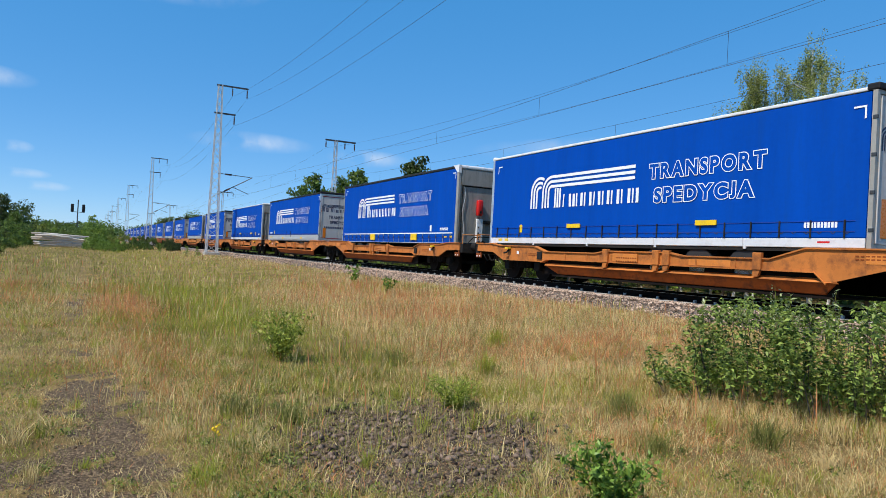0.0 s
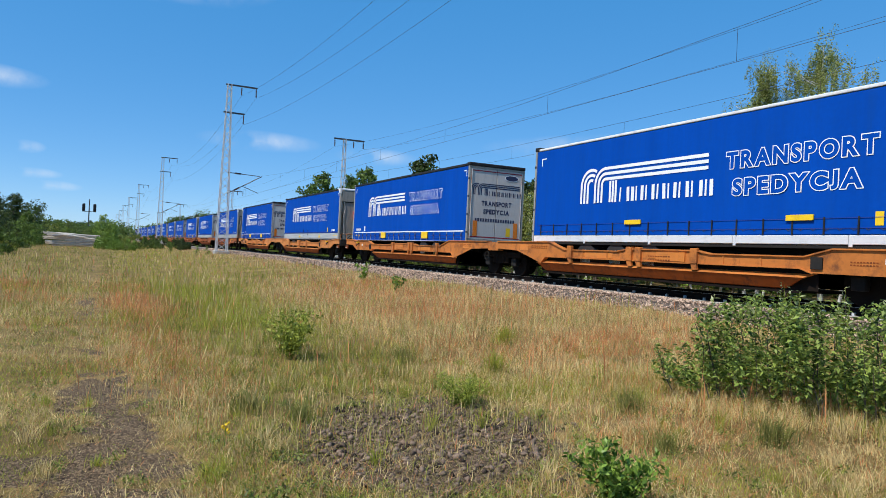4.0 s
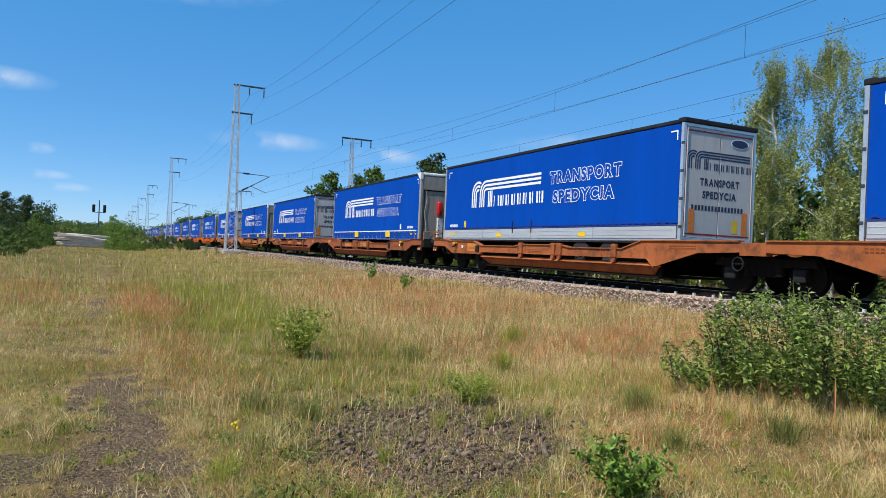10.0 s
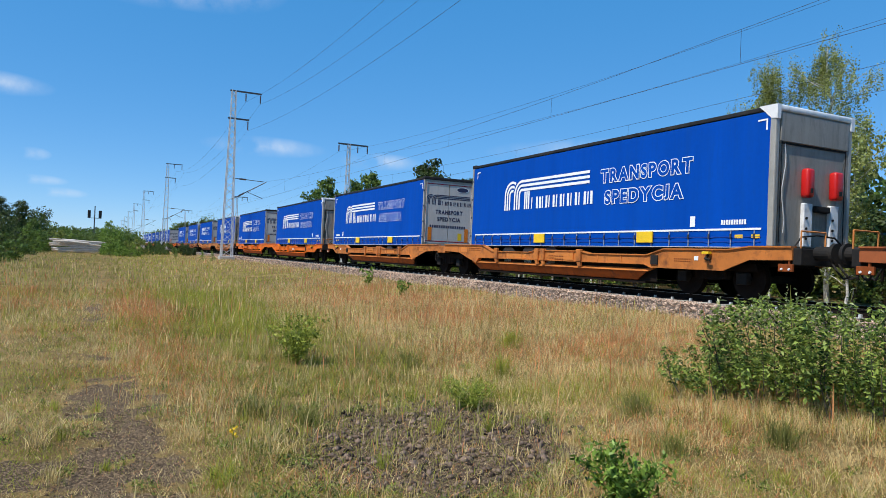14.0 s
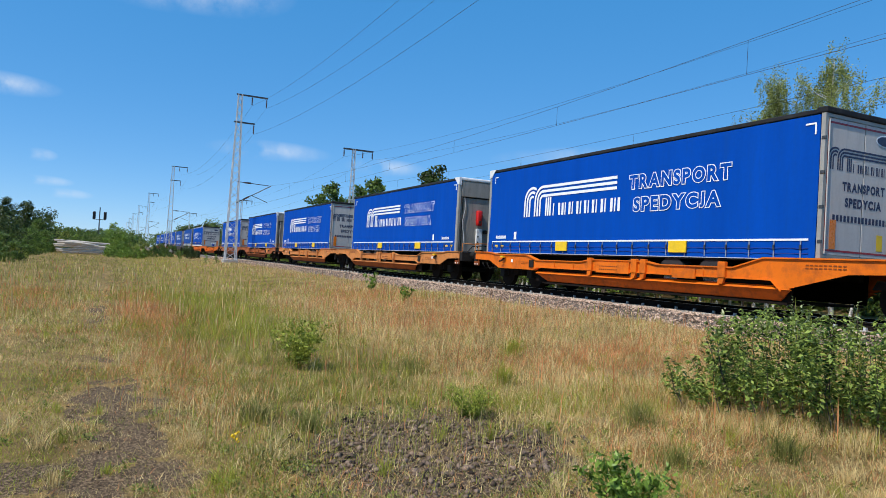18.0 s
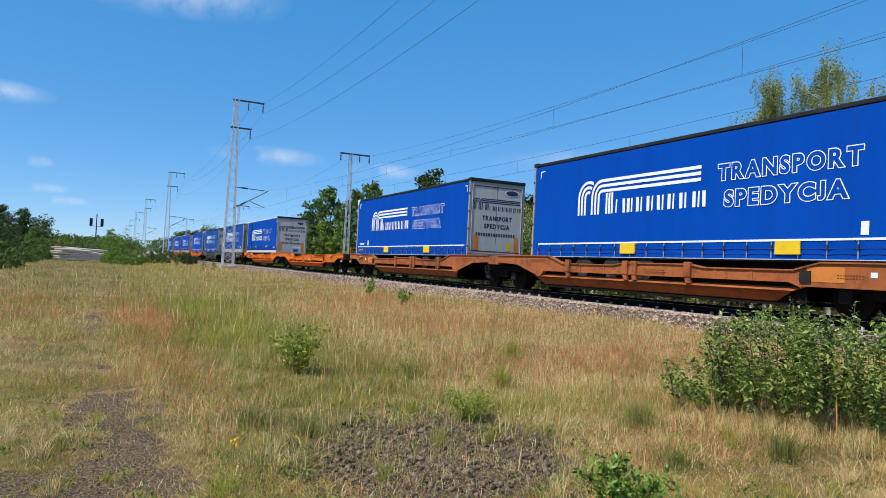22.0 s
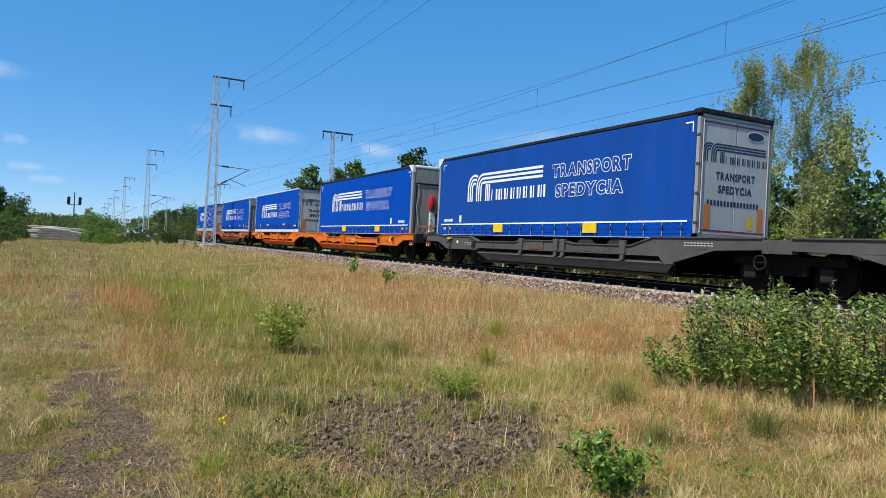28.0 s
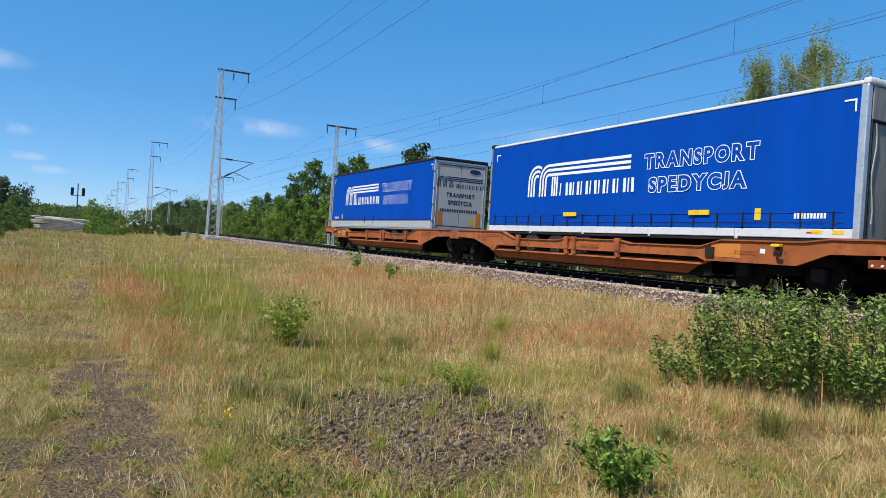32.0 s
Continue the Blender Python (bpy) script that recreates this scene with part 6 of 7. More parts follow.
        blades("grass_tuft", tx + np.cos(a) * d, ty + np.sin(a) * d, high * rng.uniform(0.4, 1.15, k), 0.0042 * rng.uniform(0.6, 1.4, k), rng.uniform(0.05, 0.8, k), SAGE if high < 0.34 else GREEN, "dense green grass tuft among dry straw", "grass")
    # the field goes on beside and behind the path's end
    n = 26000
    r, a = 40.0 * np.sqrt(rng.uniform(0.0004, 1, n)), rng.uniform(0, 2 * np.pi, n)
    x, y = r * np.sin(a), r * np.cos(a)
    deg = np.degrees(np.arctan2(x, y))
    keep = ((deg < -15) | (deg > 65) | (r < 2.6)) & (x < XC - 3.4) & (path_mask(x, y) < 0.3) & (r > 0.4)
    x, y = x[keep], y[keep]
    green = rng.uniform(0, 1, len(x)) < 0.3 + 0.4 * (patches(x, y, 0.9, 3) - 0.5)
    for name, sel, mat, label in (("dry_field_grass", ~green, STRAW, "dry grass of the field around"), ("green_field_grass", green, GREEN, "green grass of the field around")):
        k = int(sel.sum())
        blades(name, x[sel], y[sel], rng.uniform(0.05, 0.18, k), rng.uniform(0.01, 0.03, k), rng.uniform(0.2, 1.2, k), mat, label, "grass")
    # tall brown stalks
    x, y, r = scatter(150, 7.0, 24.0, 5.0, 62.0)
    blades("brown_stalks", x, y, rng.uniform(0.30, 0.55, len(x)), np.full(len(x), 0.007), rng.uniform(0.02, 0.15, len(x)), RUSSET, "tall brown seed stalks above the grass", "stalks", head=0.9)


build_grass()


def stones(name, x, y, z, size, mat, label, category, parent=None):
    """Broken stones in one mesh: uneven octahedra, half sunk."""
    n = len(x)
    base = np.array([(1, 0, 0), (0, 1, 0), (-1, 0, 0), (0, -1, 0), (0, 0, 1), (0, 0, -1)], dtype=np.float32)
    co = base[None] * rng.uniform(0.5, 1.25, (n, 6, 1)) + rng.uniform(-0.42, 0.42, (n, 6, 3))
    a = rng.uniform(0, 6.28, n)
    c, s = np.cos(a)[:, None], np.sin(a)[:, None]
    co = np.stack([co[..., 0] * c - co[..., 1] * s, co[..., 0] * s + co[..., 1] * c, co[..., 2] * 0.7], -1) * size[:, None, None]
    co += np.stack([x, y, z], -1)[:, None]
    f = np.array([0, 1, 4, 1, 2, 4, 2, 3, 4, 3, 0, 4, 1, 0, 5, 2, 1, 5, 3, 2, 5, 0, 3, 5], dtype=np.int32)
    me = bpy.data.meshes.new(name)
    me.vertices.add(n * 6)
    me.vertices.foreach_set("co", co.astype(np.float32).ravel())
    idx = (np.arange(n, dtype=np.int32)[:, None] * 6 + f).ravel()
    me.loops.add(len(idx))
    me.loops.foreach_set("vertex_index", idx)
    me.polygons.add(n * 8)
    me.polygons.foreach_set("loop_start", np.arange(0, n * 24, 3, dtype=np.int32))
    me.polygons.foreach_set("loop_total", np.full(n * 8, 3, dtype=np.int32))
    me.update(calc_edges=True)
    me.materials.append(mat)
    return tagged(new(name, me), label, category, kind="stuff")


def island_stone(name, dark, light):
    return leafy(name, dark, light, 0.9, patch=1.2, trans=0.0, spec=0.1)


def build_stones():
    y = np.concatenate([rng.uniform(-3, 35, 26000), rng.uniform(35, 95, 7000)])
    t = rng.uniform(0, 1, len(y))
    xo = XC - 3.35 + 2.5 * t
    z = np.where(t < 0.56, 0.22 + (ZR - 0.20 - 0.22) * t / 0.56, ZR - 0.19)
    size = rng.uniform(0.018, 0.044, len(y)) * np.where(y > 35, 1.5, 1.0)
    stones("ballast_stones", xo, y, z, size, island_stone("loose_ballast", (0.12, 0.078, 0.054), (0.68, 0.49, 0.36)), "loose broken ballast stones on the shoulder", "stones")
    n = 11000
    x, y = rng.uniform(0.6, 5.0, n), rng.uniform(3.2, 7.4, n)
    keep = rng.uniform(0, 1, n) < gravel_mask(x, y) ** 1.5
    x, y = x[keep], y[keep]
    size = 0.007 + 0.034 * rng.uniform(0, 1, len(x)) ** 3.0
    stones("gravel", x, y, ground_np(x, y) + 0.25 * size, size, island_stone("grey_gravel", (0.04, 0.028, 0.021), (0.25, 0.175, 0.125)), "dark grey-brown gravel and clods showing through the grass", "gravel")
    n = 2200
    y = rng.uniform(3.2, 12, n)
    x = 0.2 + rng.normal(0, 0.6, n)
    stones("path_grit", x, y, ground_np(x, y) + 0.002, 0.004 + 0.018 * rng.uniform(0, 1, n) ** 3, island_stone("path_grit", (0.055, 0.034, 0.018), (0.33, 0.22, 0.125)), "small grit on the trodden path", "grit")


build_stones()


def leaf_cloud(centres, radii, per, size, flat=0.0, hang=0.0, aspect=0.6):
    """Leaves as folded quads, filling a set of soft balls unevenly."""
    n = len(centres) * per
    c = np.repeat(np.asarray(centres, dtype=float), per, 0)
    rad = np.repeat(np.asarray(radii, dtype=float), per, 0)
    if rad.ndim == 1:
        rad = np.stack([rad, rad, rad], -1)
    d = rng.normal(0, 1, (n, 3))
    d /= np.linalg.norm(d, axis=1)[:, None]
    p = c + d * rad * rng.uniform(0.0, 1.0, (n, 1)) ** 0.45
    p[:, 2] -= hang * np.abs(rng.normal(0, 1, n))
    u = rng.normal(0, 1, (n, 3))
    u[:, 2] -= 0.6 * hang
    u /= np.linalg.norm(u, axis=1)[:, None]
    nrm = d + rng.normal(0, 0.7, (n, 3)) + np.array([0, 0, 0.5 + flat])
    v = np.cross(u, nrm)
    v /= np.linalg.norm(v, axis=1)[:, None] + 1e-6
    s = size * rng.uniform(0.6, 1.4, (n, 1))
    a, b = u * s, v * s * aspect
    return np.stack([p - a, p - 0.1 * a + b, p + a, p - 0.1 * a - b], 1)


def limb(bm, p0, p1, r0, r1, bends, r, seg=6, crook=0.05):
    """A crooked, tapering limb. Returns its joints."""
    p0, p1 = Vector(p0), Vector(p1)
    pts = [p0]
    for i in range(1, bends + 1):
        t = i / bends
        k = crook * (p1 - p0).length * (1 if i < bends else 0.3)
        pts.append(p0.lerp(p1, t) + Vector((r.uniform(-k, k), r.uniform(-k, k), r.uniform(-k, k) * 0.5)))
    for i in range(bends):
        t0, t1 = i / bends, (i + 1) / bends
        tube(bm, pts[i], pts[i + 1], r0 + (r1 - r0) * t0, r0 + (r1 - r0) * t1, seg, caps=False)
    return pts


def build_tree(kind, height, seed, label, leaves):
    """A tree with a tapered trunk, limbs and a crown of many leaves with gaps. kind: birch, oak, young, dark."""
    r = random.Random(seed)
    birch = kind == "birch"
    tree = root({"birch": "birch_tree", "oak": "deciduous_tree", "young": "young_tree", "dark": "dark_tree"}[kind], label, "tree", "trees behind the track")
    bm = bmesh.new()
    trunk = limb(bm, (0, 0, -0.2), (r.uniform(-0.4, 0.4), r.uniform(-0.4, 0.4), height * 0.93), height * (0.009 if birch else 0.017), 0.02, 9, r, 8, 0.012 if birch else 0.03)
    part("trunk", bm, M["birch_bark" if birch else "bark"], tree, "white birch trunk" if birch else "brown trunk", True)
    bm = bmesh.new()
    centres, radii = [], []
    limbs = int(height * (3.4 if birch else 3.0))
    low = {"birch": 0.14, "oak": 0.12, "young": 0.04, "dark": 0.1}[kind]
    for i in range(limbs):
        t = low + (0.97 - low) * (i + r.random()) / limbs
        f = t * 9
        b = trunk[int(f)].lerp(trunk[min(9, int(f) + 1)], f - int(f))
        a = r.uniform(0, 6.283)
        shape = {"birch": 0.18, "oak": 0.25, "young": 0.27, "dark": 0.23}[kind]
        reach = height * shape * math.sin(math.pi * min(1, 0.18 + 0.80 * (1 - abs(t - 0.45) * 1.25))) * r.uniform(0.55, 1.15)
        reach *= 1.0 if t < 0.75 else (1.05 - t) / 0.3
        if kind == "young":
            reach = height * 0.27 * (1.0 - t) ** 0.7 * r.uniform(0.6, 1.15) + 0.15
        rise = reach * (0.75 if birch else 0.45) * r.uniform(0.4, 1.2)
        end = b + Vector((math.cos(a) * reach, math.sin(a) * reach, rise))
        pts = limb(bm, b, end, height * 0.0045 * (1.1 - t) + 0.008, 0.006, 4, r, 4)
        if birch:
            for k in (1, 2, 3, 4):
                for _ in range(4):
                    q = pts[k] + Vector((r.uniform(-0.35, 0.35), r.uniform(-0.35, 0.35), r.uniform(-0.1, 0.3)))
                    fall = r.uniform(0.1, 0.75)
                    sway = Vector((r.uniform(-0.45, 0.45), r.uniform(-0.45, 0.45), -1.0))
                    for j in range(2 + int(fall * 5)):
                        centres.append(q + sway * (0.16 * j))
                        radii.append(0.24 if j == 0 else 0.12)
            continue
        for k in (1, 2, 3, 4):
            if r.random() < (0.5 if k == 1 else 0.88):
                centres.append(pts[k] + Vector((r.uniform(-0.2, 0.2), r.uniform(-0.2, 0.2), 0.0)))
                radii.append(height * r.uniform(0.04, 0.095))
    if birch:        # the leading shoot, leafy to its tip
        for k in range(16):
            q = trunk[8].lerp(trunk[9], k / 12.0)
            for _ in range(3):
                centres.append(q + Vector((r.uniform(-0.3, 0.3), r.uniform(-0.3, 0.3), r.uniform(-0.2, 0.35))))
                radii.append(0.17)
    tagged(part("limb_wood", bm, M["birch_bark" if birch else "bark"], tree), kind="stuff")
    rad = np.array(radii)
    rad = np.stack([rad * (0.75 if birch else 1.0)] * 2 + [rad * (1.5 if birch else 0.85)], -1)
    per = max(1, round(leaves / max(1, len(centres))))
    fine = min(1.9 if birch else 2.5, (17000 / leaves) ** 0.5)
    lv = leaf_cloud(centres, rad, per, {"birch": 0.046, "oak": 0.075, "young": 0.072, "dark": 0.072}[kind] * height / 10 * fine, hang=0.10 if birch else 0.0)
    me = quads_mesh("crown", lv, M[{"birch": "birch_leaf", "oak": "oak_leaf", "young": "young_leaf", "dark": "dark_leaf"}[kind]])
    crown = new("crown", me)
    crown.parent = tree
    tagged(crown, "drooping airy crown" if birch else "uneven leafy crown", kind="stuff")
    return tree


def plant_trees():
    r = random.Random(21)
    protos = {}
    words = {"birch": "slender birch with drooping airy foliage", "oak": "broad green tree in full leaf", "young": "bright green young tree by the line", "dark": "dark green tree in the wood"}
    def put(kind, x, y, h, rot=None):
        v = r.randrange(2)
        level = 44000 if kind == "birch" and h > 11 else 8000 if kind == "birch" and h > 9.4 or x < -8 and h > 7 else 3400 if h > 4.5 and y < 130 else 1500
        key = (kind, v, level)
        rot = r.uniform(0, 360) if rot is None else rot
        at = pose(x, y, ground_z(x, y), 0, 0, rot)
        if key not in protos:
            protos[key] = build_tree(kind, 10.0, 40 + 7 * len(protos), words[kind], level)
            ob = protos[key]
            ob.matrix_basis = at
        else:
            ob = copy_thing(protos[key], at)
        s = h / 10.0
        ob.scale = (s * r.uniform(0.9, 1.1), s * r.uniform(0.9, 1.1), s)
    # the two tall birches and their neighbours
    for x, y, h in ((26.4, 21.6, 11.1), (27.0, 18.9, 11.8), (26.6, 22.4, 9.9), (30.0, 16.0, 10.2), (27.5, 24.6, 8.0), (31.0, 20.5, 9.0), (26.0, 17.5, 7.0), (33.5, 26.0, 8.5), (29.0, 13.0, 9.5), (27.0, 9.0, 9.0)):
        put("birch", x, y, h)
    for i in range(13):
        y = 26.5 + i * 1.9
        put("birch" if i % 3 else "dark", 27.0 + r.uniform(0, 5), y, 6.6 + r.uniform(-0.6, 0.9))
    for i in range(12):
        put("birch", 26.0 + r.uniform(0, 5.5), 25 + i * 2.1 + r.uniform(-0.7, 0.7), r.uniform(5.8, 7.6))
    for x, y, h in ((29.5, 46.5, 7.9), (31.0, 49.5, 8.2), (30.0, 54.0, 9.2), (31.0, 57.0, 9.6), (29.0, 62.0, 9.8), (30.0, 66.0, 12.2), (31.5, 69.5, 11.9), (30.0, 73.0, 10.0)):
        put("dark", x, y, h)
    for x, y, h in ((29.0, 58.5, 9.3), (30.5, 51.5, 8.8), (28.4, 48.0, 8.3), (31.0, 44.5, 8.3), (29.0, 41.5, 7.9), (32.0, 47.5, 8.4), (30.0, 61.5, 9.6), (28.6, 54.5, 8.9), (30.8, 38.5, 7.6), (28.8, 35.0, 7.2)):
        put("dark", x, y, h)
    for x, y, h in ((28.0, 77.0, 11.4), (27.0, 82.0, 9.6), (28.5, 88.0, 11.6), (28.5, 95.0, 12.4), (27.5, 101.0, 11.2), (28.0, 108.0, 9.6), (29.0, 114.0, 9.4), (27.0, 121.0, 8.6), (28.0, 131.0, 8.4), (29, 140, 8.5)):
        put("oak", x, y, h)
    for i in range(24):
        y = 50 + i * 4.2
        put("young", 23.5 + r.uniform(-0.8, 1.6), y, 3.9 + r.uniform(-0.8, 1.8) + (1.2 if y > 75 else 0))
    for i in range(14):
        put("dark" if i % 2 else "oak", 27.0 + r.uniform(0, 9), 140 + i * 15.0, 8.0 + i * 0.35 + r.uniform(-1, 1))
    for i in range(10):
        put("dark", 24.0 + r.uniform(0, 3), 20 + i * 4.6, 3.2 + r.uniform(-0.8, 0.8))
    # trees up the line on the path's side
    for kind, x, y, h in (("dark", -11.5, 118, 7.6), ("dark", -14.5, 124, 8.2), ("oak", -9.0, 112, 4.8), ("oak", -18.0, 120, 7.0), ("young", 0.8, 138, 5.9), ("young", -0.6, 142, 4.6),
                          ("oak", -6.0, 165, 4.8), ("oak", -9.0, 150, 4.4), ("young", -5.0, 128, 3.2), ("young", -12.0, 98, 2.6), ("young", -7.2, 96, 2.2), ("oak", 2.6, 120, 2.2), ("oak", 4.0, 150, 3.4), ("dark", 3.0, 210, 6.0), ("dark", -3.0, 230, 6.5), ("oak", -15, 210, 8.0), ("oak", -24, 180, 8.5), ("dark", -25, 140, 9.0)):
        put(kind, x, y, h)
    for i in range(34):
        y = r.uniform(62, 118)
        put(("young", "oak", "dark")[i % 3], -0.068 * y - r.random() * 0.12 * y, y, r.uniform(1.2, 2.6))
    for x, y, h in ((1.4, 104, 1.9), (2.6, 106, 2.2), (3.8, 112, 1.8), (0.6, 110, 2.4), (6.5, 118, 1.5), (5.2, 126, 2.0), (8.3, 62, 0.9), (7.9, 66, 1.0), (7.2, 84, 1.1)):
        put("young", x, y, h)
    for i in range(16):
        put(("dark", "oak")[i % 2], r.uniform(-60, -22) , r.uniform(110, 220), r.uniform(6, 9))
    for i in range(22):
        put(("young", "dark", "oak")[i % 3], r.uniform(24.0, 27.5), 14 + i * 1.9, r.uniform(2.6, 4.4))


plant_trees()


def far_woods():
    """Woods on the skyline."""
    c, rad = [], []
    r = np.random.default_rng(4)
    for x0, x1, y0, y1, h, n in ((-260, -10, 300, 420, 7.5, 420), (30, 70, 250, 700, 13, 420), (-10, 30, 620, 760, 9, 160), (-80, -30, 150, 300, 8, 220), (-12, 6, 170, 240, 4.2, 160)):
        x, y = r.uniform(x0, x1, n), r.uniform(y0, y1, n)
        z = h * r.uniform(0.2, 0.95, n)
        c.append(np.stack([x, y, z], -1))
        rad.append(np.stack([r.uniform(1.5, 3.2, n)] * 2 + [r.uniform(1.2, 2.6, n)], -1))
    c, rad = np.concatenate(c), np.concatenate(rad)
    mid = c[:, 1] < 320
    lv = np.concatenate([leaf_cloud(c[mid], rad[mid], 80, 0.3), leaf_cloud(c[~mid], rad[~mid], 44, 0.6)])
    left = np.stack([r.uniform(-36, -8.5, 420), r.uniform(112, 140, 420), 6.4 * r.uniform(0.0, 1.0, 420) ** 1.2], -1)
    shade = leaf_cloud(left, np.stack([r.uniform(0.8, 1.7, 420)] * 3, -1), 64, 0.19)
    tagged(new("copse", quads_mesh("copse", shade, M["dark_leaf"])), "dark green copse behind the stacked timbers", "woods", kind="stuff")
    n = 3000
    c2y = np.concatenate([r.uniform(12, 90, 1500), r.uniform(-30, 230, 700), r.uniform(60, 270, 800)])
    c2x = np.concatenate([r.uniform(33, 46, 2200), r.uniform(24.5, 33, 800)])
    c2 = np.stack([c2x, c2y, (5.6 + 1.6 * np.sin(c2y * 0.31) * np.sin(c2y * 0.083)) * r.uniform(0.05, 1.0, n)], -1)
    near = leaf_cloud(c2, np.stack([r.uniform(0.8, 1.8, n)] * 2 + [r.uniform(0.8, 1.5, n)], -1), 52, 0.2)
    deep = rng.uniform(0, 1, len(near)) < 0.6
    tagged(new("woodland", quads_mesh("woodland", near[~deep], M["oak_leaf"])), "green undergrowth of the wood behind the track", "woods", kind="stuff")
    tagged(new("dark_woodland", quads_mesh("dark_woodland", near[deep], M["dark_leaf"])), "dark green depth of the wood behind the track", "woods", kind="stuff")
    tagged(new("far_woods", quads_mesh("far_woods", lv, M["oak_leaf"])), "green woods along the skyline", "woods", kind="stuff")


far_woods()


def build_shrub(x, y, wide, deep, high, mat, label, seed):
    """A rounded wild shrub, leafy down to the ground."""
    r = random.Random(seed)
    sh = root("shrub", label, "shrub", "wild shrubs along the field")
    bm = bmesh.new()
    c, rad = [], []
    for i in range(46):
        a, d = r.uniform(0, 6.283), r.random() ** 0.5
        p = (wide * d * math.cos(a), deep * d * math.sin(a), high * r.uniform(0.05, 1.0) * (1.0 - 0.6 * d ** 3))
        c.append(p)
        rad.append(high * r.uniform(0.10, 0.2))
        if i % 4 == 0:
            limb(bm, (p[0] * 0.3, p[1] * 0.3, -0.05), p, 0.02, 0.006, 3, r, 4)
    tagged(part("stem_wood", bm, M["bark"], sh), kind="stuff")
    o = new("foliage", quads_mesh("foliage", leaf_cloud(c, rad, 80, 0.05 + 0.014 * high, aspect=0.55), M[mat]))
    o.parent = sh
    tagged(o, kind="stuff")
    sh.matrix_basis = pose(x, y, ground_z(x, y) - 0.03)


for i, (x, y, wide, deep, high, mat) in enumerate((
        (-7.2, 56, 1.5, 1.3, 1.2, "oak_leaf"), (-9.4, 57, 2.0, 1.4, 1.6, "young_leaf"), (-11.0, 56, 2.2, 1.5, 1.8, "oak_leaf"), (-14.5, 60, 2.4, 1.6, 2.0, "olive_leaf"), 
        (0.9, 96, 1.5, 1.3, 1.5, "young_leaf"), (2.6, 94, 1.8, 1.5, 1.5, "young_leaf"), (7.6, 100, 1.9, 1.5, 1.6, "oak_leaf"), (9.3, 92, 1.0, 1.0, 1.3, "dark_leaf"), (-13.0, 104, 3.0, 2.4, 4.6, "dark_leaf"), (-17.0, 100, 3.2, 2.4, 5.2, "dark_leaf"), (-9.2, 104, 2.4, 2.2, 3.4, "oak_leaf"),
        (-7.2, 60, 2.2, 1.6, 1.9, "oak_leaf"), (-7.6, 66, 1.6, 1.4, 1.3, "olive_leaf"), (-9.6, 62, 2.2, 1.8, 2.0, "olive_leaf"), (-12.5, 64, 2.4, 1.8, 2.2, "oak_leaf"),
        (-8.8, 84, 2.6, 2.0, 2.3, "oak_leaf"), (-12.5, 88, 2.8, 2.2, 2.6, "dark_leaf"), (-16.5, 80, 2.8, 2.2, 2.4, "olive_leaf"),
        (1.0, 100, 1.7, 1.6, 2.2, "young_leaf"), (3.6, 106, 2.0, 1.6, 2.3, "olive_leaf"), (6.2, 112, 2.0, 1.6, 2.2, "oak_leaf"), (8.2, 120, 1.8, 1.4, 1.9, "dark_leaf"),
        (10.4, 108, 1.1, 1.0, 1.5, "dark_leaf"), (8.9, 88, 0.5, 0.5, 0.9, "dark_leaf"), (-3.0, 116, 3.0, 1.6, 3.0, "oak_leaf"), (1.0, 124, 2.6, 2.2, 4.6, "young_leaf"), (-1.2, 128, 2.4, 2.0, 4.0, "oak_leaf"), (-6.8, 118, 2.4, 2.0, 3.4, "olive_leaf"), (-9.4, 112, 2.2, 2.0, 3.6, "young_leaf"))):
    build_shrub(x, y, wide, deep, high, mat, {"oak_leaf": "green wild shrub leafy to the ground", "olive_leaf": "olive green wild shrub in tall grass", "dark_leaf": "dark green low wild shrub", "young_leaf": "bright yellow-green leafy shrub"}[mat], 300 + i)


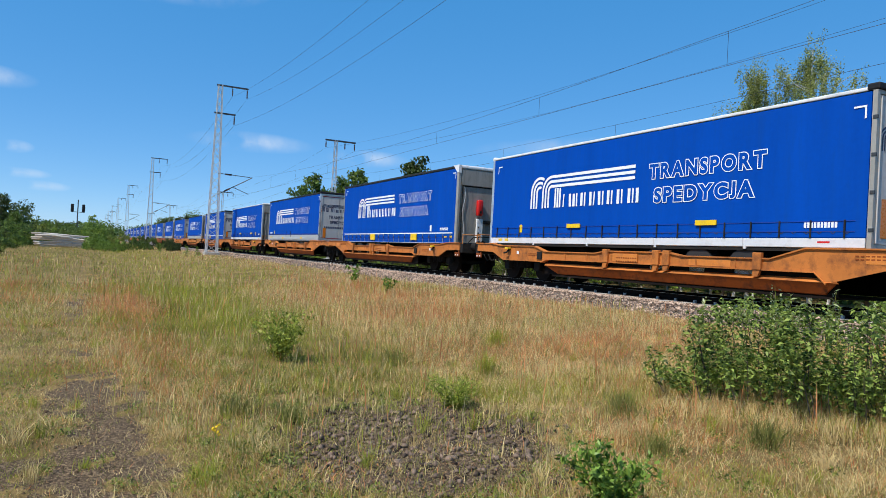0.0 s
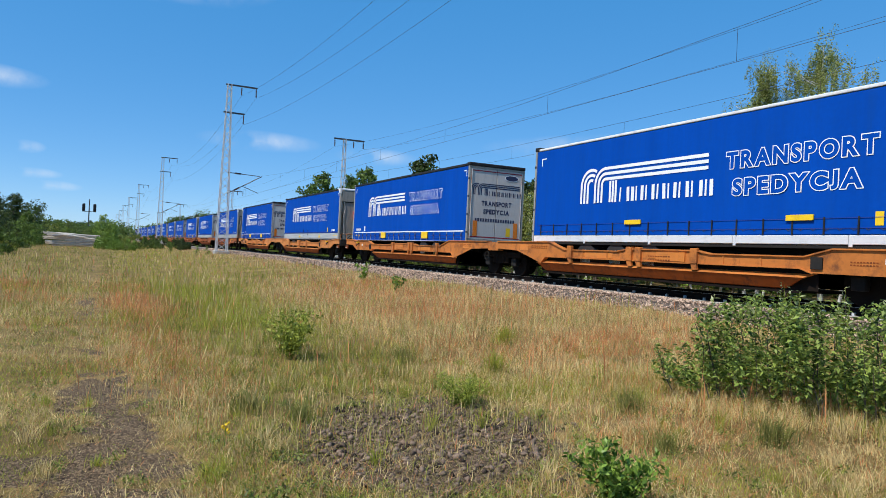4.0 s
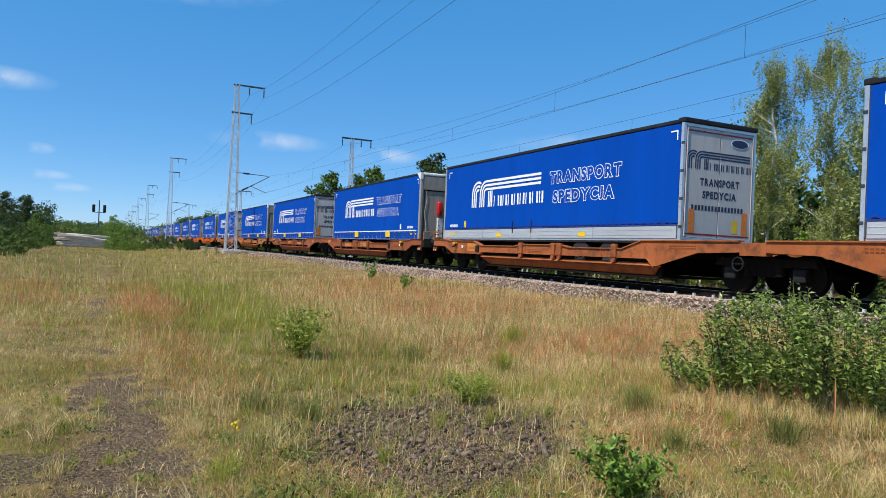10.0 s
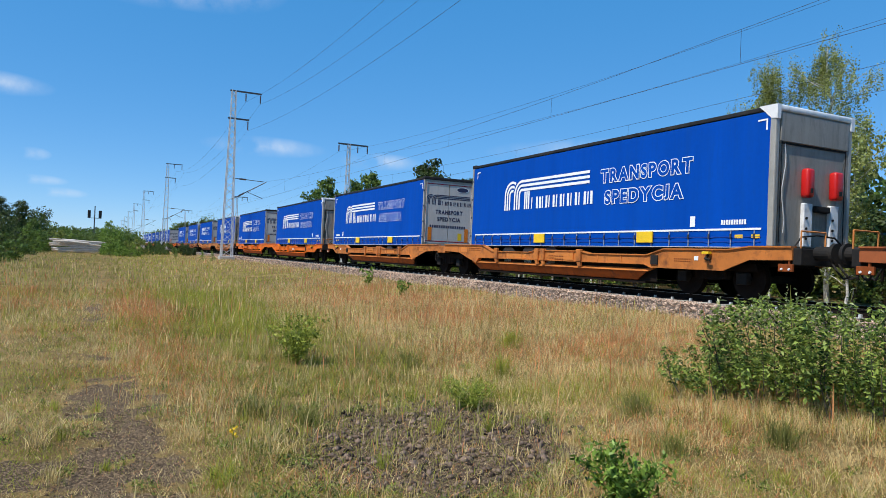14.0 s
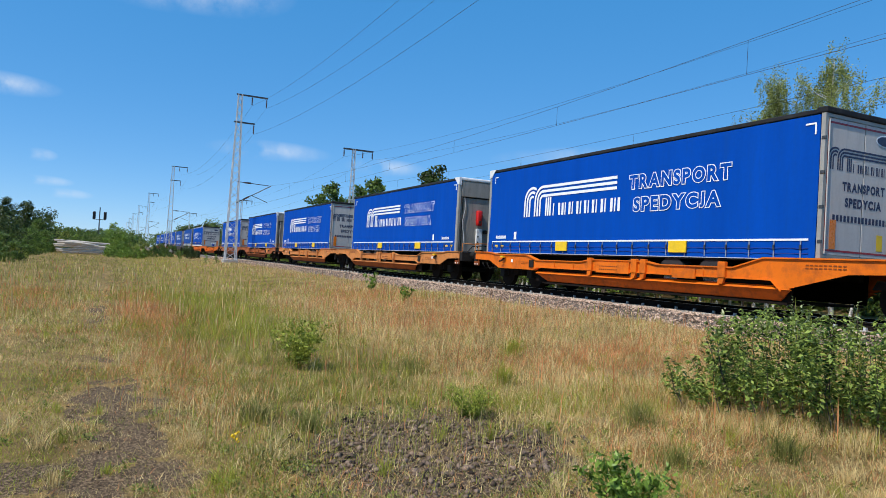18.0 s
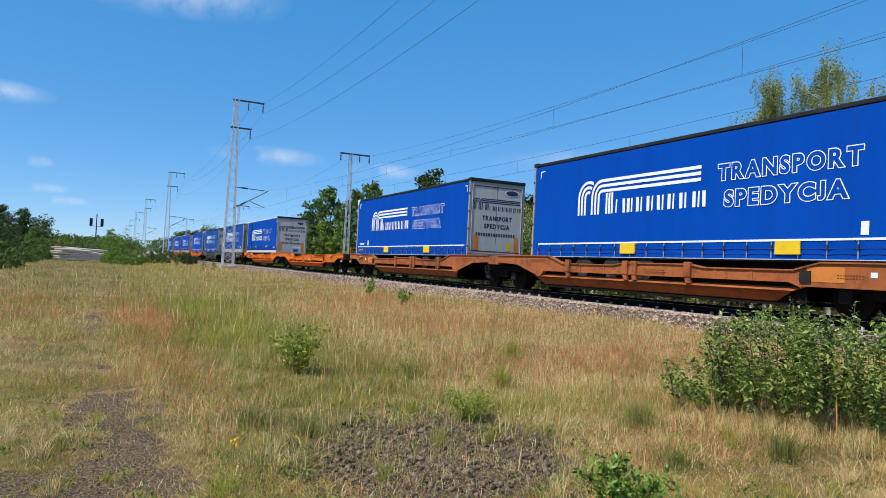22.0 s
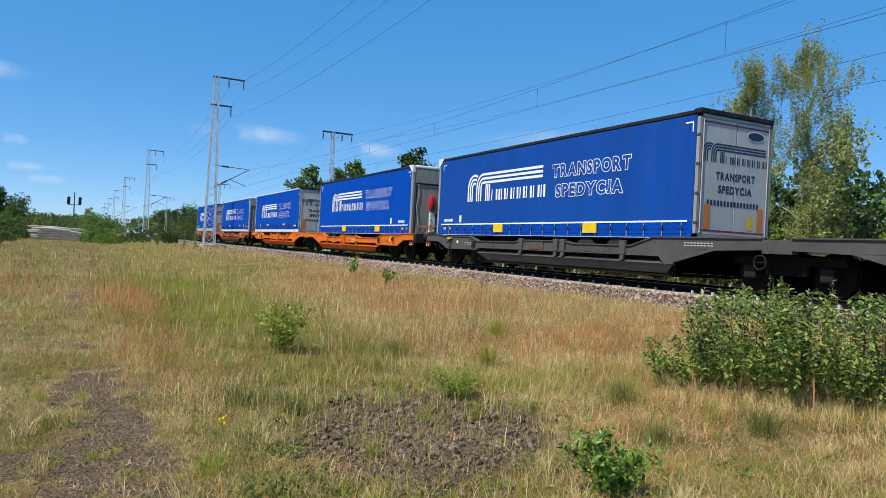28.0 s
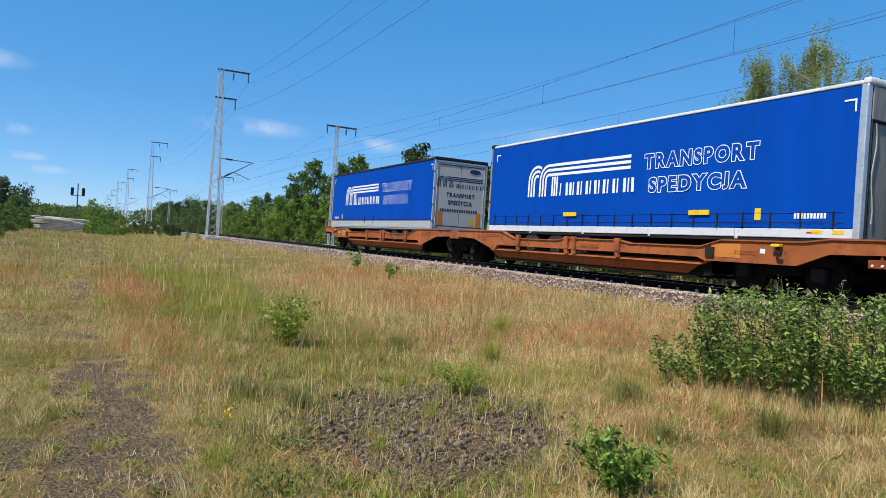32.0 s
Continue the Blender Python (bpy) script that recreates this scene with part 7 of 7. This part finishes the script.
def build_bush():
    """The dense shrub at the edge of the field: arching stems set with drooping pointed leaves, and upright shoots."""
    b = root("bramble_bush", "dense dark green bush with upright leafy shoots", "bush")
    g = np.random.default_rng(9)
    r = random.Random(9)
    stems = 1000
    a, d = g.uniform(0, 6.283, stems), g.uniform(0, 1, stems) ** 0.5
    box_out = d / (np.cos(a) ** 6 + np.sin(a) ** 6) ** (1 / 6)
    tip = np.stack([2.35 * box_out * np.cos(a), 1.02 * box_out * np.sin(a), (1.0 - 0.14 * d ** 6) * g.uniform(0.80, 1.10, stems)], -1)
    low = g.uniform(0, 1, stems) < 0.40
    tip[low, 2] *= g.uniform(0.25, 0.75, low.sum())
    tip[low, :2] *= 1.04
    side = g.uniform(0, 1, stems) < 0.03
    tip[side] = np.stack([g.uniform(-2.75, -2.2, side.sum()), g.uniform(-0.5, 0.5, side.sum()), g.uniform(0.18, 0.5, side.sum())], -1)
    foot = tip * np.array([0.93, 0.85, 0.0])
    bm = bmesh.new()
    for f, p in list(zip(foot, tip))[::5]:
        limb(bm, f, p, 0.007, 0.003, 3, r, 4)
    per = 36
    t = np.tile(np.linspace(0.16, 1.0, per), stems) + g.uniform(-0.03, 0.03, stems * per)
    f, p = np.repeat(foot, per, 0), np.repeat(tip, per, 0)
    pos = f + (p - f) * t[:, None]
    pos[:, 2] = p[:, 2] * (1 - (1 - np.clip(t, 0, 1)) ** 1.4)
    gap = np.array([noise.noise((q[0] * 1.9, q[1] * 1.9, q[2] * 2.6)) for q in pos])
    pos = pos[(gap > -0.3) | (g.uniform(0, 1, len(gap)) < 0.25)]

    def leaves(pos, length, slim, droop):
        n = len(pos)
        az = g.uniform(0, 6.283, n)
        u = np.stack([np.cos(az), np.sin(az), g.normal(-droop, 0.45, n)], -1)
        u /= np.linalg.norm(u, axis=1)[:, None]
        v = np.cross(u, np.array([-0.35, 0.0, 0.9]) + g.normal(0, 0.4, (n, 3)))
        v /= np.linalg.norm(v, axis=1)[:, None]
        w = np.cross(v, u)
        ln = length * g.uniform(0.55, 1.3, (n, 1))
        mid = pos + u * ln * 0.42 + w * ln * 0.10
        return np.stack([pos, mid + v * ln * slim, pos + u * ln - w * ln * 0.06, mid - v * ln * slim], 1)

    tagged(part("stem_wood", bm, M["bark"], b), kind="stuff")
    crown = new("foliage", quads_mesh("foliage", leaves(pos, 0.062, 0.23, 0.25), M["bush_leaf"]))
    crown.parent = b
    tagged(crown, "pointed drooping leaves", kind="stuff")
    bm = bmesh.new()
    shoots = []
    for i in range(70):
        a, d = r.uniform(0, 6.283), r.random() ** 0.5
        x, y = 2.2 * d * math.cos(a), 0.95 * d * math.sin(a)
        top = 0.98 + r.uniform(0.0, 0.26) * r.random() + 0.05
        limb(bm, (x, y, 0.6), (x + r.uniform(-0.08, 0.08), y, top), 0.005, 0.002, 2, r, 4)
        for k in range(9):
            shoots.append((x, y, top - 0.03 * k))
    tagged(part("shoot_wood", bm, M["olive_leaf"], b), kind="stuff")
    tips = new("shoot_leaves", quads_mesh("shoot_leaves", leaves(np.array(shoots), 0.062, 0.17, -0.7), M["pale_leaf"]))
    tips.parent = b
    tagged(tips, "pale young shoot leaves", kind="stuff")
    b.matrix_basis = pose(7.47, 3.88, ground_z(7.47, 3.88) - 0.03, 0, 0, -50)


build_bush()


def build_bush_edge():
    """Tall grass growing up along the bush's front."""
    u = rng.uniform(-2.3, 2.4, 1900)
    v = 0.95 + 0.26 * np.abs(rng.normal(0, 1, 1900)) - 0.02 * u * u
    x, y = 7.47 + 0.643 * u - 0.766 * v, 3.88 - 0.766 * u - 0.643 * v
    green = rng.uniform(0, 1, 1900) < 0.25
    for name, sel, mat, label in (("green_fringe", green, GREEN, "green grass along the foot of the bush"), ("dry_fringe", ~green, STRAW, "dry grass along the foot of the bush")):
        k = int(sel.sum())
        blades(name, x[sel], y[sel], rng.uniform(0.10, 0.30, k), rng.uniform(0.002, 0.004, k), rng.uniform(0.05, 0.5, k), mat, label, "grass")


build_bush_edge()


def build_herbs():
    """Low broad-leaved herbs between the grasses."""
    x, y, r = scatter(1500, 3.2, 14.0, -14.0, 58.0)
    here = np.exp(-((x - 2.4) / 1.8) ** 2 - ((y - 6.5) / 3.2) ** 2) + 0.35 * patches(x, y, 1.6, 41)
    keep = (rng.uniform(0, 1, len(x)) < here) & (path_mask(x, y) < 0.4) & (gravel_mask(x, y) < 0.75)
    x, y = x[keep], y[keep]
    c = np.stack([x, y, ground_np(x, y) + 0.035], -1)
    lv = leaf_cloud(c, np.stack([rng.uniform(0.05, 0.13, len(x))] * 2 + [rng.uniform(0.03, 0.07, len(x))], -1), 46, 0.013, flat=0.6, aspect=0.42)
    tagged(new("low_herbs", quads_mesh("low_herbs", lv, M["olive_leaf"])), "low olive green herbs between dry grasses", "herbs", kind="stuff")


build_herbs()


def weed(name, label, x, y, h, w, leaves, size, mat, seed, stems=9, rot=0, slim=0.4):
    """A small leafy plant: stems from one foot and pointed leaves."""
    r = random.Random(seed)
    p = root(name, label, "plant")
    bm = bmesh.new()
    c = []
    for i in range(stems):
        a = r.uniform(0, 6.283)
        d = r.uniform(0.3, 1.0) * w
        tip = (math.cos(a) * d, math.sin(a) * d, h * r.uniform(0.6, 1.0))
        pts = limb(bm, (0, 0, -0.02), tip, 0.005, 0.002, 3, r, 4)
        c += [tuple(q) for q in pts[1:]]
    tagged(part("stalk_growth", bm, M[mat], p), kind="stuff")
    lv = leaf_cloud(c, [w * 0.25] * len(c), max(2, leaves // len(c)), size, flat=0.3, aspect=slim)
    o = new("leaves", quads_mesh("leaves", lv, M[mat]))
    o.parent = p
    tagged(o, kind="stuff")
    p.matrix_basis = pose(x, y, float(ground_np(np.array(x), np.array(y))), 0, 0, rot)
    return p


weed("green_shrublet", "small yellow-green shrub among the dry grass", 2.5, 9.7, 0.66, 0.38, 2300, 0.026, "sun_leaf", 1, 34)
weed("ragwort", "low green weed with dark foliage on gravel", 3.5, 6.4, 0.30, 0.30, 1500, 0.028, "sun_leaf", 2, 34, slim=0.16)
weed("seedling_tree", "bright green seedling by the gravel", 3.1, 3.5, 0.34, 0.30, 1500, 0.026, "young_leaf", 3, 26)
weed("track_weed", "small green weed by the ballast", 8.9, 24.6, 0.7, 0.28, 180, 0.07, "young_leaf", 4)
weed("track_weed", "small green weed by the ballast", 8.2, 19.6, 0.5, 0.28, 160, 0.06, "young_leaf", 5)
weed("leafy_weed", "low green weed among dry grass", 1.05, 4.15, 0.16, 0.2, 260, 0.026, "olive_leaf", 8, slim=0.25)


def build_flower():
    f = root("yellow_flower", "single yellow flower among the grass", "flower")
    bm = bmesh.new()
    tube(bm, (0, 0, 0), (0.01, 0, 0.28), 0.0022, seg=5)
    part("stalk", bm, M["young_leaf"], f)
    for i in range(7):
        bm = bmesh.new()
        a = i * 0.9
        p = Vector((0.01 + 0.012 * math.cos(a), 0.012 * math.sin(a), 0.24 + 0.012 * i))
        tube(bm, p, p + Vector((0.018 * math.cos(a), 0.018 * math.sin(a), 0.014)), 0.006, 0.009, 6)
        part("petal", bm, M["yellow"], f)
    f.matrix_basis = pose(0.88, 5.1, 0)


build_flower()


def motions():
    """The whole train rolls past at about 13 m/s."""
    for ob, y in RUN:
        walk(ob, [(t, pose(XC, y - travelled(t), ZR)) for t in range(0, 33, 4)])


motions()
